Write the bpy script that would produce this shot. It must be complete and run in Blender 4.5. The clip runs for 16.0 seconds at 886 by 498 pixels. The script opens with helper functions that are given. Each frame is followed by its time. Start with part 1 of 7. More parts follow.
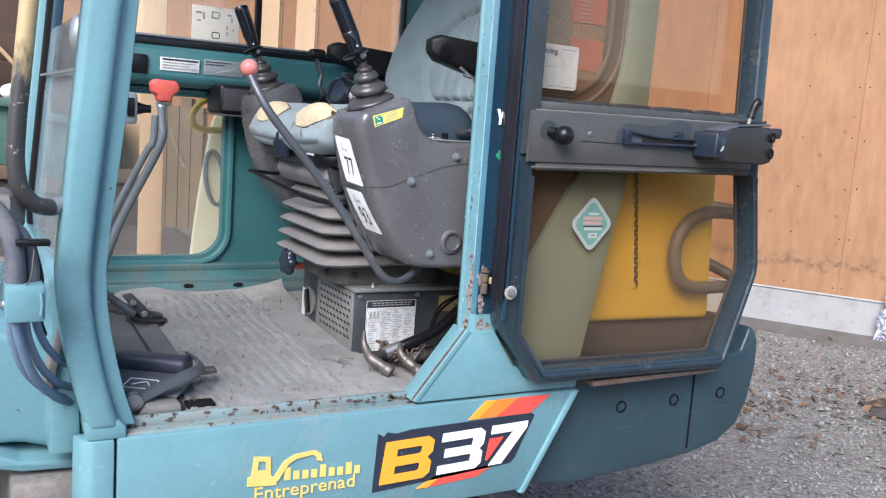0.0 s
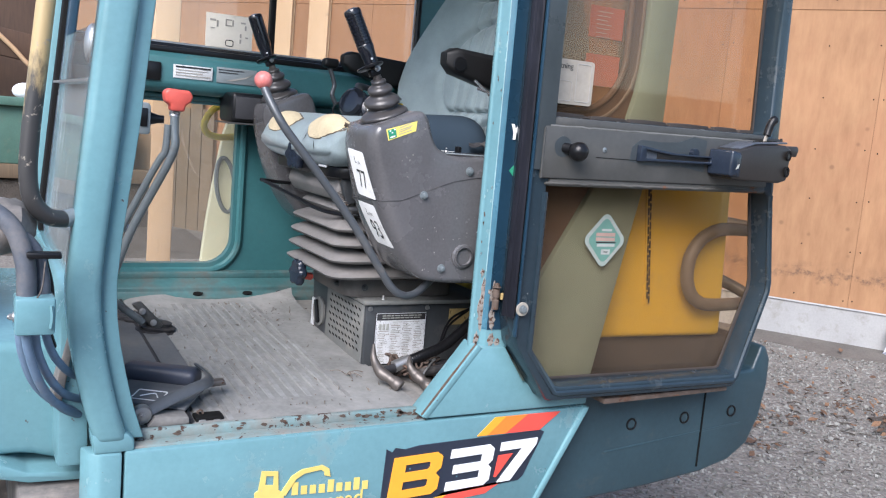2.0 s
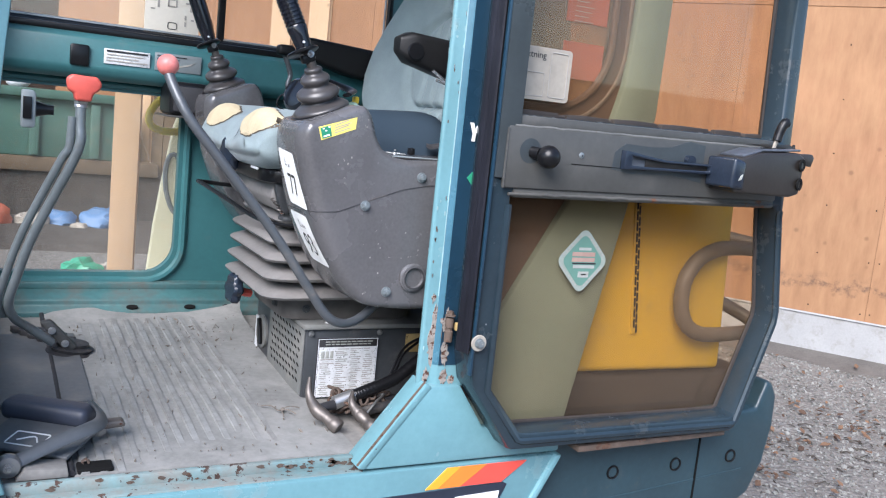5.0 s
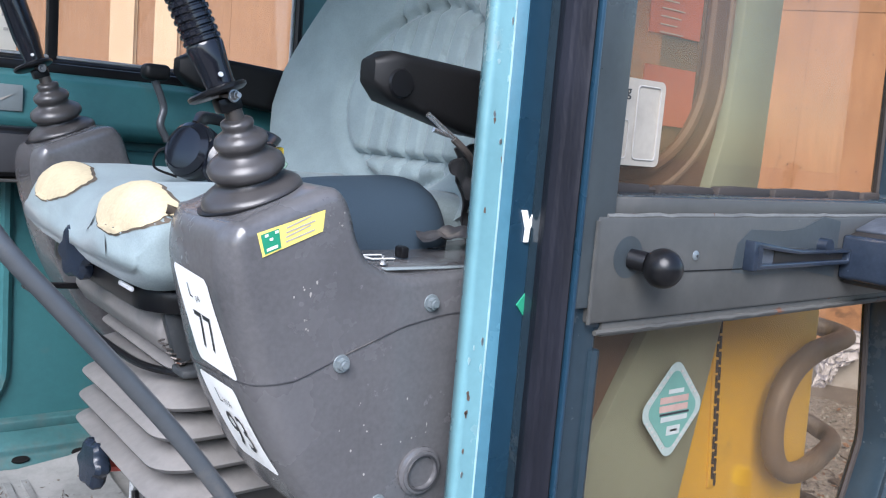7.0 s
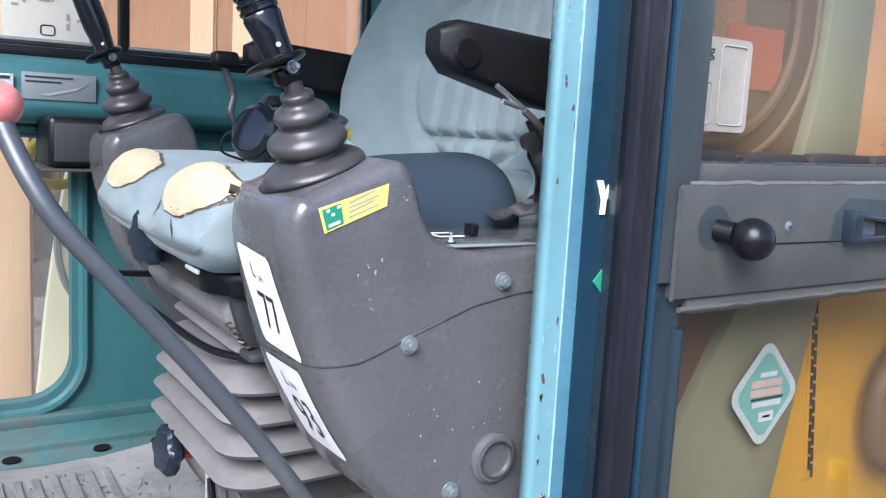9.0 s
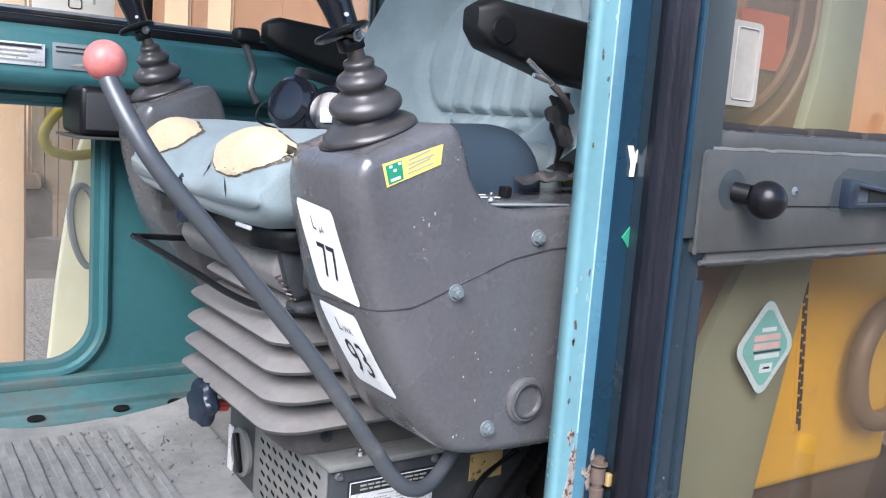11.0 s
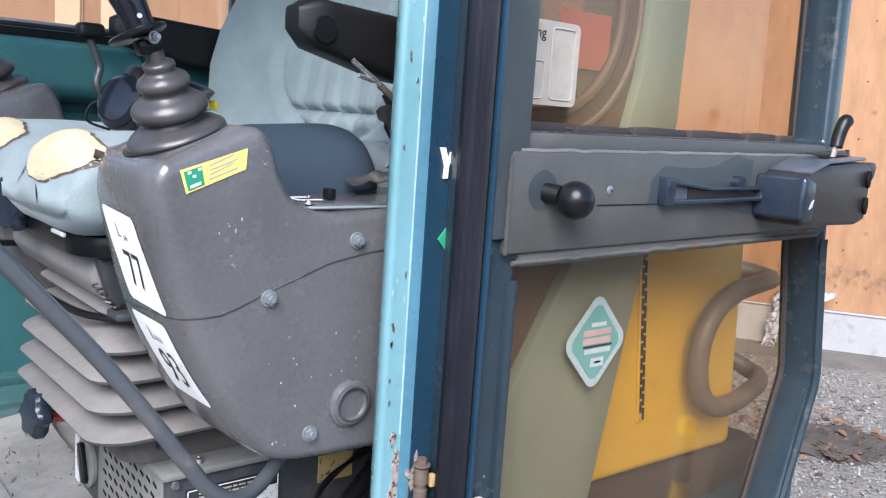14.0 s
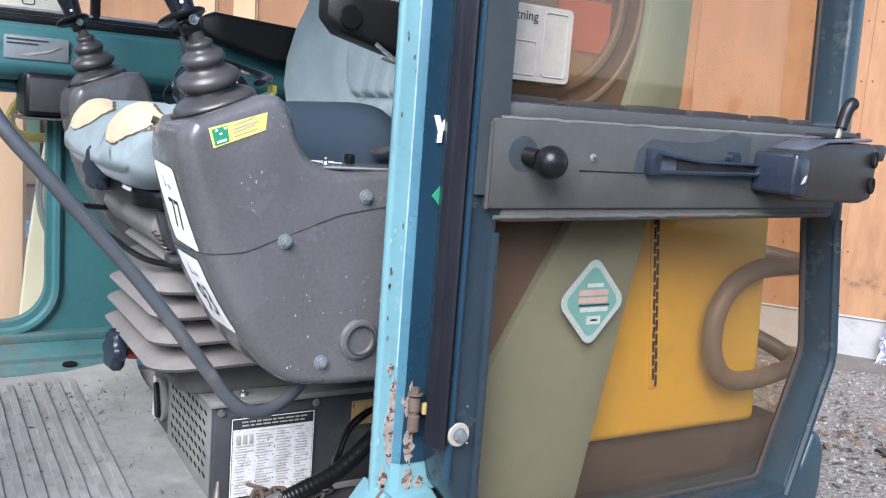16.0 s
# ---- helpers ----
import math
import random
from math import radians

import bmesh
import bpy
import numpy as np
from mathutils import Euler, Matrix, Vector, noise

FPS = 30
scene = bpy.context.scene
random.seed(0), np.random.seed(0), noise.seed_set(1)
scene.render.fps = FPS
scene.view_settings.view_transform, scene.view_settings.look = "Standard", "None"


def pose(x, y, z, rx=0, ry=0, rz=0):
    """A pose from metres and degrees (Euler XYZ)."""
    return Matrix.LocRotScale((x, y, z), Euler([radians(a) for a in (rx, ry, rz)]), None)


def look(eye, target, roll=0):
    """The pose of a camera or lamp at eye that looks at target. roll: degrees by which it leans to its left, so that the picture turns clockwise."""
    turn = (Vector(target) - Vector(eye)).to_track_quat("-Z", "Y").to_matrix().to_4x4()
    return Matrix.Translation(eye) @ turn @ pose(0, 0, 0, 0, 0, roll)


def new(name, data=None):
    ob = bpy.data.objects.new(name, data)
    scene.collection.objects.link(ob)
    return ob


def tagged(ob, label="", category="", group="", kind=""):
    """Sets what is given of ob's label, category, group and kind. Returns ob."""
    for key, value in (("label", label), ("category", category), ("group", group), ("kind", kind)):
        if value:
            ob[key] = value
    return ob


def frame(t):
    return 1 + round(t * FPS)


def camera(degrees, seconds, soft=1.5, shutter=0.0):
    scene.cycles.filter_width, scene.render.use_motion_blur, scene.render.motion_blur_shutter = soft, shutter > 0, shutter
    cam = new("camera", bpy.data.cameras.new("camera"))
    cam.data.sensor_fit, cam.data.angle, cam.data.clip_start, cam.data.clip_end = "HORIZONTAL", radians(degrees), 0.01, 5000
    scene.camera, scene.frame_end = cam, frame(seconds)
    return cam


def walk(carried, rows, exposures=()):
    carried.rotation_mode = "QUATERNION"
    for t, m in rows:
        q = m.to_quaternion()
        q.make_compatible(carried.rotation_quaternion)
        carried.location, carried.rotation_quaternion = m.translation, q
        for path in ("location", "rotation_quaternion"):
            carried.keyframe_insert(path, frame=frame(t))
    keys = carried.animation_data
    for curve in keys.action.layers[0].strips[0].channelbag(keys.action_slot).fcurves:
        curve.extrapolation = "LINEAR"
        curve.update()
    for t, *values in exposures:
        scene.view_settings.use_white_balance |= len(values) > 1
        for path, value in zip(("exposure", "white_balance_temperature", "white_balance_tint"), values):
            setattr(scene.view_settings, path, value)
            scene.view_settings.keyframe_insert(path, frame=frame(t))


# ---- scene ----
cam = camera(53.6, 16.0, soft=1.15)
METRES, EYE, TILT, LEAN, TURN = 2.0, 1.5, -8.0, -4.1, -29.0
ROWS = [
    (0.0, 0.0, 0.0, 0.0, -0.0, 0.0, -0.0),
    (0.5, -0.0015, -0.0007, 0.0005, 0.05, 0.01, -0.19),
    (1.0, -0.0032, -0.001, 0.0014, 0.06, 0.05, -0.25),
    (1.5, -0.0031, -0.0, 0.007, 0.16, 0.17, -0.19),
    (2.0, -0.0051, 0.0068, 0.0136, 0.49, 0.2, -0.91),
    (2.5, -0.0024, 0.0116, 0.0153, 0.43, 0.23, -1.07),
    (3.0, -0.0006, 0.0118, 0.0156, 0.45, 0.3, -1.13),
    (3.5, 0.0043, 0.0117, 0.0142, 0.71, 0.15, -0.95),
    (6.0, 0.033, 0.3833, 0.0905, 1.39, -0.3, -2.88),
    (6.5, -0.02, 0.4932, 0.1219, -6.46, 0.3, -0.07),
    (7.0, -0.0487, 0.5414, 0.1406, -8.04, 0.12, 0.45),
    (7.5, -0.0372, 0.5655, 0.1537, -7.92, 1.6, 1.44),
    (8.0, -0.0106, 0.5801, 0.1546, -2.23, 1.41, 1.42),
    (8.5, -0.0123, 0.5779, 0.1456, -1.58, 0.56, 1.15),
    (9.0, -0.0413, 0.5651, 0.1303, -2.9, -0.16, 1.42),
    (9.5, -0.0748, 0.5406, 0.1123, -4.26, -0.35, 2.2),
    (10.0, -0.0899, 0.5205, 0.1086, -4.45, -0.17, 0.99),
    (12.5, -0.0868, 0.5315, 0.1144, -6.09, -1.44, 1.03),
    (13.0, -0.0755, 0.536, 0.1143, -6.37, -1.35, 1.28),
    (13.5, -0.0582, 0.5365, 0.1148, -10.32, -1.51, 2.08),
    (14.0, -0.0293, 0.5184, 0.1178, -10.5, -1.55, 1.66),
    (14.5, 0.0168, 0.4702, 0.1056, -6.03, -0.7, 0.31),
    (15.0, 0.0492, 0.4441, 0.0839, -4.07, -0.76, -0.42),
    (15.5, 0.0464, 0.4328, 0.0858, -2.49, -0.52, 0.32),
    (16.0, 0.0448, 0.4342, 0.0786, -2.34, -0.48, 0.17),
]
walk(cam, [(t, pose(0, 0, EYE, TILT, LEAN, TURN) @ pose(METRES * x, METRES * y, METRES * z, 90 + pitch, roll, yaw)) for t, x, y, z, yaw, pitch, roll in ROWS], [(0.0, 1.25, 6200, 12), (3.7, 1.25, 6200, 12), (6.0, 1.5, 5950, 11), (7.0, 1.46, 5900, 11), (9.0, 1.47, 5900, 12), (10.2, 1.49, 6000, 12), (13.0, 1.52, 6050, 13), (14.0, 1.5, 6050, 12), (16.0, 1.5, 6050, 12)])


# ---- world and light ----
world = bpy.data.worlds.new("sky")
scene.world = world
world.use_nodes = True
wn, wl = world.node_tree.nodes, world.node_tree.links
sky = wn.new("ShaderNodeTexSky")
sky.sky_type, sky.sun_disc = "NISHITA", False
SUN_EL, SUN_AZ = 39.0, 228.0
sky.sun_elevation, sky.sun_rotation = radians(SUN_EL), radians(SUN_AZ)
sky.air_density, sky.dust_density, sky.ozone_density = 1.0, 1.0, 1.5
wn["Background"].inputs["Strength"].default_value = 0.118
wl.new(sky.outputs[0], wn["Background"].inputs["Color"])
sun = new("sun", bpy.data.lights.new("sun", "SUN"))
sun.data.energy, sun.data.angle, sun.data.color = 3.0, radians(42), (1.0, 0.945, 0.92)
_d = Vector((math.sin(radians(SUN_AZ)) * math.cos(radians(SUN_EL)), math.cos(radians(SUN_AZ)) * math.cos(radians(SUN_EL)), math.sin(radians(SUN_EL))))
sun.matrix_world = look(_d * 20, (0, 0, 0))


# ---- materials ----
def nodes_of(name):
    m = bpy.data.materials.new(name)
    m.use_nodes = True
    nt = m.node_tree
    return m, nt, nt.nodes["Principled BSDF"]


def noise_node(nt, co, scale, detail=4.0, rough=0.55, stretch=None):
    if stretch:
        mp = nt.nodes.new("ShaderNodeMapping")
        mp.inputs["Scale"].default_value = stretch
        nt.links.new(co, mp.inputs[0])
        co = mp.outputs[0]
    n = nt.nodes.new("ShaderNodeTexNoise")
    n.inputs["Scale"].default_value, n.inputs["Detail"].default_value, n.inputs["Roughness"].default_value = scale, detail, rough
    nt.links.new(co, n.inputs["Vector"])
    return n.outputs["Fac"]


def ramp_node(nt, fac, a, b, ca=(0, 0, 0, 1), cb=(1, 1, 1, 1)):
    r = nt.nodes.new("ShaderNodeValToRGB")
    r.color_ramp.elements[0].position, r.color_ramp.elements[1].position = a, b
    r.color_ramp.elements[0].color, r.color_ramp.elements[1].color = ca, cb
    nt.links.new(fac, r.inputs[0])
    return r.outputs[0]


def mix_node(nt, fac, a, b, blend="MIX"):
    x = nt.nodes.new("ShaderNodeMix")
    x.data_type, x.blend_type = "RGBA", blend
    for sock, v in ((x.inputs[0], fac), (x.inputs[6], a), (x.inputs[7], b)):
        if isinstance(v, (int, float)):
            sock.default_value = v
        elif isinstance(v, tuple):
            sock.default_value = (*v[:3], 1)
        else:
            nt.links.new(v, sock)
    return x.outputs[2]


def mat(name, col, rough=0.5, metal=0.0, var=0.2, scale=5.0, fine=70.0, bump=0.15, dist=0.002, dirt=None, chips=None, spec=0.5, coat=0.0, stretch=None, sheen=0.0):
    """Base colour with broad and fine variation, optional dirt film (colour, amount) and paint chips (colour, amount, scale)."""
    m, nt, p = nodes_of(name)
    co = nt.nodes.new("ShaderNodeTexCoord").outputs["Object"]
    big = noise_node(nt, co, scale, 5, 0.6, stretch)
    small = noise_node(nt, co, fine, 3, 0.6, stretch)
    lo = tuple(c * (1 - var) for c in col)
    hi = tuple(min(1, c * (1 + var)) for c in col)
    c = mix_node(nt, ramp_node(nt, big, 0.3, 0.7), lo, hi)
    c = mix_node(nt, 0.35, c, ramp_node(nt, small, 0.3, 0.7, (*lo, 1), (*hi, 1)))
    rr = nt.nodes.new("ShaderNodeMapRange")
    rr.inputs[3].default_value, rr.inputs[4].default_value = max(0.03, rough - 0.1), min(1, rough + 0.12)
    nt.links.new(big, rr.inputs[0])
    r_out = rr.outputs[0]
    if dirt:
        dn = noise_node(nt, co, 9, 8, 0.7)
        f = ramp_node(nt, dn, 0.62 - dirt[1] * 0.4, 0.78 - dirt[1] * 0.25)
        c = mix_node(nt, f, c, dirt[0])
        r_out = mix_node(nt, f, r_out, (0.85, 0.85, 0.85))
    if chips:
        cn = noise_node(nt, co, chips[2], 7, 0.65, stretch)
        f = ramp_node(nt, cn, 0.72 - chips[1], 0.735 - chips[1])
        rust = mix_node(nt, ramp_node(nt, small, 0.35, 0.65), chips[0], tuple(v * 0.45 for v in chips[0]))
        c = mix_node(nt, f, c, rust)
        r_out = mix_node(nt, f, r_out, (0.9, 0.9, 0.9))
    nt.links.new(c, p.inputs["Base Color"])
    nt.links.new(r_out, p.inputs["Roughness"])
    p.inputs["Metallic"].default_value = metal
    p.inputs["Specular IOR Level"].default_value = spec
    p.inputs["Coat Weight"].default_value = coat
    p.inputs["Sheen Weight"].default_value = sheen
    b = nt.nodes.new("ShaderNodeBump")
    b.inputs["Strength"].default_value, b.inputs["Distance"].default_value = bump, dist
    nt.links.new(small, b.inputs["Height"])
    nt.links.new(b.outputs[0], p.inputs["Normal"])
    return m


def glass_mat(name, tint, film, film_amount, rough=0.02, scratch=0.0):
    m, nt, p = nodes_of(name)
    nt.nodes.remove(p)
    out = nt.nodes["Material Output"]
    co = nt.nodes.new("ShaderNodeTexCoord").outputs["Object"]
    tr, df, gl = (nt.nodes.new(k) for k in ("ShaderNodeBsdfTransparent", "ShaderNodeBsdfDiffuse", "ShaderNodeBsdfGlossy"))
    tr.inputs[0].default_value, df.inputs[0].default_value = (*tint, 1), (*film, 1)
    gl.inputs["Roughness"].default_value = rough
    n = noise_node(nt, co, 6, 8, 0.7)
    rg = nt.nodes.new("ShaderNodeMapRange")
    rg.inputs[1].default_value, rg.inputs[2].default_value = 0.3, 0.75
    rg.inputs[3].default_value, rg.inputs[4].default_value = film_amount * 0.55, film_amount * 1.5
    nt.links.new(n, rg.inputs[0])
    fac = rg.outputs[0]
    if scratch:
        sn = ramp_node(nt, noise_node(nt, co, 30, 6, 0.7, (1, 1, 0.12)), 0.55, 0.72)
        ad = nt.nodes.new("ShaderNodeMath")
        ad.operation, ad.use_clamp = "MULTIPLY_ADD", True
        nt.links.new(sn, ad.inputs[0])
        ad.inputs[1].default_value = scratch
        nt.links.new(fac, ad.inputs[2])
        fac = ad.outputs[0]
    a, b = nt.nodes.new("ShaderNodeMixShader"), nt.nodes.new("ShaderNodeMixShader")
    nt.links.new(fac, a.inputs[0])
    nt.links.new(tr.outputs[0], a.inputs[1])
    nt.links.new(df.outputs[0], a.inputs[2])
    lw = nt.nodes.new("ShaderNodeLayerWeight")
    lw.inputs[0].default_value = 0.5
    pw = nt.nodes.new("ShaderNodeMath")
    pw.operation = "POWER"
    nt.links.new(lw.outputs["Facing"], pw.inputs[0])
    pw.inputs[1].default_value = 4.0
    ma = nt.nodes.new("ShaderNodeMath")
    ma.operation, ma.use_clamp = "MULTIPLY_ADD", True
    nt.links.new(pw.outputs[0], ma.inputs[0])
    ma.inputs[1].default_value, ma.inputs[2].default_value = 0.4, 0.042
    nt.links.new(ma.outputs[0], b.inputs[0])
    nt.links.new(a.outputs[0], b.inputs[1])
    nt.links.new(gl.outputs[0], b.inputs[2])
    nt.links.new(b.outputs[0], out.inputs["Surface"])
    return m


def wood_mat(name, light, dark, rough=0.75, grain=(9, 9, 0.7), knots=0.0, stain=False):
    m, nt, p = nodes_of(name)
    co = nt.nodes.new("ShaderNodeTexCoord").outputs["Object"]
    g = noise_node(nt, co, 4.5, 6, 0.65, grain)
    b = noise_node(nt, co, 0.9, 5, 0.6)
    c = mix_node(nt, ramp_node(nt, g, 0.3, 0.72), light, dark)
    c = mix_node(nt, 0.4, c, ramp_node(nt, b, 0.3, 0.7, (*light, 1), (*(0.8 * v for v in dark), 1)))
    if knots:
        v = nt.nodes.new("ShaderNodeTexVoronoi")
        v.inputs["Scale"].default_value = 4.5
        nt.links.new(co, v.inputs["Vector"])
        k = ramp_node(nt, v.outputs["Distance"], 0.05, 0.11, (1, 1, 1, 1), (0, 0, 0, 1))
        kk = nt.nodes.new("ShaderNodeMath")
        kk.operation = "MULTIPLY"
        nt.links.new(k, kk.inputs[0])
        kk.inputs[1].default_value = knots
        c = mix_node(nt, kk.outputs[0], c, tuple(0.35 * v for v in dark))
    if stain:
        # ragged mould line a little above the footing, and broad damp patches
        sx = nt.nodes.new("ShaderNodeSeparateXYZ")
        nt.links.new(co, sx.inputs[0])
        wob = noise_node(nt, co, 5, 6, 0.75)
        ad = nt.nodes.new("ShaderNodeMath")
        ad.operation = "MULTIPLY_ADD"
        nt.links.new(wob, ad.inputs[0])
        ad.inputs[1].default_value = 0.45
        nt.links.new(sx.outputs[2], ad.inputs[2])
        r = nt.nodes.new("ShaderNodeValToRGB")
        for pos, val in ((0.0, 0.0), (0.76, 0.0), (0.82, 0.85), (0.86, 0.25), (0.95, 0.0)):
            e = r.color_ramp.elements.new(pos)
            e.color = (val, val, val, 1)
        r.color_ramp.elements[-1].color = (0, 0, 0, 1)
        nt.links.new(ad.outputs[0], r.inputs[0])
        gate = ramp_node(nt, noise_node(nt, co, 14, 4, 0.7), 0.42, 0.58)
        mm = nt.nodes.new("ShaderNodeMath")
        mm.operation = "MULTIPLY"
        nt.links.new(r.outputs[0], mm.inputs[0])
        nt.links.new(gate, mm.inputs[1])
        c = mix_node(nt, mm.outputs[0], c, (0.09, 0.05, 0.03))
        damp = ramp_node(nt, noise_node(nt, co, 0.8, 5, 0.7), 0.5, 0.8, (0, 0, 0, 1), (0.35, 0.35, 0.35, 1))
        c = mix_node(nt, damp, c, (0.33, 0.125, 0.065))
    oi = nt.nodes.new("ShaderNodeObjectInfo")
    c = mix_node(nt, 1.0, c, ramp_node(nt, oi.outputs["Random"], 0, 1, (0.86, 0.86, 0.86, 1), (1, 1, 1, 1)), "MULTIPLY")
    nt.links.new(c, p.inputs["Base Color"])
    p.inputs["Roughness"].default_value = rough
    bp = nt.nodes.new("ShaderNodeBump")
    bp.inputs["Strength"].default_value, bp.inputs["Distance"].default_value = 0.25, 0.003
    nt.links.new(g, bp.inputs["Height"])
    nt.links.new(bp.outputs[0], p.inputs["Normal"])
    return m


def gravel_mat(name):
    """Crushed stone: two sizes of chips, each with its own grey, darker between them."""
    m, nt, p = nodes_of(name)
    co = nt.nodes.new("ShaderNodeTexCoord").outputs["Object"]
    cols, hts = [], []
    for sc in (38, 85):
        v = nt.nodes.new("ShaderNodeTexVoronoi")
        v.inputs["Scale"].default_value = sc
        nt.links.new(co, v.inputs["Vector"])
        sp = nt.nodes.new("ShaderNodeSeparateXYZ")
        nt.links.new(v.outputs["Color"], sp.inputs[0])
        cols.append(ramp_node(nt, sp.outputs[0], 0.0, 1.0, (0.06, 0.055, 0.048, 1), (0.285, 0.273, 0.25, 1)))
        hts.append(v.outputs["Distance"])
    c = mix_node(nt, 0.5, cols[0], cols[1])
    c = mix_node(nt, ramp_node(nt, hts[0], 0.25, 0.7, (0, 0, 0, 1), (0.55, 0.55, 0.55, 1)), c, (0.12, 0.112, 0.102))
    c = mix_node(nt, ramp_node(nt, noise_node(nt, co, 1.6, 6, 0.65), 0.42, 0.7, (0, 0, 0, 1), (0.5, 0.5, 0.5, 1)), c, (0.17, 0.155, 0.135))
    nt.links.new(c, p.inputs["Base Color"])
    p.inputs["Roughness"].default_value = 0.95
    b = nt.nodes.new("ShaderNodeBump")
    b.invert = True
    b.inputs["Strength"].default_value, b.inputs["Distance"].default_value = 0.8, 0.012
    nt.links.new(hts[0], b.inputs["Height"])
    nt.links.new(b.outputs[0], p.inputs["Normal"])
    return m


def handrail_mat(name):
    """Pale yellow paint, rubbed through to black where hands hold it lower down."""
    m, nt, p = nodes_of(name)
    co = nt.nodes.new("ShaderNodeTexCoord").outputs["Object"]
    sx = nt.nodes.new("ShaderNodeSeparateXYZ")
    nt.links.new(co, sx.inputs[0])
    n = noise_node(nt, co, 16, 6, 0.7, (1.5, 1.5, 0.5))
    ad = nt.nodes.new("ShaderNodeMath")
    ad.operation = "MULTIPLY_ADD"
    nt.links.new(n, ad.inputs[0])
    ad.inputs[1].default_value = 0.42
    nt.links.new(sx.outputs[2], ad.inputs[2])
    mr = nt.nodes.new("ShaderNodeMapRange")
    mr.inputs[1].default_value, mr.inputs[2].default_value = 1.72, 1.80
    nt.links.new(ad.outputs[0], mr.inputs[0])
    c = mix_node(nt, mr.outputs[0], (0.035, 0.034, 0.034), (0.40, 0.30, 0.15))
    c = mix_node(nt, ramp_node(nt, noise_node(nt, co, 45, 5, 0.7), 0.62, 0.66), c, (0.28, 0.25, 0.2))
    nt.links.new(c, p.inputs["Base Color"])
    p.inputs["Roughness"].default_value = 0.4
    return m


def scatter_mat(name, dark, light):
    """Loose pieces, each with a tone of its own."""
    m, nt, p = nodes_of(name)
    co = nt.nodes.new("ShaderNodeTexCoord").outputs["Object"]
    g = nt.nodes.new("ShaderNodeNewGeometry")
    c = ramp_node(nt, g.outputs["Random Per Island"], 0.0, 1.0, (*dark, 1), (*light, 1))
    c = mix_node(nt, ramp_node(nt, noise_node(nt, co, 120, 4, 0.6), 0.35, 0.7, (0, 0, 0, 1), (0.5, 0.5, 0.5, 1)), c, tuple(0.6 * a + 0.4 * b for a, b in zip(dark, light)))
    nt.links.new(c, p.inputs["Base Color"])
    p.inputs["Roughness"].default_value = 0.88
    return m


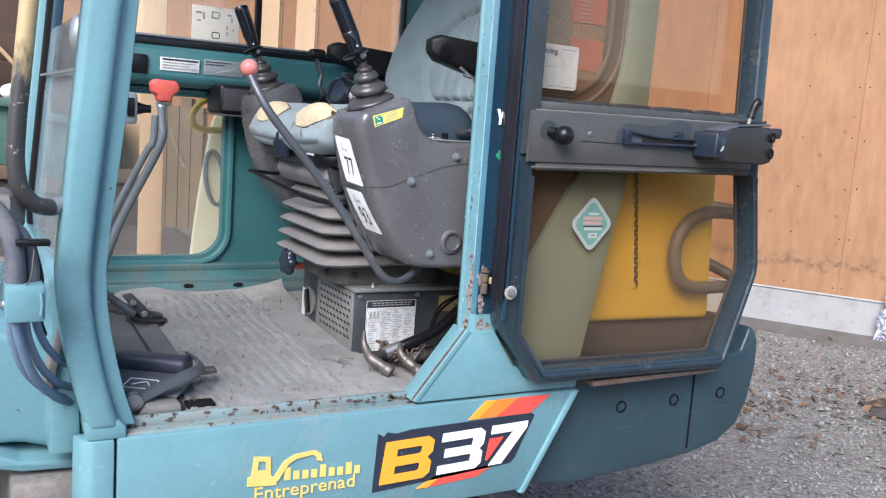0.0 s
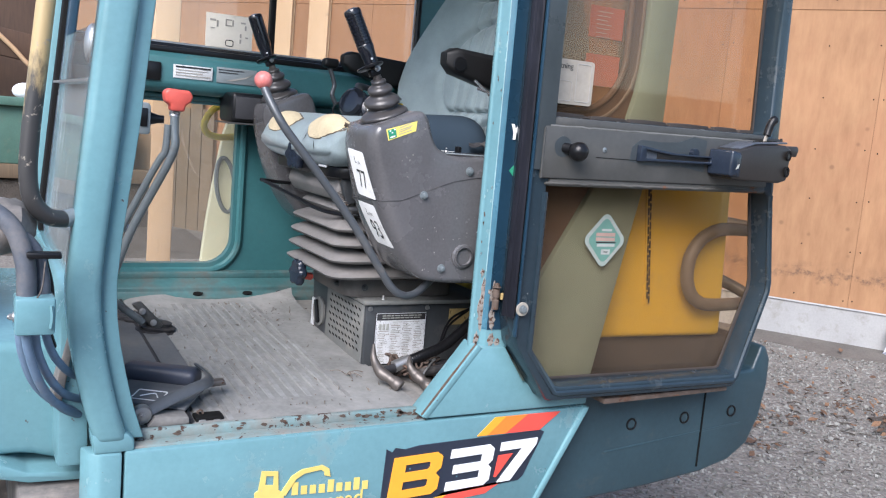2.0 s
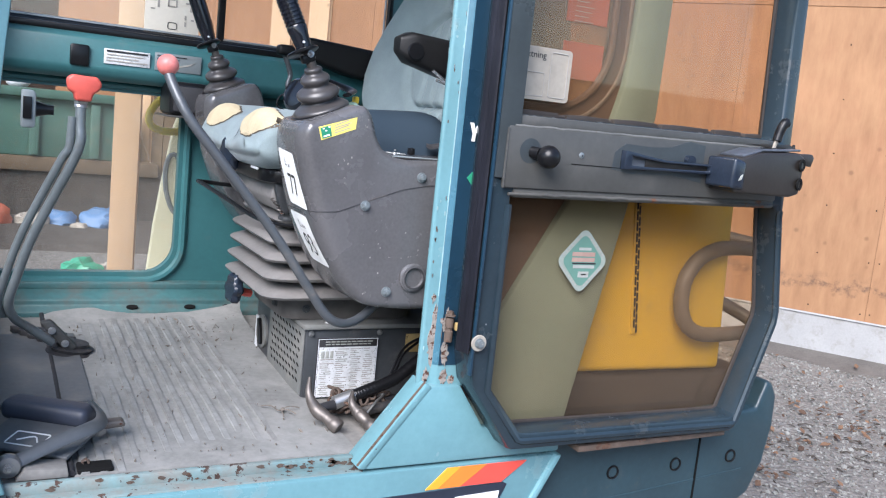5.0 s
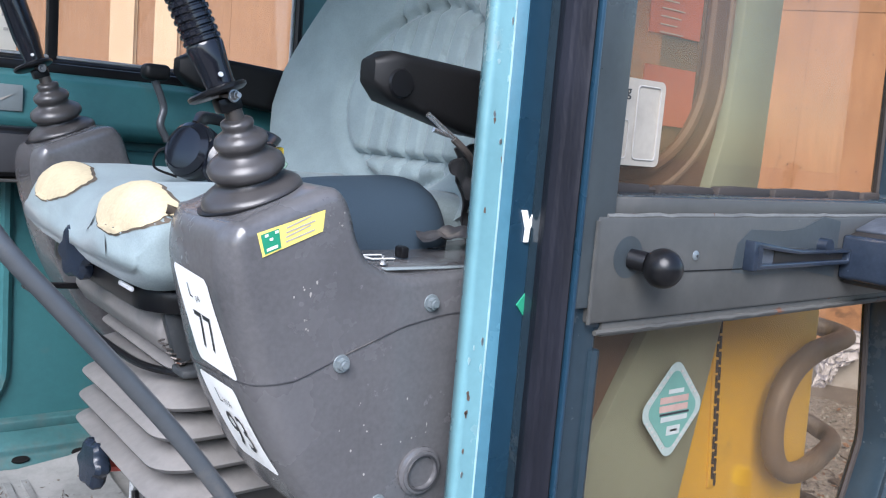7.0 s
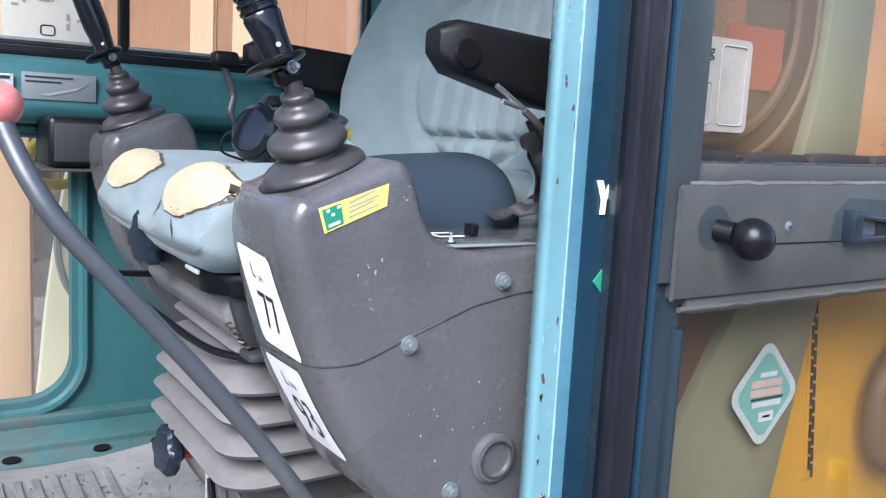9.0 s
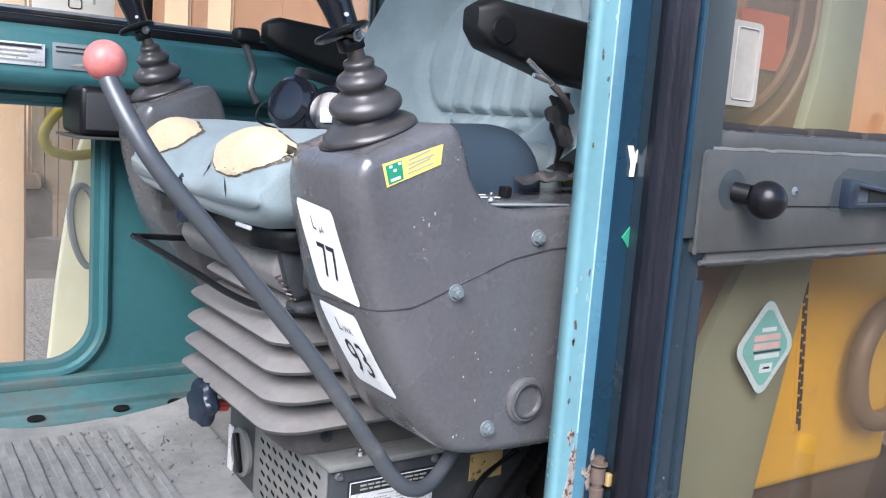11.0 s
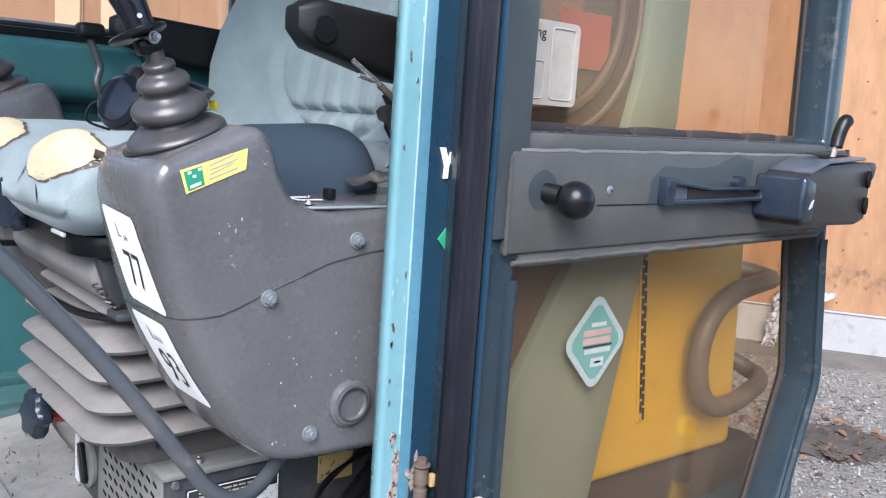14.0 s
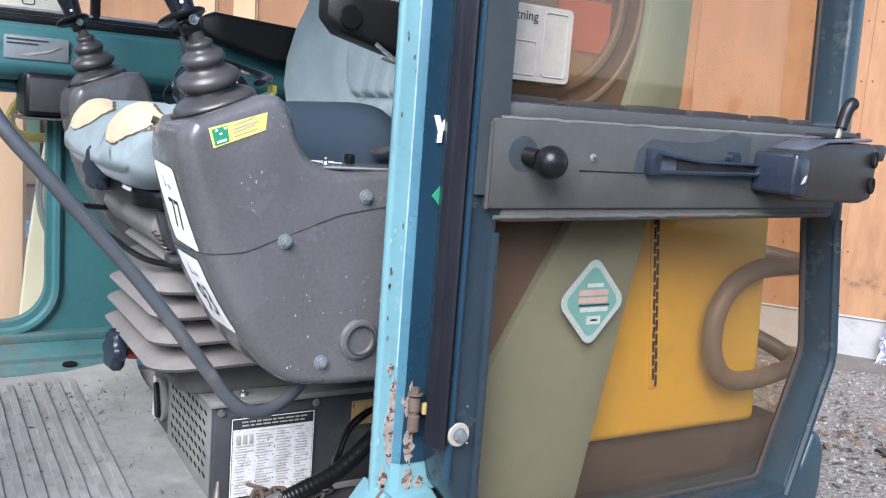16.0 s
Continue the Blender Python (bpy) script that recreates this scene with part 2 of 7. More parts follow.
RUST = (0.115, 0.05, 0.03)
DUST = (0.30, 0.27, 0.235)
M = dict(
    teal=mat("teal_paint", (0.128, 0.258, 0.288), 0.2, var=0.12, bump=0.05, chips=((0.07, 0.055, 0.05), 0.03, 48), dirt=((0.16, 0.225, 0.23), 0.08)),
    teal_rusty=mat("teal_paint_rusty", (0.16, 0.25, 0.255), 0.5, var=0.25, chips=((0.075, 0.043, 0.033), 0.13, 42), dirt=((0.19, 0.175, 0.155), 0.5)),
    # same teal as outside, darkened so the colour carries the cab's shade
    teal_in=mat("teal_paint_cab_shade", (0.040, 0.135, 0.143), 0.36, var=0.14, bump=0.06, chips=((0.06, 0.06, 0.055), -0.01, 40), dirt=((0.085, 0.14, 0.135), 0.1)),
    # the shaded teal again, with real grime over it
    teal_grimy=mat("teal_paint_shade_grimy", (0.042, 0.118, 0.122), 0.5, var=0.3, bump=0.15, chips=((0.055, 0.045, 0.035), 0.05, 24), dirt=((0.09, 0.10, 0.09), 0.42)),
    navy=mat("navy_paint", (0.012, 0.036, 0.062), 0.28, var=0.2, bump=0.05, chips=((0.42, 0.45, 0.45), -0.02, 60)),
    door=mat("door_paint", (0.018, 0.030, 0.040), 0.18, var=0.2, bump=0.06, chips=((0.22, 0.23, 0.23), 0.015, 60), dirt=((0.05, 0.056, 0.056), 0.1)),
    rail=mat("rail_paint", (0.052, 0.052, 0.049), 0.45, var=0.22, scale=9, bump=0.08, chips=((0.24, 0.235, 0.22), 0.0, 38), dirt=((0.085, 0.08, 0.073), 0.12)),
    rail_rust=mat("rail_edge_rusty", (0.068, 0.066, 0.060), 0.7, var=0.3, chips=((0.16, 0.065, 0.035), 0.155, 17)),
    skirt=mat("skirt_paint", (0.025, 0.051, 0.065), 0.33, var=0.2, bump=0.08, chips=((0.22, 0.25, 0.25), -0.02, 50), dirt=((0.08, 0.088, 0.085), 0.12)),
    # teal deck looks dark through the tinted glass; the colour carries that
    dark_deck=mat("dusty_deck_darkened", (0.03, 0.026, 0.023), 0.7, var=0.3, dirt=((0.06, 0.05, 0.043), 0.2)),
    # teal paint with shade and a brown reflection mixed into the colour
    sage=mat("rear_pillar_shaded_teal", (0.177, 0.228, 0.193), 0.45, var=0.12, bump=0.05),
    yellow=mat("yellow_hood_paint", (0.62, 0.395, 0.02), 0.4, var=0.08, scale=3, bump=0.04, dirt=((0.32, 0.25, 0.06), 0.05)),
    # panel browned to carry the door's shadow and a reflection
    panel_dark=mat("quarter_panel_shaded", (0.088, 0.056, 0.038), 0.6, var=0.15),
    console=mat("console_plastic", (0.086, 0.084, 0.087), 0.24, var=0.26, scale=5, fine=160, bump=0.03, dist=0.0006, coat=0.25, chips=((0.24, 0.23, 0.23), -0.03, 55), dirt=((0.11, 0.105, 0.107), 0.04)),
    black=mat("black_plastic", (0.007, 0.007, 0.008), 0.3, spec=0.3, var=0.25, fine=250, bump=0.1, dist=0.0006),
    grip=mat("glossy_grip_plastic", (0.008, 0.009, 0.013), 0.16, spec=0.5, var=0.2, fine=250, bump=0.06, dist=0.0005),
    arm=mat("armrest_vinyl", (0.007, 0.007, 0.0075), 0.5, spec=0.28, var=0.2, fine=300, bump=0.2, dist=0.0008),
    rubber=mat("rubber", (0.03, 0.03, 0.033), 0.6, spec=0.35, var=0.2, bump=0.1, dirt=((0.14, 0.125, 0.11), 0.2)),
    boot=mat("rubber_boot", (0.044, 0.041, 0.041), 0.3, var=0.18, bump=0.05, dirt=((0.085, 0.078, 0.074), 0.15)),
    bellows=mat("bellows_rubber", (0.188, 0.178, 0.17), 0.6, var=0.22, bump=0.15, dirt=((0.235, 0.218, 0.205), 0.3)),
    base=mat("seat_base_paint", (0.040, 0.044, 0.048), 0.45, var=0.25, bump=0.1, chips=((0.2, 0.2, 0.2), -0.02, 50), dirt=((0.11, 0.105, 0.10), 0.15)),
    dark=mat("dark_gap", (0.005, 0.005, 0.005), 0.85, spec=0.2, var=0.2),
    strip=mat("weatherstrip_rubber", (0.010, 0.0105, 0.016), 0.6, spec=0.22, var=0.5, scale=14, fine=40, bump=0.9, dist=0.005, chips=((0.13, 0.13, 0.14), -0.01, 30), stretch=(1, 1, 0.3)),
    seat=mat("seat_cloth", (0.225, 0.280, 0.288), 0.95, var=0.22, scale=9, fine=420, bump=0.5, dist=0.001, sheen=0.2),
    seat_dark=mat("seat_bolster_cloth", (0.019, 0.036, 0.055), 0.9, var=0.15, fine=500, bump=0.3, dist=0.001),
    foam=mat("exposed_foam", (0.53, 0.44, 0.285), 0.95, var=0.2, scale=14, fine=200, bump=0.35, dist=0.003),
    mat_floor=mat("floor_mat_rubber", (0.205, 0.205, 0.196), 0.75, var=0.28, scale=6, bump=0.4, dirt=((0.28, 0.275, 0.262), 0.35), chips=((0.11, 0.10, 0.09), -0.005, 40)),
    floor=mat("floor_plate", (0.21, 0.203, 0.19), 0.85, var=0.3, bump=0.3, dirt=((0.27, 0.25, 0.225), 0.35)),
    steel=mat("bare_steel", (0.42, 0.42, 0.42), 0.42, 0.9, var=0.15, bump=0.1, dirt=((0.28, 0.25, 0.22), 0.15)),
    hammer=mat("old_steel", (0.13, 0.115, 0.105), 0.45, 0.6, var=0.25, chips=(RUST, 0.08, 30)),
    rusty=mat("rusty_steel", (0.10, 0.073, 0.058), 0.85, 0.2, var=0.4, scale=25, bump=0.5, chips=((0.14, 0.075, 0.048), 0.15, 30)),
    travel=mat("bare_lever_steel", (0.165, 0.19, 0.20), 0.32, 0.3, var=0.2, bump=0.05, dirt=((0.13, 0.125, 0.12), 0.12)),
    lever=mat("lever_paint", (0.085, 0.092, 0.10), 0.36, 0.3, var=0.15, bump=0.05, dirt=((0.17, 0.155, 0.14), 0.1)),
    red=mat("red_plastic", (0.62, 0.10, 0.075), 0.42, var=0.15, chips=((0.80, 0.45, 0.40), 0.03, 30)),
    ball=mat("faded_red_ball", (0.60, 0.175, 0.155), 0.38, var=0.2, scale=25, dirt=((0.68, 0.38, 0.34), 0.30)),
    tired=mat("tired_sticker_print", (0.33, 0.34, 0.31), 0.6, var=0.15, scale=40),
    ruddy=mat("faded_red_print", (0.34, 0.22, 0.18), 0.6, var=0.15, scale=40),
    white=mat("white_sticker", (0.80, 0.80, 0.78), 0.5, var=0.04, bump=0.03, dirt=((0.5, 0.48, 0.45), 0.04)),
    paper=mat("aged_paper_label", (0.66, 0.62, 0.54), 0.7, var=0.08, dirt=((0.45, 0.40, 0.32), 0.1)),
    worn_label=mat("worn_white_plate", (0.60, 0.61, 0.62), 0.5, var=0.18, scale=40, chips=((0.22, 0.22, 0.22), 0.11, 210)),
    grey_label=mat("grey_sticker", (0.20, 0.23, 0.24), 0.45, var=0.1),
    ink=mat("black_ink", (0.02, 0.02, 0.022), 0.5, var=0.1),
    faint=mat("faded_grey_ink", (0.33, 0.31, 0.28), 0.6, var=0.1),
    ysticker=mat("yellow_sticker", (0.74, 0.60, 0.14), 0.5, var=0.08, dirt=((0.5, 0.42, 0.12), 0.06)),
    gsticker=mat("green_sticker", (0.02, 0.22, 0.12), 0.45, var=0.1),
    mint=mat("mint_sticker", (0.105, 0.215, 0.172), 0.5, var=0.1),
    orange=mat("orange_decal", (0.80, 0.20, 0.03), 0.45, var=0.06, chips=((0.25, 0.38, 0.40), -0.02, 40)),
    amber=mat("amber_decal", (0.80, 0.34, 0.03), 0.45, var=0.08, chips=((0.25, 0.38, 0.40), 0.01, 40)),
    redd=mat("red_decal", (0.66, 0.075, 0.055), 0.45, var=0.08, chips=((0.25, 0.38, 0.40), -0.02, 40)),
    decal_dark=mat("dark_decal", (0.018, 0.024, 0.04), 0.45, var=0.2, chips=((0.16, 0.38, 0.42), 0.03, 40)),
    decal_white=mat("white_decal", (0.70, 0.71, 0.72), 0.45, var=0.06, chips=((0.3, 0.4, 0.42), -0.02, 40)),
    ytext=mat("yellow_lettering", (0.66, 0.50, 0.14), 0.5, var=0.08, chips=((0.16, 0.38, 0.42), 0.0, 50)),
    salmon=mat("red_label_faded", (0.33, 0.10, 0.06), 0.5, var=0.1),
    cream=mat("pale_yellow_panel", (0.90, 0.85, 0.58), 0.4, var=0.06),
    hookyel=mat("yellow_tube", (0.88, 0.63, 0.06), 0.4, var=0.1),
    grab=mat("grab_rail_paint", (0.115, 0.095, 0.075), 0.5, var=0.2, dirt=((0.2, 0.17, 0.14), 0.15)),
    handrail=handrail_mat("worn_handrail_paint"),
    hose=mat("hydraulic_hose", (0.12, 0.18, 0.26), 0.5, var=0.25, dirt=((0.20, 0.20, 0.20), 0.18)),
    hose_dark=mat("dark_hose_rubber", (0.075, 0.085, 0.105), 0.5, var=0.3, dirt=((0.16, 0.15, 0.145), 0.22)),
    cast=mat("muddy_casting", (0.12, 0.115, 0.11), 0.85, var=0.3, bump=0.5, dirt=((0.24, 0.21, 0.185), 0.4)),
    track=mat("track_rubber", (0.055, 0.05, 0.046), 0.9, var=0.3, bump=0.5, dirt=((0.17, 0.145, 0.12), 0.4)),
    ply=wood_mat("plywood", (0.345, 0.187, 0.091), (0.215, 0.105, 0.047), knots=0.45, grain=(3.5, 3.5, 0.8), stain=True),
    # far sheets: same plywood, slightly darker in place of shade
    ply_far=wood_mat("plywood_shaded", (0.33, 0.165, 0.08), (0.215, 0.10, 0.045), knots=0.4),
    board=wood_mat("new_board", (0.56, 0.385, 0.235), (0.46, 0.295, 0.165), grain=(14, 14, 0.6), knots=0.5),
    old_board=wood_mat("weathered_board", (0.165, 0.115, 0.068), (0.085, 0.062, 0.038), grain=(14, 14, 0.6)),
    concrete=mat("concrete", (0.285, 0.284, 0.278), 0.9, var=0.16, scale=2.5, bump=0.3, dirt=((0.20, 0.19, 0.17), 0.22)),
    gravel=gravel_mat("gravel_ground"),
    # pillar facet that reflects less, its shade put into the colour
    midblue=mat("teal_facet_shade", (0.05, 0.135, 0.185), 0.25, var=0.2, bump=0.05, chips=((0.42, 0.45, 0.45), -0.01, 60)),
    stone=scatter_mat("stone_chips", (0.085, 0.083, 0.074), (0.285, 0.285, 0.262)),
    leaf=scatter_mat("dead_leaves", (0.045, 0.026, 0.018), (0.20, 0.112, 0.062)),
    crumb=mat("dry_soil_crumbs", (0.15, 0.13, 0.11), 0.95, var=0.4, scale=60),
    fines=mat("bare_soil", (0.105, 0.094, 0.082), 0.95, var=0.35, scale=5, fine=60, bump=0.6, dist=0.01),
    soil=mat("dark_soil_and_shadow", (0.07, 0.06, 0.05), 0.95, var=0.4, scale=8, bump=1.0, dist=0.02),
    skip=mat("green_container_paint", (0.06, 0.13, 0.10), 0.6, var=0.25, chips=(RUST, 0.02, 8), dirt=((0.12, 0.15, 0.11), 0.2)),
    shed=wood_mat("shed_dark_wood", (0.10, 0.055, 0.033), (0.05, 0.028, 0.018)),
    rag_white=mat("rag_cotton", (0.42, 0.43, 0.46), 0.95, var=0.3, scale=14),
    rag_check=mat("rag_check_weave", (0.20, 0.21, 0.26), 0.95, var=0.3, scale=14),
    cloth=mat("rag_cloth", (0.72, 0.74, 0.78), 0.95, var=0.08),
    blue=mat("blue_tarp", (0.08, 0.17, 0.32), 0.5, var=0.2),
    green=mat("green_plastic", (0.03, 0.26, 0.15), 0.4, var=0.15),
    torn=mat("frayed_brown_edge", (0.10, 0.08, 0.06), 0.9, var=0.5, scale=60),
    latchblue=mat("worn_blue_black_plastic", (0.017, 0.024, 0.038), 0.22, var=0.35, scale=16, fine=200, bump=0.08, chips=((0.25, 0.28, 0.32), -0.01, 60)),
    latch=mat("brown_black_latch", (0.021, 0.018, 0.016), 0.4, var=0.3, scale=14, chips=((0.12, 0.11, 0.10), 0.0, 50)),
    latchtop=mat("worn_latch_plate", (0.085, 0.095, 0.115), 0.3, 0.3, var=0.4, scale=22, chips=((0.02, 0.02, 0.022), 0.02, 40)),
    rail_blue=mat("older_blue_paint", (0.038, 0.046, 0.051), 0.35, var=0.25, scale=9),
    bright=mat("bright_steel", (0.70, 0.71, 0.72), 0.25, 0.9, var=0.1),
    film=mat("dull_green_film", (0.22, 0.33, 0.27), 0.4, var=0.3, scale=30),
    label_dull=mat("dirty_label", (0.31, 0.28, 0.235), 0.6, var=0.15, scale=30, dirt=((0.40, 0.35, 0.28), 0.15)),
    sticker_rim=mat("mint_sticker_rim", (0.26, 0.295, 0.26), 0.5, var=0.15, scale=90),
    seal=mat("torn_brown_seal", (0.028, 0.022, 0.019), 0.7, var=0.3),
    rail_worn=mat("rail_worn_edge", (0.105, 0.105, 0.098), 0.5, var=0.4, scale=14, chips=((0.14, 0.075, 0.05), 0.10, 18)),
    stile=mat("stile_paint", (0.037, 0.046, 0.051), 0.3, var=0.2, scale=8, bump=0.06, chips=((0.2, 0.2, 0.2), -0.02, 45)),
    flaking=mat("flaking_rusty_paint", (0.25, 0.225, 0.20), 0.85, var=0.4, scale=60, bump=0.6, dist=0.003, chips=((0.115, 0.052, 0.032), 0.19, 110)),
    flange=mat("worn_flange_paint", (0.13, 0.105, 0.085), 0.6, var=0.3, scale=12),
    base_top=mat("dusty_grey_plate", (0.155, 0.16, 0.152), 0.75, var=0.2, scale=10, bump=0.15, dirt=((0.22, 0.21, 0.19), 0.3)),
    tag=mat("yellowed_paper_tag", (0.40, 0.29, 0.12), 0.7, var=0.2, scale=30, chips=((0.12, 0.09, 0.05), 0.13, 60)),
    collar=mat("dusty_collar_rubber", (0.085, 0.078, 0.072), 0.6, var=0.25, scale=14, bump=0.2, dirt=((0.14, 0.128, 0.116), 0.25)),
    # a little lighter than the mat itself
    mat_rib=mat("lighter_mat_rib", (0.232, 0.235, 0.228), 0.65, var=0.3, scale=12, bump=0.3, dirt=((0.165, 0.16, 0.152), 0.45)),
    pedal=mat("pedal_rubber", (0.035, 0.042, 0.062), 0.45, var=0.2, scale=10, fine=200, bump=0.15),
    pedal_plate=mat("worn_grey_pedal_plate", (0.105, 0.11, 0.115), 0.55, var=0.25, scale=9, bump=0.15, dirt=((0.19, 0.18, 0.165), 0.25), chips=((0.06, 0.055, 0.05), 0.0, 40)),
    # for the painted edge highlight and for pale paint chips
    pale_teal=mat("pale_teal_gloss_chips", (0.25, 0.37, 0.39), 0.3, var=0.25, scale=30),
    glass_scratched=glass_mat("scratched_plastic", (0.80, 0.83, 0.83), (0.56, 0.60, 0.61), 0.36, 0.15, scratch=0.9),
    # besides dust, the brown film paints in a reflected wooden wall
    glass_door=glass_mat("door_glass", (0.88, 0.80, 0.70), (0.23, 0.165, 0.115), 0.075),
    glass_brown=glass_mat("dusty_brown_glass", (0.80, 0.72, 0.62), (0.21, 0.155, 0.11), 0.42),
    glass=glass_mat("cab_glass", (0.95, 0.96, 0.95), (0.5, 0.47, 0.42), 0.05),
    glass_dusty=glass_mat("dusty_cab_glass", (0.92, 0.92, 0.90), (0.42, 0.40, 0.36), 0.08),
    glass_front=glass_mat("scratched_glass", (0.85, 0.88, 0.89), (0.50, 0.54, 0.55), 0.10, scratch=0.45),
)


# ---- mesh tools ----
def finish(name, bm, material, smooth=38):
    me = bpy.data.meshes.new(name)
    bmesh.ops.recalc_face_normals(bm, faces=bm.faces[:])
    bm.to_mesh(me)
    bm.free()
    if smooth:
        me.polygons.foreach_set("use_smooth", [True] * len(me.polygons))
        me.set_sharp_from_angle(angle=radians(smooth))
    for m in material if isinstance(material, (list, tuple)) else [material]:
        me.materials.append(M[m] if isinstance(m, str) else m)
    return me


def thing(name, base, label, category, group="", kind=""):
    ob = new(name)
    ob.location = base
    return tagged(ob, label, category, group, kind)


def part(name, bm, material, parent, label="", smooth=38):
    ob = new(name, finish(name, bm, material, smooth))
    ob.parent = parent
    if parent.type == "EMPTY":
        ob.matrix_parent_inverse = Matrix.Translation(-parent.location)
    return tagged(ob, label)


def solid(name, bm, material, label, category, group="", kind="", smooth=38):
    return tagged(new(name, finish(name, bm, material, smooth)), label, category, group, kind)


def bev(bm, edges, off, seg=2):
    if off > 0:
        bmesh.ops.bevel(bm, geom=edges, offset=off, segments=seg, profile=0.5, affect="EDGES", clamp_overlap=True)


def box(lo, hi, off=0.0, bm=None, seg=2, m=None):
    bm = bm or bmesh.new()
    r = bmesh.ops.create_cube(bm, size=1.0)
    vs = r["verts"]
    for v in vs:
        v.co = Vector([(a + b) / 2 + c * (b - a) for a, b, c in zip(lo, hi, v.co)])
        if m:
            v.co = m @ v.co
    bev(bm, list({e for v in vs for e in v.link_edges}), off, seg)
    return bm


AX = {"x": lambda p, d: (d, p[0], p[1]), "y": lambda p, d: (p[0], d, p[1]), "z": lambda p, d: (p[0], p[1], d)}


def prism(pts, axis, a, b, off=0.0, bm=None, seg=2, m=None):
    bm = bm or bmesh.new()
    f = AX[axis]
    A = [bm.verts.new(f(p, a)) for p in pts]
    B = [bm.verts.new(f(p, b)) for p in pts]
    n = len(pts)
    bm.faces.new(A), bm.faces.new(B[::-1])
    for i in range(n):
        bm.faces.new((A[i], B[i], B[(i + 1) % n], A[(i + 1) % n]))
    if m:
        for v in A + B:
            v.co = m @ v.co
    bmesh.ops.recalc_face_normals(bm, faces=bm.faces[:])
    bev(bm, list({e for v in A + B for e in v.link_edges}), off, seg)
    return bm


def rrect(x0, x1, z0, z1, r, n=6):
    rs = r if isinstance(r, (list, tuple)) else [r] * 4
    out = []
    for (cx, cz, a), q in zip(((x1, z1, 0), (x0, z1, 90), (x0, z0, 180), (x1, z0, 270)), rs):
        sx, sz = (1 if cx == x1 else -1), (1 if cz == z1 else -1)
        for i in range(n + 1):
            t = radians(a + 90 * i / n)
            out.append((cx - sx * q + q * math.cos(t), cz - sz * q + q * math.sin(t)))
    return out


def plate_hole(outer, holes, axis, a, b, off=0.0):
    bm = bmesh.new()
    f = AX[axis]
    es = []
    for loop in [outer] + holes:
        vs = [bm.verts.new(f(p, a)) for p in loop]
        es += [bm.edges.new((vs[i], vs[(i + 1) % len(vs)])) for i in range(len(vs))]
    bmesh.ops.triangle_fill(bm, use_beauty=True, use_dissolve=False, edges=es)
    fs = bm.faces[:]
    r = bmesh.ops.extrude_face_region(bm, geom=fs)
    d = Vector(f((0, 0), b)) - Vector(f((0, 0), a))
    bmesh.ops.translate(bm, verts=[v for v in r["geom"] if isinstance(v, bmesh.types.BMVert)], vec=d)
    bmesh.ops.recalc_face_normals(bm, faces=bm.faces[:])
    if off:
        sharp = [e for e in bm.edges if len(e.link_faces) == 2 and e.calc_face_angle(0) > 0.9]
        bev(bm, sharp, off, 2)
    return bm


def spline(pts, k=8):
    P = [Vector(p) for p in pts]
    P = [P[0] * 2 - P[1]] + P + [P[-1] * 2 - P[-2]]
    out = []
    for i in range(1, len(P) - 2):
        a, b, c, d = P[i - 1:i + 3]
        for j in range(k):
            t = j / k
            out.append(0.5 * (2 * b + (c - a) * t + (2 * a - 5 * b + 4 * c - d) * t * t + (3 * b - a - 3 * c + d) * t ** 3))
    return out + [P[-2]]


def tube(pts, r, n=12, k=8, bm=None, flat=1.0):
    bm = bm or bmesh.new()
    P = spline(pts, k) if k else [Vector(p) for p in pts]
    up = None
    rings = []
    for i, p in enumerate(P):
        t = (P[min(i + 1, len(P) - 1)] - P[max(i - 1, 0)]).normalized()
        if up is None:
            up = t.orthogonal().normalized()
        up = (up - t * up.dot(t)).normalized()
        s = t.cross(up)
        q = r(i / (len(P) - 1)) if callable(r) else r
        rings.append([bm.verts.new(p + up * q * math.cos(6.28318 * j / n) + s * q * flat * math.sin(6.28318 * j / n)) for j in range(n)])
    loft(bm, rings)
    return bm


def loft(bm, rings, cap=True):
    n = len(rings[0])
    for A, B in zip(rings, rings[1:]):
        for j in range(n):
            bm.faces.new((A[j], A[(j + 1) % n], B[(j + 1) % n], B[j]))
    if cap:
        bm.faces.new(rings[0][::-1]), bm.faces.new(rings[-1])


def lathe(prof, origin, axis=(0, 0, 1), n=24, bm=None, sx=1.0, sy=1.0):
    bm = bm or bmesh.new()
    q = Vector(axis).normalized().to_track_quat("Z", "Y").to_matrix()
    o = Vector(origin)
    rings = [[bm.verts.new(o + q @ Vector((sx * r * math.cos(6.28318 * j / n), sy * r * math.sin(6.28318 * j / n), h))) for j in range(n)] for r, h in prof]
    loft(bm, rings)
    return bm


def ball(c, r, bm=None, s=(1, 1, 1), seg=20):
    bm = bm or bmesh.new()
    bmesh.ops.create_uvsphere(bm, u_segments=seg, v_segments=seg // 2 + 2, radius=1, matrix=Matrix.Translation(c) @ Matrix.Diagonal((r * s[0], r * s[1], r * s[2], 1)))
    return bm


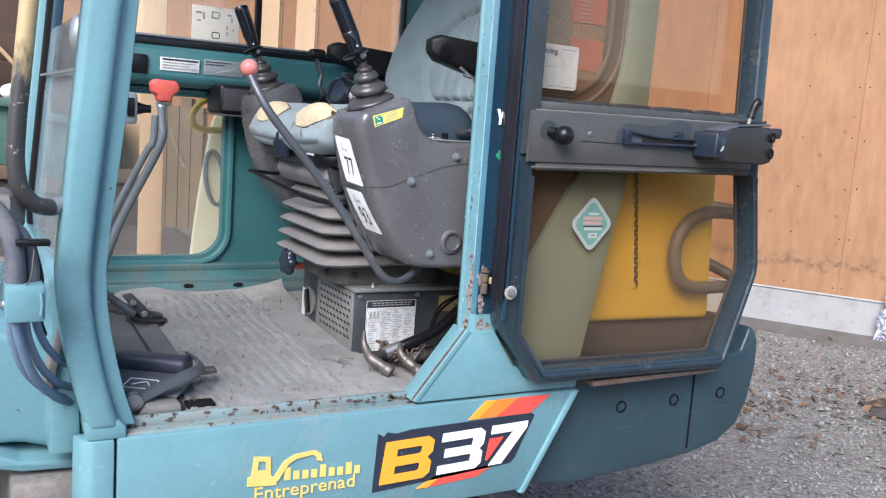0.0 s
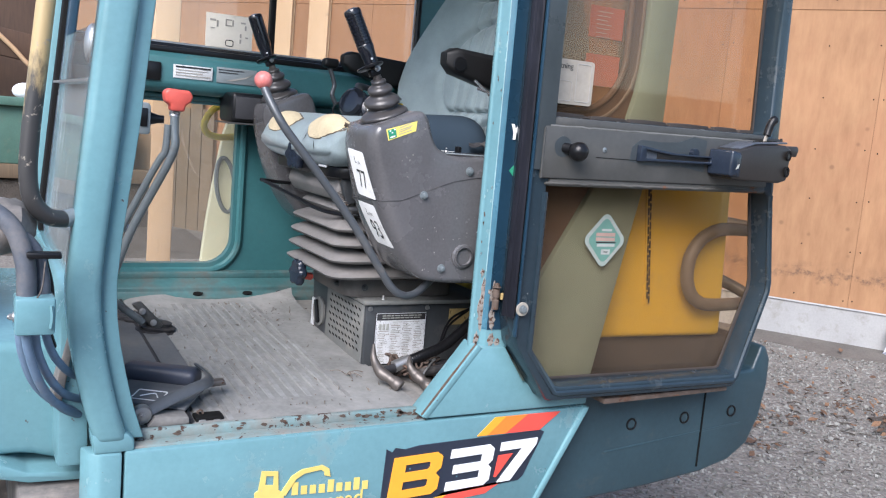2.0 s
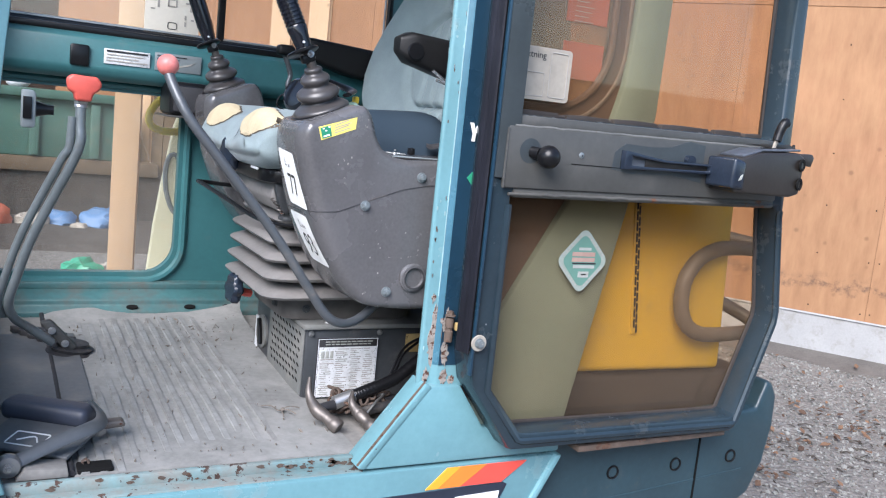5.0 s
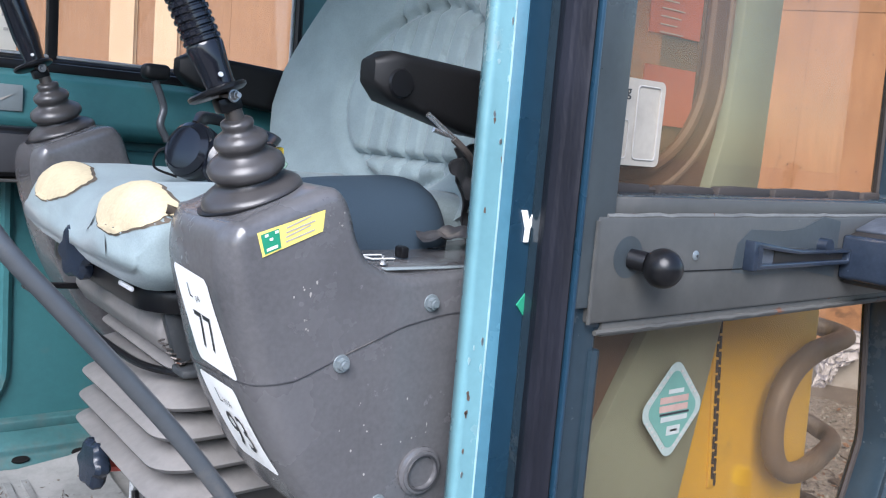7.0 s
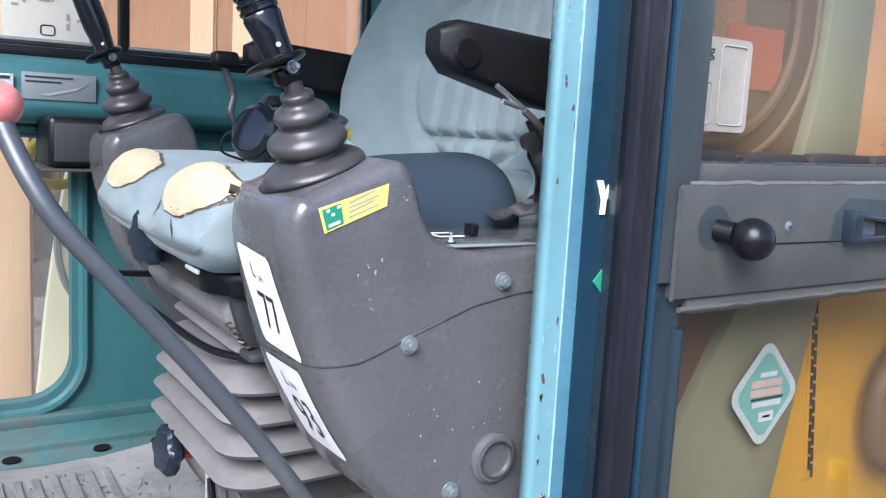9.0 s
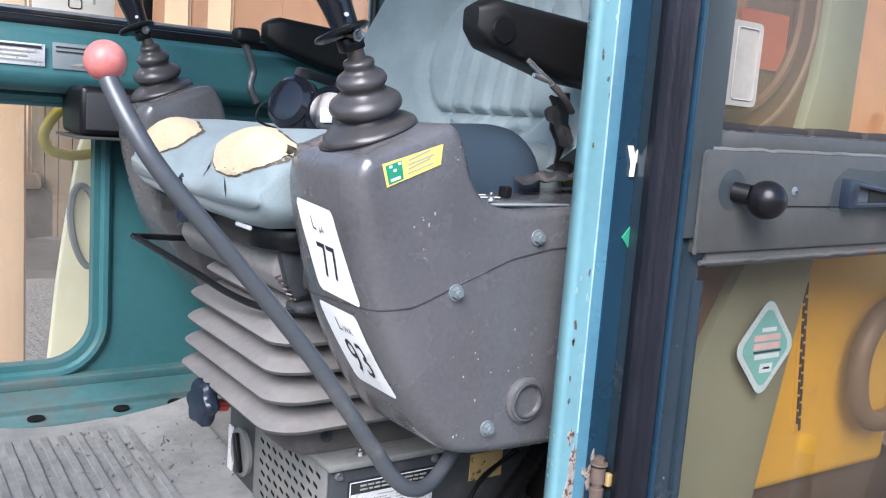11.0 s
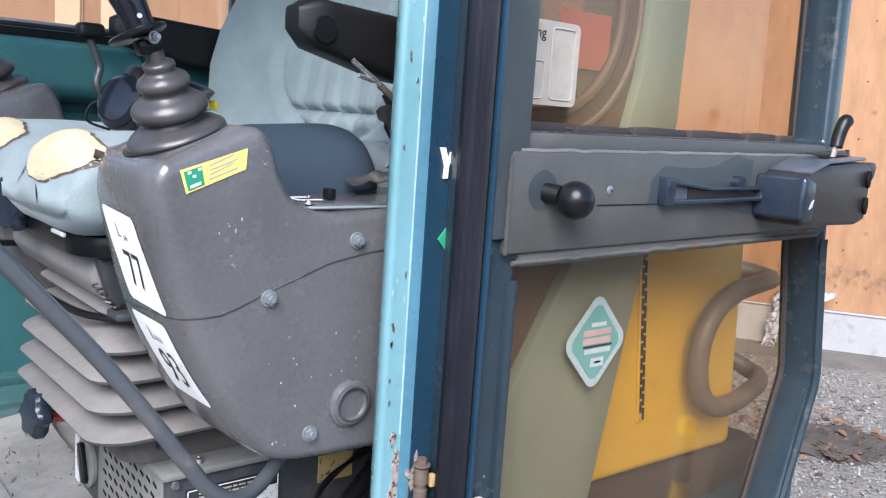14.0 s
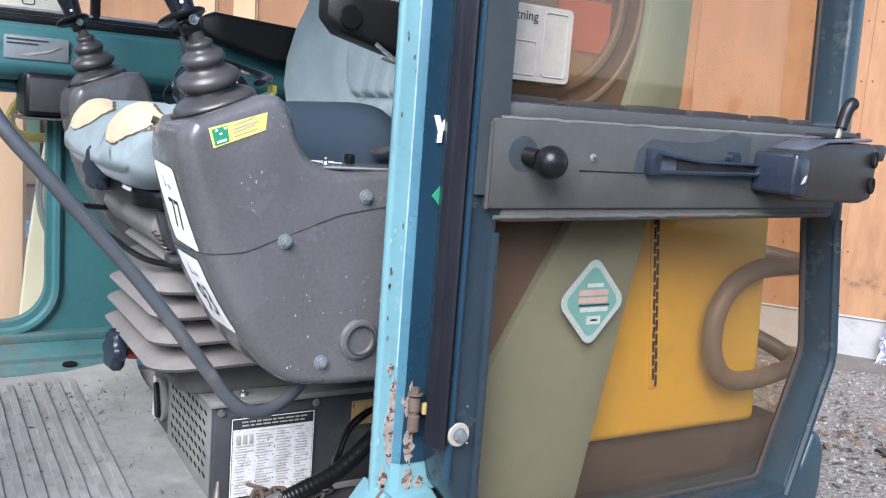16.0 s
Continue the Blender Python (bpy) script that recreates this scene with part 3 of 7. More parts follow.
def hexbolt(c, axis, r=0.0085, h=0.007, washer=0.011):
    q = Vector(axis).normalized().to_track_quat("Z", "Y").to_matrix().to_4x4()
    bm = bmesh.new()
    m = Matrix.Translation(c) @ q
    for rr, hh, seg, z0 in ((washer, 0.002, 20, 0), (r, h, 6, 0.002)):
        bmesh.ops.create_cone(bm, cap_ends=True, segments=seg, radius1=rr, radius2=rr * 0.95, depth=hh, matrix=m @ Matrix.Translation((0, 0, z0 + hh / 2)))
    bmesh.ops.create_cone(bm, cap_ends=True, segments=14, radius1=r * 0.62, radius2=r * 0.55, depth=0.0025, matrix=m @ Matrix.Translation((0, 0, 0.0092)))
    return bm


def lettering(text, size, m, depth=0.0006, align="CENTER", squeeze=1.0):
    """Built-in font as a thin mesh: text lies in the x-y plane of m, facing its z."""
    cu = bpy.data.curves.new("writing", "FONT")
    cu.body, cu.size, cu.align_x, cu.align_y, cu.extrude, cu.resolution_u = text, size, align, "CENTER", depth / 2, 3
    ob = bpy.data.objects.new("writing", cu)
    scene.collection.objects.link(ob)
    bpy.context.view_layer.update()
    me = bpy.data.meshes.new_from_object(ob)
    bpy.data.objects.remove(ob)
    bm = bmesh.new()
    bm.from_mesh(me)
    bpy.data.meshes.remove(me)
    bmesh.ops.transform(bm, matrix=m @ Matrix.Diagonal((squeeze, 1, 1, 1)), verts=bm.verts[:])
    return bm


def side_m(x, y, z, lean=0.0):
    """A plane on a side that faces -y: text x to the right, text y up."""
    return Matrix.Translation((x, y, z)) @ Matrix.Rotation(radians(90), 4, "X") @ Matrix.Rotation(radians(lean), 4, "Z")


def wrap(bm, source, direction, off):
    """Lays a flat decal on a curved surface along a direction."""
    from mathutils.bvhtree import BVHTree
    tree = BVHTree.FromBMesh(source)
    d = Vector(direction).normalized()
    for v in bm.verts:
        hit, nrm, _, _ = tree.ray_cast(v.co - d * 0.3, d, 0.8)
        if hit:
            v.co = hit - d * off if nrm.dot(d) > 0 else hit + nrm * off
    return bm


def patch(center, U, V, outline, n=8):
    """A flat sheet, cut into a grid inside an outline given as a test on (u, v) in -1..1."""
    bm = bmesh.new()
    g = {}
    for i in range(n + 1):
        for j in range(n + 1):
            u, v = 2 * i / n - 1, 2 * j / n - 1
            u, v = outline(u, v)
            g[i, j] = bm.verts.new(Vector(center) + Vector(U) * u + Vector(V) * v)
    for i in range(n):
        for j in range(n):
            bm.faces.new((g[i, j], g[i + 1, j], g[i + 1, j + 1], g[i, j + 1]))
    return bm


square = lambda u, v: (u, v)
disc = lambda u, v: (u * math.sqrt(1 - v * v / 2), v * math.sqrt(1 - u * u / 2))


# ---- setting: ground, walls ----
WO, WU, WN = Vector((6.5, 4.5, 0)), Vector((-0.545, 0.839, 0)), Vector((-0.839, -0.545, 0))
WM = Matrix(((WU.x, -WN.x, 0, WO.x), (WU.y, -WN.y, 0, WO.y), (0, 0, 1, 0), (0, 0, 0, 1)))  # along the wall, into it, up


def build_ground():
    bm = bmesh.new()
    bmesh.ops.create_grid(bm, x_segments=60, y_segments=60, size=8, matrix=Matrix.Translation((4, 4, 0)))
    for v in bm.verts:
        if max(abs(v.co.x - 4), abs(v.co.y - 4)) < 7.8:
            v.co.z = 0.018 * noise.noise(v.co * 1.3) + 0.008 * noise.noise(v.co * 4)
        else:
            v.co.x, v.co.y = 4 + (v.co.x - 4) * 60, 4 + (v.co.y - 4) * 60
    solid("ground", bm, "gravel", "grey crushed gravel ground with dirt", "ground", kind="structure")
    rnd = random.Random(3)
    leaves = bmesh.new()
    V, F = [], []
    corners = [Vector(q) for q in ((1, 0, 0.2), (0.3, 0.9, -0.1), (-0.8, 0.5, 0.1), (-0.7, -0.6, -0.2), (0.4, -0.9, 0.1), (0.1, 0.1, 0.9), (0, 0, -0.7))]
    tris = [(i, (i + 1) % 5, 5) for i in range(5)] + [((i + 1) % 5, i, 6) for i in range(5)]
    for _ in range(24000):
        x, y = rnd.uniform(2.0, 6.4), rnd.uniform(0.6, 5.2)
        if (Vector((x, y, 0)) - WO).dot(WN) < 0.05:
            continue
        r = rnd.uniform(0.005, 0.011) if rnd.random() < 0.86 else rnd.uniform(0.011, 0.019)
        m = pose(x, y, r * 0.3 + 0.018 * noise.noise(Vector((x, y, 0)) * 1.3), rnd.uniform(0, 60), rnd.uniform(0, 60), rnd.uniform(0, 360)) @ Matrix.Diagonal((r, r * rnd.uniform(0.6, 1), r * rnd.uniform(0.4, 0.8), 1))
        n = len(V)
        V += [tuple(m @ c) for c in corners]
        F += [(n + a, n + b, n + c) for a, b, c in tris]
    me = bpy.data.meshes.new("gravel_stones")
    me.from_pydata(V, [], F)
    me.materials.append(M["stone"])
    tagged(new("gravel_stones", me), "loose grey stone chips scattered on the ground", "gravel", kind="stuff")
    for q in range(420):
        if q < 60 or q >= 330:
            x, y = rnd.uniform(2.6, 6.3), rnd.uniform(1.0, 5.0)
        elif q < 120:
            x, y = rnd.gauss(4.9, 0.22), rnd.gauss(3.6, 0.2)
        elif q < 160:
            x, y = rnd.gauss(4.1, 0.2), rnd.gauss(3.38, 0.12)
        elif q < 180:
            x, y = rnd.gauss(3.72, 0.06), rnd.gauss(3.05, 0.06)
        else:
            x, y = rnd.gauss(4.95, 0.26), rnd.gauss(3.0, 0.22)
        if (Vector((x, y, 0)) - WO).dot(WN) < 0.1 or x < 2.3:
            continue
        s = rnd.choice((0.010, 0.014, 0.019, 0.028)) * rnd.uniform(0.8, 1.2)
        m = pose(x, y, 0.02 + (0.06 if q >= 180 else 0) * rnd.random(), rnd.uniform(-35, 35), rnd.uniform(-35, 35), rnd.uniform(0, 360))
        L = [(0, -1, 0), (0.45, -0.5, 0.2), (0.6, 0, 0.25), (0.35, 0.6, 0.15), (0, 1, 0.3), (-0.35, 0.6, 0.15), (-0.6, 0, 0.25), (-0.45, -0.5, 0.2)]
        vs = [leaves.verts.new(m @ (Vector(p) * s)) for p in L]
        c = leaves.verts.new(m @ Vector((0, 0, 0)))
        for i in range(8):
            leaves.faces.new((c, vs[i], vs[(i + 1) % 8]))
    twigs = bmesh.new()
    for q in range(130):
        x, y = (rnd.uniform(2.6, 6.0), rnd.uniform(1.2, 4.8)) if q % 2 else (rnd.gauss(4.6, 0.5), rnd.gauss(3.3, 0.4))
        if (Vector((x, y, 0)) - WO).dot(WN) < 0.2 or x < 2.4:
            continue
        a, l = rnd.uniform(0, 6.28), rnd.uniform(0.015, 0.05)
        tube([(x, y, 0.014), (x + l * math.cos(a), y + l * math.sin(a), 0.02), (x + 2 * l * math.cos(a + 0.3), y + 2 * l * math.sin(a + 0.3), 0.014)], rnd.uniform(0.002, 0.005), 4, 1, twigs)
    solid("twigs", twigs, "soil", "dark broken twigs scattered on the gravel", "twigs", kind="stuff", smooth=0)
    solid("fallen_leaves", leaves, "leaf", "dry brown fallen leaves lying on gravel", "leaves", kind="stuff", smooth=0)


def build_wall():
    core = box((-3.5, 0.03, 0.30), (9.92, 0.16, 4.6), m=WM)
    wall = solid("wall_east", core, "shed", "plywood-clad barn wall on a concrete footing", "wall", kind="structure")
    foot = box((-3.5, -0.05, -0.2), (9.92, 0.2, 0.34), 0.012, m=WM)
    for v in foot.verts:
        v.co.z += 0.006 * noise.noise(v.co * 2)
    f = solid("wall_footing", foot, "concrete", "whitewashed concrete footing under the plywood wall", "footing", kind="structure")
    bm = bmesh.new()
    rows = []
    for i in range(120):
        u = -3.5 + 13.4 * i / 119
        w = 0.30 + 0.12 * noise.noise(Vector((u * 2.3, 0, 0))) + 0.05 * noise.noise(Vector((u * 9, 0, 0)))
        rows.append([bm.verts.new(WM @ Vector(q)) for q in ((u, -0.04, 0.055), (u, -0.04 - w * 0.5, 0.045), (u, -0.05 - w, 0.012), (u, -0.06 - w, -0.05))])
    for A, B in zip(rows, rows[1:]):
        for j in range(3):
            bm.faces.new((A[j], A[j + 1], B[j + 1], B[j]))
    solid("soil_strip", bm, "fines", "strip of bare brown soil along the footing", "soil", kind="structure")
    rnd = random.Random(5)
    nails = bmesh.new()
    edges = [-3.5, -2.28, -1.06, 0.16, 1.38, 2.6, 3.82, 5.04, 6.26, 7.48, 8.70, 9.92]
    for a, b in zip(edges, edges[1:]):
        far = a > 3.6
        for z0, z1 in ((0.345, 2.74), (2.746, 4.6)):
            p = part("plywood_sheet", box((a + 0.003, 0.0, z0), (b - 0.003, 0.03, z1), 0.002, m=WM, seg=1), "ply_far" if far else "ply", wall)
            z = z0 + 0.06
            while z < z1 and not far:
                for q in (0.04, 0.41, 0.80, 1.18):
                    if q < b - a:
                        r = 0.006
                        bmesh.ops.create_cone(nails, cap_ends=True, segments=8, radius1=r, radius2=r, depth=0.004, matrix=WM @ pose(a + q + rnd.uniform(-0.012, 0.012), -0.001, z + rnd.uniform(-0.02, 0.02), 90))
                z += 0.41
    part("nail_heads", nails, "dark", wall, "dark nail heads")
    for a, b in ((6.06, 6.33), (5.57, 5.82), (8.1, 8.42)):
        solid("upright_board", box((a, -0.06, 0.02), (b, -0.015, 4.3), 0.004, m=WM), "board", "pale new timber board standing against the wall", "board", "boards against the wall")
    for i in range(5):
        a = 7.1 + i * 0.19
        solid("grey_plank", box((a, -0.07, 0.02), (a + 0.17, -0.02, 1.5 + 0.1 * (i % 2)), 0.004, m=WM), "old_board", "weathered grey plank leaning on the wall", "plank", "grey planks")


def build_surroundings():
    c = thing("waste_container", (-0.5, 11.6, 0.72), "large green steel waste container with ribbed sides", "container")
    part("body", box((-3.2, 10.9, 0.72), (1.75, 12.4, 1.40), 0.02), "skip", c)
    for i in range(8):
        x = -3.0 + i * 0.62
        part("rib", box((x, 10.84, 0.74), (x + 0.1, 10.9, 1.34), 0.01), "skip", c)
    part("rim", box((-3.25, 10.8, 1.36), (1.8, 10.9, 1.46), 0.02), "skip", c)
    for y in (10.88, 12.2):
        solid("timber_beam", box((-3.3, y, 0.56), (2.1, y + 0.2, 0.72), 0.01), "old_board", "weathered timber beam under the container", "beam", "beams under the container")
    # dark block stands in for the black shadow below the beam
    bank = box((-3.6, 10.95, -0.1), (2.3, 12.5, 0.56), 0.06, seg=3)
    solid("soil_bank", bank, "soil", "dark block in place of the shadow below the container", "soil")
    # uneven sheet, darker than the gravel around it
    bm = bmesh.new()
    bmesh.ops.create_grid(bm, x_segments=40, y_segments=16, size=1, matrix=Matrix.Translation((-0.4, 9.95, 0.03)) @ Matrix.Diagonal((2.9, 1.05, 1, 1)))
    for v in bm.verts:
        edge = max(abs(v.co.x + 0.4) / 2.9, abs(v.co.y - 9.95) / 1.05)
        v.co.z = -0.03 if edge > 0.99 else 0.05 + 0.05 * noise.noise(v.co * 3.1)
        v.co.y += 0.12 * noise.noise(v.co * 1.7)
    solid("soil_patch", bm, "soil", "dark uneven ground in front of the container", "soil", kind="structure")
    m = Matrix.Translation((0.845, 4.40, 0)) @ Matrix.Rotation(radians(-12), 4, "Z")
    solid("timber_post", box((-0.055, -0.055, -0.1), (0.055, 0.055, 3.4), 0.004, m=m), "board", "pale square timber post behind the machine", "post")
    mp = thing("marker_post", (3.11, 0.81, 0), "short yellow marker post with a white sleeve", "post")
    part("pole", lathe([(0.032, -0.05), (0.032, 0.56), (0.026, 0.575), (0.002, 0.58)], (3.11, 0.81, 0), (0, 0, 1), 20), "hookyel", mp)
    part("sleeve", lathe([(0.0345, 0.34), (0.0345, 0.52)], (3.11, 0.81, 0), (0, 0, 1), 20), "grey_label", mp, "pale grey sleeve")
    # unseen wall, added only to block low sky and darken reflections
    back = box((-14.0, -8.3, -0.2), (12.0, -8.0, 2.4))
    solid("wall_south", back, "shed", "added unseen dark wall that blocks low sky behind the camera", "wall", kind="structure")
    s = box((-6.0, 13.8, 0), (1.2, 14.0, 5.0))
    solid("wall_north", s, "shed", "dark stained board wall of an open shed", "wall", kind="structure")
    rope = tube([(-0.8, 12.75, 3.3), (-0.1, 12.75, 2.65), (0.506, 12.76, 2.11), (0.80, 12.77, 1.84), (1.1, 12.8, 1.9)], 0.03, 10)
    solid("bag", ball((0.60, 10.98, 1.53), 0.13, s=(1, 0.8, 0.7)), "cloth", "crumpled white plastic bag lying on the container rim", "bag")
    beam = solid("beam", prism([(-1.6, 2.25), (1.2, 1.85), (1.2, 2.2), (-1.6, 2.6)], "y", 12.8, 13.0, 0.01), "shed", "dark roof timber of the open shed", "beam", kind="structure")
    solid("rope", rope, "board", "pale rope hanging slack from a shed timber", "rope")
    rnd = random.Random(8)
    for nm, m, x, y, sz, lab in (("tarp_bundle", "blue", 1.44, 10.4, 0.17, "crumpled blue tarpaulin lying on the ground"), ("plastic_sheet", "green", 1.0, 7.7, 0.12, "crumpled green plastic sheet on the gravel"), ("tarp_bundle", "blue", 1.0, 10.4, 0.14, "crumpled blue tarpaulin lying on the ground"), ("bag", "label_dull", 1.2, 10.2, 0.07, "crumpled white plastic bag on the ground"), ("bag", "label_dull", 0.75, 10.3, 0.13, "crumpled grey-white plastic bag on the ground"), ("bag", "label_dull", 1.25, 7.9, 0.08, "crumpled white plastic bag on the ground"), ("clay_block", "salmon", 0.3, 10.3, 0.2, "pile of red clay rubble on the ground")):
        bm = bmesh.new()
        bmesh.ops.create_icosphere(bm, subdivisions=3, radius=1)
        for v in bm.verts:
            k = 1 + 0.45 * noise.noise(v.co * 2.1 + Vector((x, y, 0)))
            v.co = Vector((x + v.co.x * sz * 1.3 * k, y + v.co.y * sz * k, max(0, v.co.z * sz * 0.9 * k + sz * 0.55)))
        solid(nm, bm, m, lab, nm.replace("_", " "))
    # checked rag on the footing ledge
    bm = bmesh.new()
    g = {}
    rw = random.Random(2)
    for i in range(25):
        for j in range(33):
            u, v = i / 24 - 0.5, j / 32
            crumple = noise.noise(Vector((u * 9, v * 8, 1))) + 0.6 * noise.noise(Vector((u * 19, v * 17, 3)))
            half = 0.20 - 0.14 * v ** 0.8 + 0.02 * math.sin(v * 14)
            mid = 0.13 - 0.33 * v + 0.12 * v * v
            drop = 0.46 * v * (1.0 - 0.45 * max(0.0, u)) + 0.05 * u * u
            p = Vector((1.62 - mid - 2 * half * u - 0.03 * noise.noise(Vector((u * 8, v * 9, 7))), -0.11 - 0.055 * abs(crumple) - 0.03 * v, 0.50 - drop + 0.035 * noise.noise(Vector((u * 10, v * 7, 4)))))
            g[i, j] = bm.verts.new(WM @ Vector((p.x - 1.92, p.y, p.z)))
    for i in range(24):
        for j in range(32):
            f = bm.faces.new((g[i, j], g[i + 1, j], g[i + 1, j + 1], g[i, j + 1]))
            f.material_index = 1 if i % 6 == 0 or j % 6 == 0 else 0
    r = solid("rag", bm, ["rag_white", "rag_check"], "crumpled white rag with dark checks on the footing", "rag")
    # leaf heap: low mound with its shadow put into the dark colour
    bm = bmesh.new()
    bmesh.ops.create_icosphere(bm, subdivisions=4, radius=1)
    for v in bm.verts:
        k = 1 + 0.35 * noise.noise(v.co * 3) + 0.15 * noise.noise(v.co * 9)
        v.co = Vector((5.0 + v.co.x * 0.30 * k, 2.98 + v.co.y * 0.26 * k, max(-0.02, v.co.z * 0.045 * k)))
    solid("soil_mound", bm, "soil", "low mound under the leaf heap, colour darkened for shadow", "mound")


build_ground()
build_wall()
build_surroundings()

# ---- the excavator ----
EX = thing("mini_excavator", (1.1, 2.3, 0), "teal mini excavator with its cab door folded open, scratched and rusting", "excavator")
Y0 = 1.73


def P(name, bm, material, label="", parent=None, smooth=38):
    return part(name, bm, material, parent or EX, label, smooth)


def floor_z(y):
    return 0.862 + 0.05 * (y - 1.79)


def build_body():
    side = P("side_panel", prism([(0.282, 0.60), (0.282, 0.848), (1.40, 0.852), (1.26, 0.60)], "y", Y0, 1.79, 0.006), "teal", "light teal side panel with decals")
    P("corner_panel", prism([(0.205, 1.79), (0.218, 1.748), (0.236, 1.732), (0.277, 1.73), (0.277, 1.79)], "z", 0.58, 0.846, 0.005), "teal")
    P("gusset", prism([(0.945, 0.856), (1.072, 1.02), (1.145, 1.02), (1.21, 0.925), (1.41, 0.90), (1.41, 0.856)], "y", Y0 + 0.004, 1.80, 0.006), "teal")
    P("gusset_edge", prism([(0.934, 0.861), (0.948, 0.857), (1.079, 1.019), (1.066, 1.027)], "y", 1.7325, 1.80, 0.003), "teal", "paint-worn edge of the door opening")
    P("edge_rust", tube([(0.936 + 0.013 * i, 1.742 + 0.002 * noise.noise(Vector((i, 1, 0))), 0.8635 + 0.01635 * i) for i in range(11)], lambda t: 0.003 + 0.002 * abs(noise.noise(Vector((t * 9, 0, 0)))), 6, 0), "rusty", "rust along the edge of the door opening")
    P("panel_trim", prism([(1.395, 0.852), (1.415, 0.852), (1.268, 0.592), (1.25, 0.592)], "y", 1.722, 1.79, 0.006), "teal")
    P("sill", box((0.285, 1.742, 0.845), (0.95, 1.80, 0.853), 0.003), "teal_rusty", "worn teal sill with rust")
    lip = P("sill_lip", prism([(0.31, 0.850), (0.31, 0.874), (0.94, 0.872), (0.95, 0.850)], "y", 1.775, 1.79, 0.004), "teal_rusty", "rusty upright lip along the sill")
    rs = random.Random(44)
    for i in range(34):
        x = rs.uniform(0.32, 0.94) if i % 3 == 0 else rs.gauss(0.87, 0.05)
        x, z, r = max(0.32, min(0.935, x)), rs.uniform(0.854, 0.870), rs.uniform(0.002, 0.006)
        pts = [(x + r * rs.uniform(0.8, 2.2) * math.cos(a), z + r * rs.uniform(0.5, 0.9) * math.sin(a)) for a in [6.28318 * k / 9 for k in range(9)]]
        P("rust_spot", prism(pts, "y", 1.7742, 1.776), "rusty", "", lip)
    # cab floor
    bm = box((0.24, 1.785, 0.80), (1.62, 2.87, 0.862), 0.003)
    for v in bm.verts:
        if v.co.z > 0.83:
            v.co.z = floor_z(v.co.y)
    P("cab_floor", bm, "floor", "dusty steel cab floor")
    # ribbed mat
    bm = bmesh.new()
    prof = [(0.43, 0.002)]
    prof += [(0.45 + 0.03 * k, 0.006) for k in range(13)]
    prof += [(0.90, 0.006), (0.955, 0.006)]
    rows = []
    for j in range(25):
        y = 1.80 + 0.98 * j / 24
        row = []
        for px, pz in prof:
            curl = 0.026 * max(0, (px - 0.80) / 0.155) ** 2 * max(0, (y - 2.5) / 0.28) ** 1.5
            wob = 0.0025 * noise.noise(Vector((px * 9, y * 6, 0)))
            end = 0.03 * max(0, (y - 2.68) / 0.1) ** 2 * (0.6 + 0.4 * math.sin(px * 15))
            row.append(bm.verts.new((px + 0.02 * noise.noise(Vector((0, y * 3, 5))) * (px > 0.9), y + (0.03 * math.sin(px * 12) if j == 24 else 0), floor_z(y) + pz + wob + curl + end * 0.6)))
        rows.append(row)
    for A, B in zip(rows, rows[1:]):
        for i in range(len(prof) - 1):
            bm.faces.new((A[i], A[i + 1], B[i + 1], B[i]))
    r = bmesh.ops.extrude_face_region(bm, geom=bm.faces[:])
    bmesh.ops.translate(bm, verts=[v for v in r["geom"] if isinstance(v, bmesh.types.BMVert)], vec=(0, 0, -0.004))
    fm = P("floor_mat", bm, "mat_floor", "dusty ribbed rubber floor mat, curled at a corner")
    for k in range(13):
        bm = bmesh.new()
        x = 0.448 + 0.0305 * k
        rings = []
        for j in range(61):
            y = 1.806 + 0.92 * j / 60
            h = max(-0.002, min(0.0042, 0.0022 + 0.011 * noise.noise(Vector((x * 3.5, y * 2.6, 2))) + 0.003 * noise.noise(Vector((x * 40, y * 22, 4)))))
            w = 0.0075 + 0.0012 * noise.noise(Vector((x * 20, y * 14, 7)))
            base = floor_z(y) + 0.006 + 0.0025 * noise.noise(Vector((x * 9, y * 6, 0))) + 0.018 * max(0, (y - 2.68) / 0.1) ** 2 * (0.6 + 0.4 * math.sin(x * 15))
            rings.append([bm.verts.new((x + a * w, y, base + b)) for a, b in ((-1.1, -0.003), (-0.8, h), (0.8, h), (1.1, -0.003))])
        loft(bm, rings)
        P("rib", bm, "mat_rib", "", fm)
    P("mat_edge_strip", tube([(0.425, 1.81, floor_z(1.81) + 0.008), (0.428, 2.3, floor_z(2.3) + 0.008), (0.425, 2.78, floor_z(2.78) + 0.008)], 0.006, 8), "rubber")
    # rear body
    sk = [(1.27, 0.592), (1.459, 0.569), (1.70, 0.582), (1.892, 0.600), (2.00, 0.625), (2.07, 0.67), (2.108, 0.75), (2.125, 0.85), (2.122, 0.93), (2.10, 0.968), (2.078, 0.972), (2.055, 0.90), (1.90, 0.886), (1.42, 0.885), (1.42, 0.86)]
    body = P("rear_skirt", prism(sk, "y", 1.775, 2.98, 0.03, seg=3), "skirt", "dark grey-teal rear skirt panel")
    P("rear_deck", prism([(1.40, 0.87), (2.098, 0.87), (2.098, 0.95), (2.08, 0.985), (1.50, 0.99), (1.40, 0.95)], "y", 1.848, 2.98, 0.02, seg=3), "dark_deck", "dusty deck below the hood, darkened in its colour", body)
    P("skirt_seam", box((1.868, 1.772, 0.62), (1.8725, 1.80, 0.885)), "dark", "", body)
    P("skirt_crease", prism([(1.52, 0.695), (2.03, 0.735), (2.03, 0.741), (1.52, 0.702)], "y", 1.7738, 1.79, 0.001), "skirt", "", body)
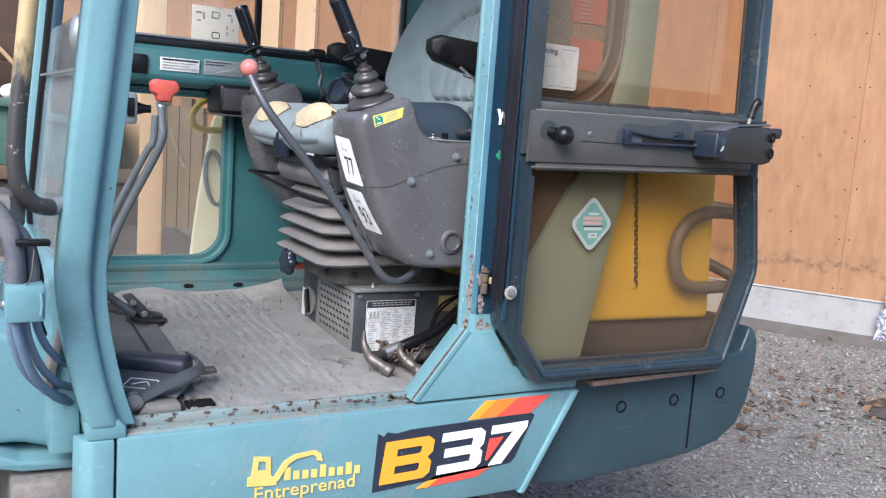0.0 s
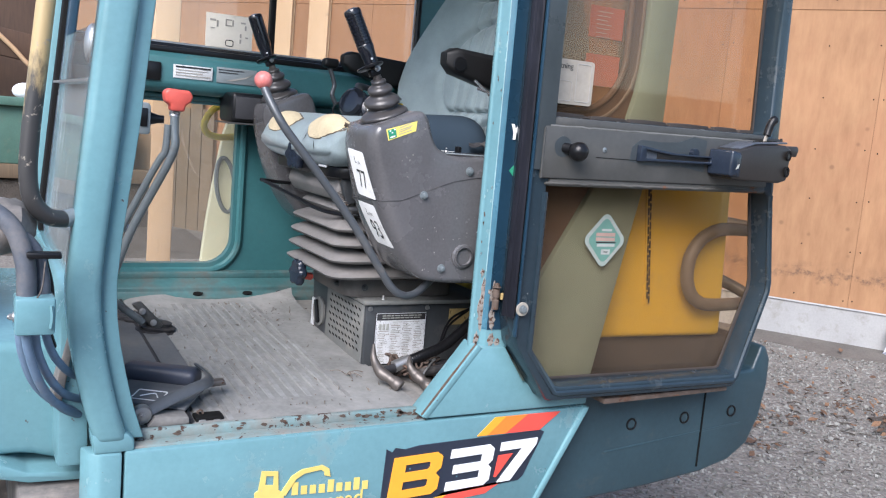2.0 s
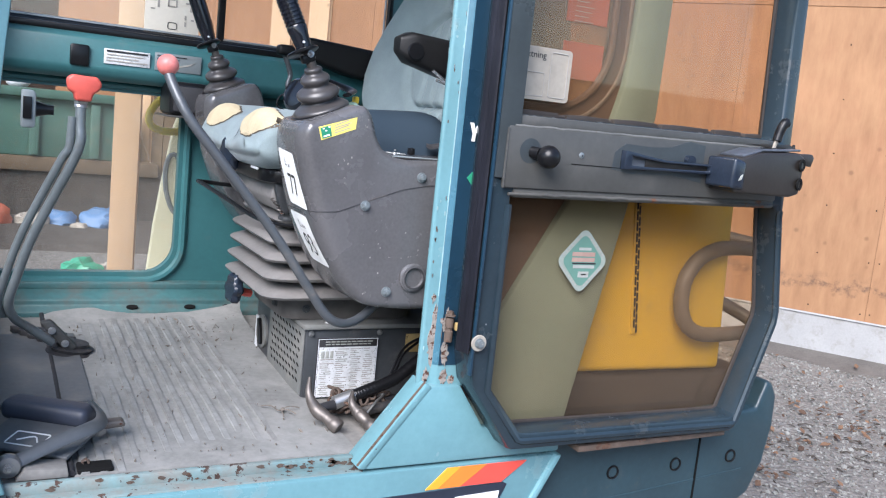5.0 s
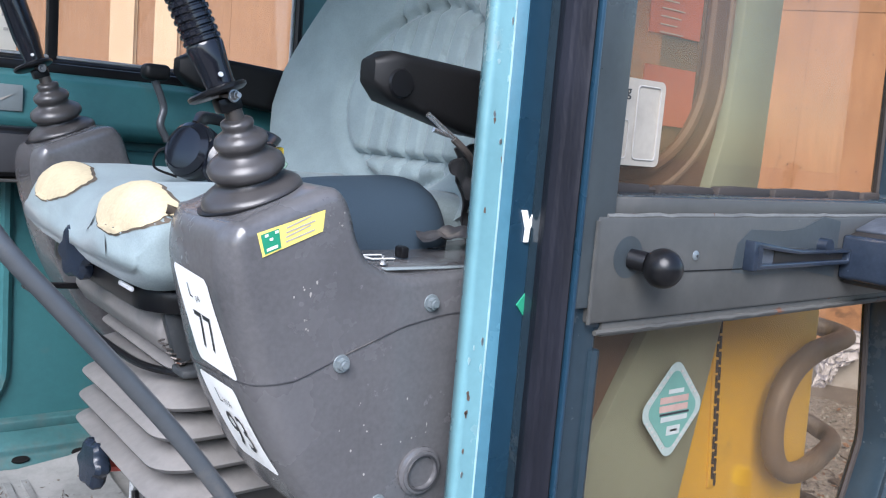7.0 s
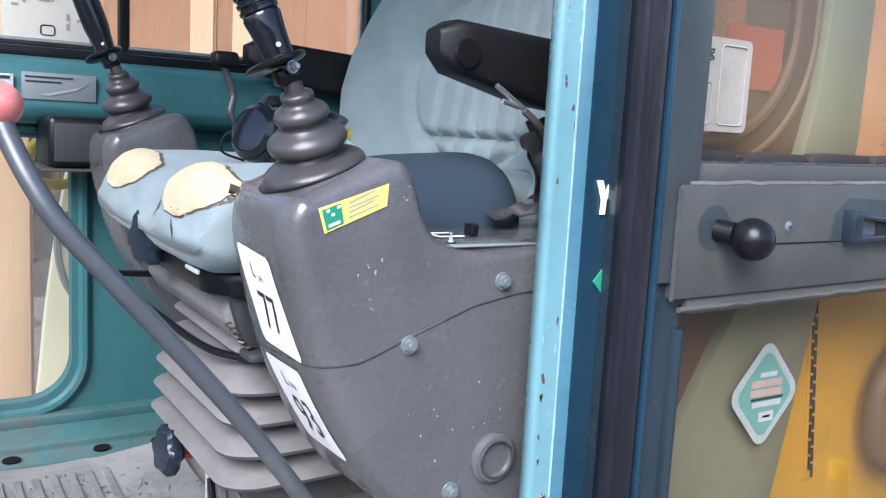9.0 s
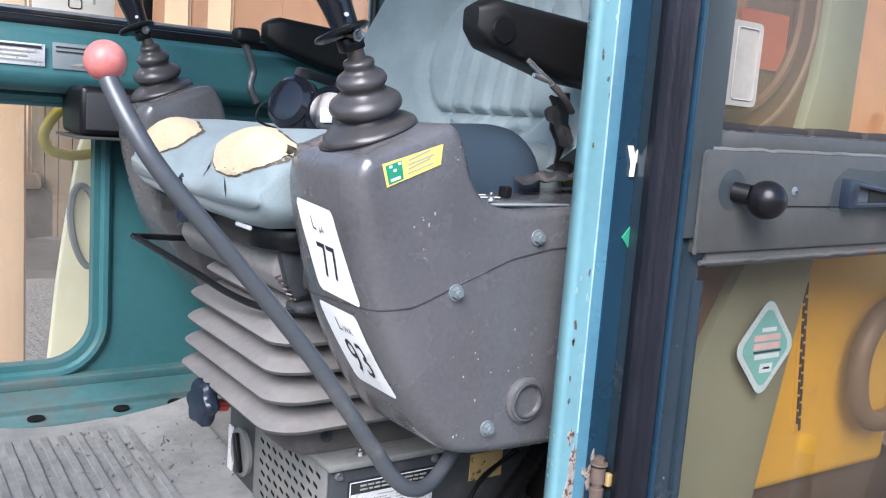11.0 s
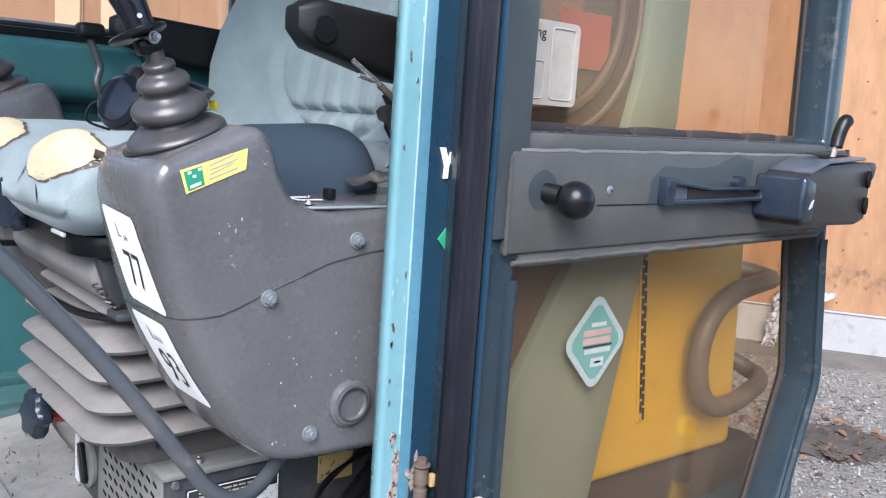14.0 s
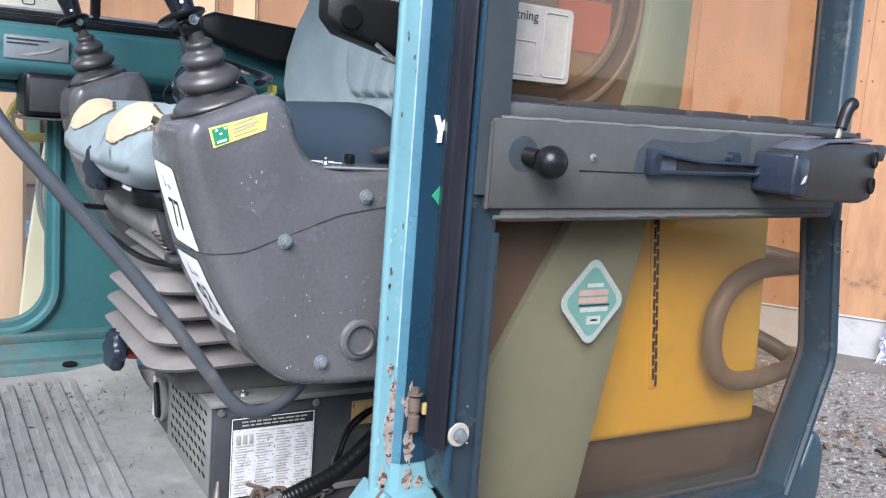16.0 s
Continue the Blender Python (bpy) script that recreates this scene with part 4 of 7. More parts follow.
    for x, z in ((1.606, 0.771), (1.80, 0.773), (1.984, 0.778)):
        P("panel_plug", lathe([(0.0175, 0), (0.0175, 0.003), (0.0165, 0.0045), (0.0135, 0.0045), (0.0125, 0.003), (0.0125, 0.0005)], (x, 1.776, z), (0, -1, 0)), "black", "black rubber ring", body)
        P("plug_centre", lathe([(0.0125, 0.0), (0.0118, 0.0022), (0.001, 0.003)], (x, 1.776, z), (0, -1, 0)), "skirt", "", body)
    P("protective_strip", prism([(1.43, 0.868), (1.86, 0.874), (1.86, 0.886), (1.43, 0.882)], "y", 1.69, 1.745, 0.002), "rusty", "rusty edge strip below the door")
    hood = P("engine_hood", prism([(1.44, 1.0), (1.525, 1.45), (1.55, 1.475), (1.88, 1.475), (1.918, 1.455), (1.936, 1.41), (1.962, 0.99)], "y", 1.832, 2.85, 0.018, seg=3), "yellow", "yellow engine hood")
    P("louvre_strip", prism([(1.608, 1.44), (1.622, 1.44), (1.665, 1.097), (1.660, 1.089), (1.650, 1.091)], "y", 1.828, 1.833, 0.001), "yellow", "", hood)
    for i in range(26):
        # two staggered rows of slots
        t, o = i / 25, 0.0034 * (1 if i % 2 else -1)
        x, z = 1.6185 + 0.0405 * t + o, 1.427 - 0.322 * t
        P("louvre_slot", prism([(x - 0.0022, z + 0.0105), (x + 0.0014, z + 0.0105), (x + 0.0036, z - 0.0105), (x, z - 0.0105)], "y", 1.8255, 1.83), "dark", "", hood)
    # grab rail behind the cab
    rail = [(2.05, 2.10, 1.318), (2.135, 1.975, 1.304), (2.158, 1.93, 1.298), (2.15, 1.90, 1.296), (2.11, 1.872, 1.299), (2.03, 1.845, 1.304), (1.92, 1.81, 1.310), (1.855, 1.797, 1.306), (1.80, 1.795, 1.281), (1.767, 1.795, 1.235), (1.763, 1.795, 1.175), (1.785, 1.795, 1.126), (1.83, 1.796, 1.099), (1.90, 1.805, 1.091), (2.03, 1.845, 1.083), (2.11, 1.872, 1.081), (2.155, 1.90, 1.082), (2.163, 1.93, 1.088), (2.14, 1.975, 1.11), (2.05, 2.10, 1.165)]
    P("grab_rail", tube(rail, 0.0185, 16, 6), "grab", "bent grey-brown tube grab rail")
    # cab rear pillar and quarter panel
    P("rear_pillar", prism([(1.495, 2.36), (1.492, 1.80), (1.482, 1.66), (1.466, 1.60), (1.446, 1.53), (1.408, 1.465), (1.376, 1.41), (1.223, 1.148), (1.188, 1.085), (1.188, 0.89), (1.425, 0.887), (1.443, 0.98), (1.535, 1.41), (1.565, 1.53), (1.578, 1.60), (1.59, 2.36)], "y", 1.757, 1.80, 0.005), "sage", "rear cab pillar, teal greyed for shade and reflection")
    q = P("quarter_panel", plate_hole([(1.168, 0.95), (1.30, 0.95), (1.42, 1.28), (1.50, 1.45), (1.53, 1.60), (1.53, 2.36), (1.168, 2.36)], [rrect(1.19, 1.452, 1.588, 2.28, [0.05, 0.04, 0.04, 0.15], 10)], "y", 1.774, 1.792), "panel_dark", "quarter panel behind the door, browned for shadow and reflection")
    loop = rrect(1.184, 1.445, 1.595, 2.272, [0.05, 0.04, 0.04, 0.145], 10)
    P("window_seal", tube([(x, 1.772, z) for x, z in loop] + [(loop[0][0], 1.772, loop[0][1])], 0.0085, 8, 0), "panel_dark", "brown rubber window seal", q)
    loop = rrect(1.18, 1.484, 1.566, 2.295, [0.05, 0.04, 0.04, 0.172], 12)
    P("panel_flange", tube([(x, 1.772, z) for x, z in loop] + [(loop[0][0], 1.772, loop[0][1])], 0.0045, 6, 0), "flange", "worn pale edge of the flange", q)
    g = P("quarter_glass", box((1.178, 1.780, 1.592), (1.450, 1.785, 2.278)), "glass_brown", "dusty brown quarter window", q)
    g.visible_shadow = False
    for z0, z1 in ((1.775, 1.850), (1.660, 1.735)):
        P("window_label", box((1.325, 1.7772, z0), (1.428, 1.7784, z1)), "salmon", "faded red sticker", q)
    for i in range(7):
        P("print_line", box((1.345, 1.7760, 1.838 - 0.010 * i), (1.392 - 0.007 * (i % 3), 1.7770, 1.8365 - 0.010 * i)), "tired", "", q)
    # roof, far walls
    P("cab_roof", prism([(0.20, 2.36), (0.28, 2.46), (1.60, 2.46), (1.70, 2.36)], "y", 1.70, 2.93, 0.03, seg=3), "teal", "teal cab roof")
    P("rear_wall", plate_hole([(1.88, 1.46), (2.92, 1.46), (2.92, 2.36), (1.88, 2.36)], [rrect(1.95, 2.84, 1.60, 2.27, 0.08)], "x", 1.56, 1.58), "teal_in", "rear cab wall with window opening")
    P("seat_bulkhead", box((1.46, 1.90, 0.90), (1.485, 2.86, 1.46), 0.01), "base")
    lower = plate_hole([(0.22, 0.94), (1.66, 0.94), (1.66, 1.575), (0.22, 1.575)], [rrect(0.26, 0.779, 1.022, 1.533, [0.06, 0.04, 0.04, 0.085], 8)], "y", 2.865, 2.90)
    lw = P("far_side_wall", lower, "teal_in", "teal inner cab wall, colour darkened for shade")
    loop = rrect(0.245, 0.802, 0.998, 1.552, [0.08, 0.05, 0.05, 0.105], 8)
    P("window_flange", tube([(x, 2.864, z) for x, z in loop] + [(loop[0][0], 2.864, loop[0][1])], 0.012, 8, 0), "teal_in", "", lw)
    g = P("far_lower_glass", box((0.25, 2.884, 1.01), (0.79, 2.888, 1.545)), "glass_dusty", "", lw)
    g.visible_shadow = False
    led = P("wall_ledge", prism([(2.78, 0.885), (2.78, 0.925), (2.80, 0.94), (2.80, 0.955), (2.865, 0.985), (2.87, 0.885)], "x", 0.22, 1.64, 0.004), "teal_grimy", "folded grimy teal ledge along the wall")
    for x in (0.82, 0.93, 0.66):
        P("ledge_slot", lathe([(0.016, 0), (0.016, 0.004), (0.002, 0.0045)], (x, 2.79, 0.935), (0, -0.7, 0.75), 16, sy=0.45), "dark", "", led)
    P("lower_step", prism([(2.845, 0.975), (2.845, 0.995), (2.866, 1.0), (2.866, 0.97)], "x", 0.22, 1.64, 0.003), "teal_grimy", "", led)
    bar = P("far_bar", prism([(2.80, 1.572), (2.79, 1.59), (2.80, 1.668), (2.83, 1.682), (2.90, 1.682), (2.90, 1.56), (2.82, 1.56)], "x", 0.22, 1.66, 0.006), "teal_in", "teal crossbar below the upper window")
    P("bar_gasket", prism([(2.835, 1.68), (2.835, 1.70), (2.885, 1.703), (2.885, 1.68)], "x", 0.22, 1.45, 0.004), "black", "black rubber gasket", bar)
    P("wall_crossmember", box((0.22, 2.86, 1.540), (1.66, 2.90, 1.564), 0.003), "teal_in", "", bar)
    st = P("bar_sticker", box((0.554, 2.788, 1.606), (0.672, 2.7925, 1.646), 0.001), "worn_label", "white sticker with fine print", bar)
    for i in range(4):
        P("print_line", box((0.560, 2.7865, 1.6375 - 0.008 * i), (0.666 - 0.012 * (i % 3), 2.7885, 1.6405 - 0.008 * i + (0.002 if i == 0 else 0))), "ink" if i == 0 else "faint", "", bar)
    P("bar_sticker", box((0.685, 2.788, 1.604), (0.81, 2.7925, 1.652), 0.001), "grey_label", "worn grey sticker with an arrow drawing", bar)
    for i in range(2):
        P("print_line", box((0.69, 2.7865, 1.643 - 0.008 * i), (0.77 - 0.02 * i, 2.7885, 1.6455 - 0.008 * i)), "ink", "", bar)
    P("print_line", prism([(0.715, 1.613), (0.775, 1.627), (0.795, 1.635), (0.775, 1.623), (0.73, 1.611)], "y", 2.7865, 2.7885), "faint", "", bar)
    vent = P("air_vent", box((0.47, 2.782, 1.592), (0.518, 2.80, 1.648), 0.006), "black", "black plastic air vent", bar)
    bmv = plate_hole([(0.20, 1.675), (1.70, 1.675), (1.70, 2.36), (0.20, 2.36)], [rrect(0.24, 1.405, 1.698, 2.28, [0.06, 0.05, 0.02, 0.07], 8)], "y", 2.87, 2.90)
    uw = P("far_upper_frame", bmv, "teal_in", "teal window frame, colour darkened for shade")
    loop = rrect(0.245, 1.40, 1.70, 2.275, [0.06, 0.05, 0.02, 0.065], 8)
    P("window_gasket", tube([(x, 2.866, z) for x, z in loop] + [(loop[0][0], 2.866, loop[0][1])], 0.0095, 8, 0), "black", "", uw)
    loop = rrect(0.258, 1.387, 1.713, 2.262, [0.05, 0.05, 0.02, 0.055], 8)
    P("window_channel", tube([(x, 2.872, z) for x, z in loop] + [(loop[0][0], 2.872, loop[0][1])], 0.004, 6, 0), "steel", "", uw)
    P("window_divider", box((0.868, 2.868, 1.70), (0.888, 2.892, 2.28), 0.004), "black", "black sliding-window divider", uw)
    g = P("far_upper_glass", box((0.25, 2.880, 1.70), (1.40, 2.884, 2.28)), "glass", "", uw)
    g.visible_shadow = False
    lab = P("window_paper", box((0.664, 2.872, 1.706), (0.814, 2.876, 1.821), 0.001), "paper", "yellowed pictogram label on the window", uw)
    rnd = random.Random(4)
    for i, (x, z, w, h) in enumerate([(0.685, 1.80, 0.018, 0.006), (0.70, 1.79, 0.006, 0.02), (0.735, 1.805, 0.02, 0.004), (0.735, 1.787, 0.02, 0.004), (0.727, 1.796, 0.004, 0.02), (0.749, 1.796, 0.004, 0.02), (0.782, 1.80, 0.014, 0.005), (0.79, 1.785, 0.005, 0.014), (0.685, 1.775, 0.012, 0.004), (0.775, 1.76, 0.005, 0.012), (0.775, 1.742, 0.005, 0.012), (0.795, 1.755, 0.008, 0.005)]):
        P("pictogram", box((x - w / 2, 2.8705, z - h / 2), (x + w / 2, 2.8725, z + h / 2)), "faint", "", uw)
    loop = rrect(0.728, 0.752, 1.724, 1.742, 0.005, 4)
    P("pictogram", tube([(x, 2.8715, z) for x, z in loop] + [(loop[0][0], 2.8715, loop[0][1])], 0.0013, 5, 0), "ink", "", uw)
    # black box below the far bar
    spk = P("wall_box", box((0.715, 2.70, 1.488), (0.865, 2.86, 1.578), 0.012, seg=3), "black", "black plastic box on a bracket")
    P("box_face", box((0.724, 2.694, 1.498), (0.852, 2.702, 1.566), 0.005), "rubber", "", spk)
    P("box_bracket", prism([(0.705, 1.482), (0.87, 1.482), (0.87, 1.487), (0.705, 1.487)], "y", 2.69, 2.86, 0.001), "rail", "", spk)
    # pale panel and hook outside the far window
    pan = P("outer_guard", prism([(0.755, 0.90), (0.762, 0.965), (0.776, 1.12), (0.793, 1.25), (0.822, 1.437), (0.835, 1.478), (0.855, 1.49), (1.10, 1.49), (1.10, 0.90)], "y", 3.20, 3.23, 0.006), "cream", "pale yellow outer guard panel")
    loop = [(0.838 + 0.033 * math.cos(t * 0.2618) - 0.012 * math.sin(t * 0.2618), 3.198, 1.252 + 0.098 * math.sin(t * 0.2618)) for t in range(25)]
    for z in (1.02, 1.38):
        P("guard_bracket", box((0.93, 2.90, z), (0.97, 3.20, z + 0.03), 0.004), "rail", "", pan)
    P("guard_ring", tube(loop, 0.008, 6, 0), "grey_label", "faded grey ring", pan)
    P("hook", tube([(0.790, 3.09, 1.540), (0.752, 3.09, 1.518), (0.726, 3.09, 1.474), (0.734, 3.09, 1.441), (0.765, 3.09, 1.428), (0.80, 3.10, 1.427), (0.86, 3.20, 1.427)], 0.0118, 10), "hookyel", "bent yellow tube hook", pan)


APL = [(0.865, 0.228), (0.93, 0.207), (1.00, 0.19), (1.06, 0.178), (1.11, 0.171), (1.18, 0.168), (1.27, 0.175), (1.47, 0.192), (1.68, 0.210), (2.36, 0.268)]


def pillar_profile(w, dz=0.0):
    left = [(x, z + dz) for z, x in APL]
    return left + [(x + w + 0.002 * max(0, z - 1.3) * 8, z + dz) for z, x in APL[::-1]]


def build_pillars():
    P("front_pillar", prism(pillar_profile(0.062), "y", Y0, 1.80, 0.016, seg=3), "teal", "light teal bent front cab pillar")
    P("pillar_flange", prism([(x + 0.055, z) for z, x in APL] + [(x + 0.092 + 0.006 * (z > 1.3), z) for z, x in APL[::-1]], "y", 1.756, 1.785, 0.004), "teal", "teal door flange along the pillar")
    P("pillar_foot", prism([(0.225, 0.846), (0.30, 0.846), (0.30, 0.87), (0.285, 0.885), (0.22, 0.885)], "y", 1.734, 1.80, 0.006), "teal")
    P("front_pillar", prism(pillar_profile(0.05), "y", 2.79, 2.86, 0.012), "teal", "light teal far front pillar")
    P("windscreen_gasket", prism([(x + 0.02, z) for z, x in APL[4:]] + [(x + 0.045, z) for z, x in APL[4:][::-1]], "y", 2.72, 2.785, 0.004), "dark", "black windscreen gasket")
    P("windscreen_gasket", prism([(x + 0.03, z) for z, x in APL[4:]] + [(x + 0.055, z) for z, x in APL[4:][::-1]], "y", 2.66, 2.70, 0.004), "navy")
    g = P("windscreen", prism([(x + 0.028, z) for z, x in APL[4:-1]] + [(x + 0.032, z) for z, x in APL[4:-1][::-1]], "y", 1.80, 2.655), "glass_front", "scratched hazy windscreen")
    g.visible_shadow = False
    lowp = [q for q in APL[4:] if q[0] < 1.5] + [(1.558, 0.2)]
    P("scratched_sheet", prism([(x + 0.034, z) for z, x in lowp] + [(x + 0.037, z) for z, x in lowp[::-1]], "y", 1.80, 2.60), "glass_scratched", "scratched cloudy plastic sheet behind the screen", g).visible_shadow = False
    P("windscreen_edge", box((0.215, 1.80, 1.556), (0.222, 2.70, 1.562)), "steel", "", g)
    P("mirror", ball((0.245, 2.12, 1.64), 0.03, s=(0.6, 1.0, 1.5)), "steel", "small convex mirror")
    P("front_cowl", prism([(0.165, 0.80), (0.165, 1.10), (0.18, 1.14), (0.215, 1.14), (0.225, 0.80)], "y", 1.80, 2.86, 0.01), "teal", "teal front cowl")
    # pillar between door and seat
    bp = P("door_pillar", prism([(1.105, 1.815), (1.066, 1.786), (1.0595, 1.772), (1.0585, 1.767), (1.0592, 1.763), (1.0615, 1.7607), (1.065, 1.7598), (1.083, 1.7578), (1.0855, 1.7566), (1.0935, 1.7495), (1.096, 1.7483), (1.165, 1.748), (1.165, 1.815)], "z", 1.015, 2.36), "teal", "light teal door pillar with a painted edge highlight")
    P("pillar_decal", box((1.0955, 1.7465, 1.06), (1.164, 1.7485, 2.34)), "navy", "dark blue strip on the pillar", bp)
    # facet turned from the light, darkened by its own colour
    P("pillar_stripe", prism([(1.0850, 1.7558), (1.0935, 1.7482), (1.0948, 1.7478), (1.0948, 1.7492), (1.0865, 1.7570)], "z", 1.06, 2.34), "midblue", "pillar facet, painted bluer and darker for its weaker reflection", bp)
    # pale line painted where the pillar edge catches the light
    P("worn_edge", tube([(1.0846 + 0.0004 * noise.noise(Vector((0, i * 0.7, 1))), 1.7571, 1.20 + 0.0285 * i) for i in range(41)], lambda t: 0.0012 + 0.0007 * noise.noise(Vector((t * 23, 2, 0))), 6, 0), "pale_teal", "painted gloss highlight along the pillar edge", bp)
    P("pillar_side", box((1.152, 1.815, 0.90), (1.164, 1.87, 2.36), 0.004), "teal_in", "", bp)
    for i in range(2):
        P("pillar_mark", prism([(1.108, 1.548), (1.116, 1.548), (1.1205, 1.535), (1.127, 1.548), (1.134, 1.548), (1.1225, 1.527), (1.1215, 1.512), (1.115, 1.512), (1.116, 1.527)] if i == 0 else [(1.130, 1.512), (1.136, 1.512), (1.146, 1.548), (1.140, 1.548)], "y", 1.7435, 1.7455), "white", "plain white shape of a maker's mark", bp)
    P("pillar_sticker", prism([(1.113, 1.440), (1.135, 1.464), (1.157, 1.440), (1.135, 1.416)], "y", 1.7435, 1.7455), "green", "small green diamond sticker", bp)
    # hinge
    h = P("door_hinge", lathe([(0.007, -0.028), (0.0085, -0.027), (0.0085, -0.006), (0.0065, -0.004), (0.0065, 0.001), (0.0088, 0.002), (0.0085, 0.020), (0.007, 0.021)], (1.104, 1.735, 1.140), (0, 0, 1), 16), "rusty", "rusted door hinge")
    P("hinge_leaf", prism([(1.094, 1.116), (1.106, 1.116), (1.106, 1.158), (1.095, 1.156)], "y", 1.747, 1.7555, 0.0015), "rusty", "", h)
    rr = random.Random(6)
    for cx, cz, rx, rz, y in ((1.080, 1.105, 0.010, 0.055, 1.7568), (1.083, 1.158, 0.009, 0.03, 1.7560), (1.074, 1.035, 0.008, 0.02, 1.7572), (1.108, 1.036, 0.011, 0.018, 1.7472), (1.105, 1.148, 0.013, 0.034, 1.7455), (1.105, 1.085, 0.011, 0.030, 1.7455), (1.075, 1.195, 0.005, 0.012, 1.7572), (1.128, 1.028, 0.010, 0.011, 1.7472)):
        pts = [(cx + rx * rr.uniform(0.45, 1.1) * math.cos(a), cz + rz * rr.uniform(0.45, 1.1) * math.sin(a)) for a in [6.28318 * k / 22 for k in range(22)]]
        P("rust_patch", prism(pts, "y", y, y + 0.006), "flaking", "flaked paint and rust round the hinge", bp)
    for i in range(34):
        # small chips along the pillar's two edges
        z, on = rr.uniform(1.06, 2.1), rr.random() < 0.6
        cx, y = (rr.uniform(1.063, 1.070), 1.7588) if on else (rr.uniform(1.079, 1.0835), 1.7574)
        pts = [(cx + rr.uniform(0.0008, 0.0022) * math.cos(a), z + rr.uniform(0.0015, 0.0055) * math.sin(a)) for a in [6.28318 * k / 7 for k in range(7)]]
        P("paint_chip", prism(pts, "y", y, y + 0.003), rr.choice(("rusty", "rusty", "rusty", "pale_teal", "pale_teal", "steel")), "", bp)
    P("hinge_nut", hexbolt((1.104, 1.735, 1.165), (0, 0, 1), 0.007), "rusty", "", h)
    P("hinge_bush", box((1.115, 1.728, 1.135), (1.124, 1.738, 1.152), 0.003), "tag", "", h)


def build_decals():
    dec = P("model_decal", prism([(0.847, 0.795), (0.862, 0.786), (0.87, 0.796), (0.895, 0.790), (0.93, 0.796), (1.27, 0.802), (1.28, 0.797), (1.228, 0.688), (1.215, 0.678), (0.84, 0.655)], "y", 1.7275, 1.7315), "decal_dark", "dark model decal with large characters on an orange-red stripe")
    sh = lambda x, z: (x + (z - 0.73) * 0.12, z + (x - 1.05) * 0.03)
    bars = lambda name, mm, rects: [P(name, prism([sh(a, c), sh(b, c), sh(b, d), sh(a, d)], "y", 1.725, 1.7285, 0.0006), mm, "", dec) for a, b, c, d in rects]
    # the characters B, 3 and 7 as blocks
    def glyph(name, mm, outer, holes):
        bm = plate_hole([sh(*p) for p in outer], [[sh(*p) for p in h] for h in holes], "y", 1.7245, 1.728)
        P(name, bm, mm, "", dec)
    glyph("letter_b", "amber", [(0.862, 0.677), (0.975, 0.677), (0.99, 0.688), (0.99, 0.716), (0.978, 0.7275), (0.99, 0.739), (0.99, 0.767), (0.975, 0.778), (0.862, 0.778)], [[(0.895, 0.697), (0.955, 0.697), (0.96, 0.7), (0.96, 0.712), (0.955, 0.717), (0.895, 0.717)], [(0.895, 0.739), (0.955, 0.739), (0.96, 0.743), (0.96, 0.754), (0.955, 0.758), (0.895, 0.758)]])
    glyph("digit_three", "decal_white", [(1.012, 0.677), (1.118, 0.677), (1.132, 0.688), (1.132, 0.718), (1.122, 0.7275), (1.132, 0.737), (1.132, 0.767), (1.118, 0.778), (1.012, 0.778), (1.012, 0.757), (1.10, 0.757), (1.10, 0.738), (1.025, 0.738), (1.025, 0.717), (1.10, 0.717), (1.10, 0.698), (1.012, 0.698)], [])
    glyph("digit_seven", "decal_white", [(1.15, 0.778), (1.255, 0.778), (1.255, 0.762), (1.195, 0.677), (1.158, 0.677), (1.215, 0.757), (1.15, 0.757)], [])
    glyph("red_wedge", "redd", [(1.148, 0.746), (1.188, 0.746), (1.152, 0.692), (1.146, 0.692)], [])
    P("stripe", prism([(1.085, 0.803), (1.113, 0.803), (1.162, 0.846), (1.132, 0.846)], "y", 1.7275, 1.7305), "amber", "", dec)
    P("stripe", prism([(1.1135, 0.803), (1.165, 0.803), (1.225, 0.846), (1.1625, 0.846)], "y", 1.7275, 1.7305), "orange", "", dec)
    P("stripe", prism([(1.1655, 0.803), (1.265, 0.803), (1.325, 0.846), (1.2255, 0.846)], "y", 1.7275, 1.7305), "redd", "", dec)
    P("stripe", prism([(0.955, 0.647), (1.0, 0.672), (1.025, 0.6735), (0.985, 0.647)], "y", 1.7275, 1.7305), "amber", "", dec)
    P("stripe", prism([(0.9855, 0.647), (1.0255, 0.6735), (1.17, 0.681), (1.12, 0.655)], "y", 1.7275, 1.7305), "redd", "", dec)
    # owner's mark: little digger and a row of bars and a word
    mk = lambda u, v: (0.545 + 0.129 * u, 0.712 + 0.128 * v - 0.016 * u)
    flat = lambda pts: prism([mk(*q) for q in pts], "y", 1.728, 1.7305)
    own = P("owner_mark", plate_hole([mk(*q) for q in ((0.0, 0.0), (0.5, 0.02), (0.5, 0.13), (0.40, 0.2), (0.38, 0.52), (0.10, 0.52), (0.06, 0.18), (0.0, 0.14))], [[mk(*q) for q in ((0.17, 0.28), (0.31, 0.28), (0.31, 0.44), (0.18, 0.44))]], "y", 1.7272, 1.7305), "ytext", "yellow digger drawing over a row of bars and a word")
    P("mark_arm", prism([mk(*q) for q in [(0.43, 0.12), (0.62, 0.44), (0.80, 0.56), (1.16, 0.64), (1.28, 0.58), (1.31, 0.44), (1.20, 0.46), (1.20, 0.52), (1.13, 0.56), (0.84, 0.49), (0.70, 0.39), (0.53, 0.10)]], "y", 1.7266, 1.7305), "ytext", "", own)
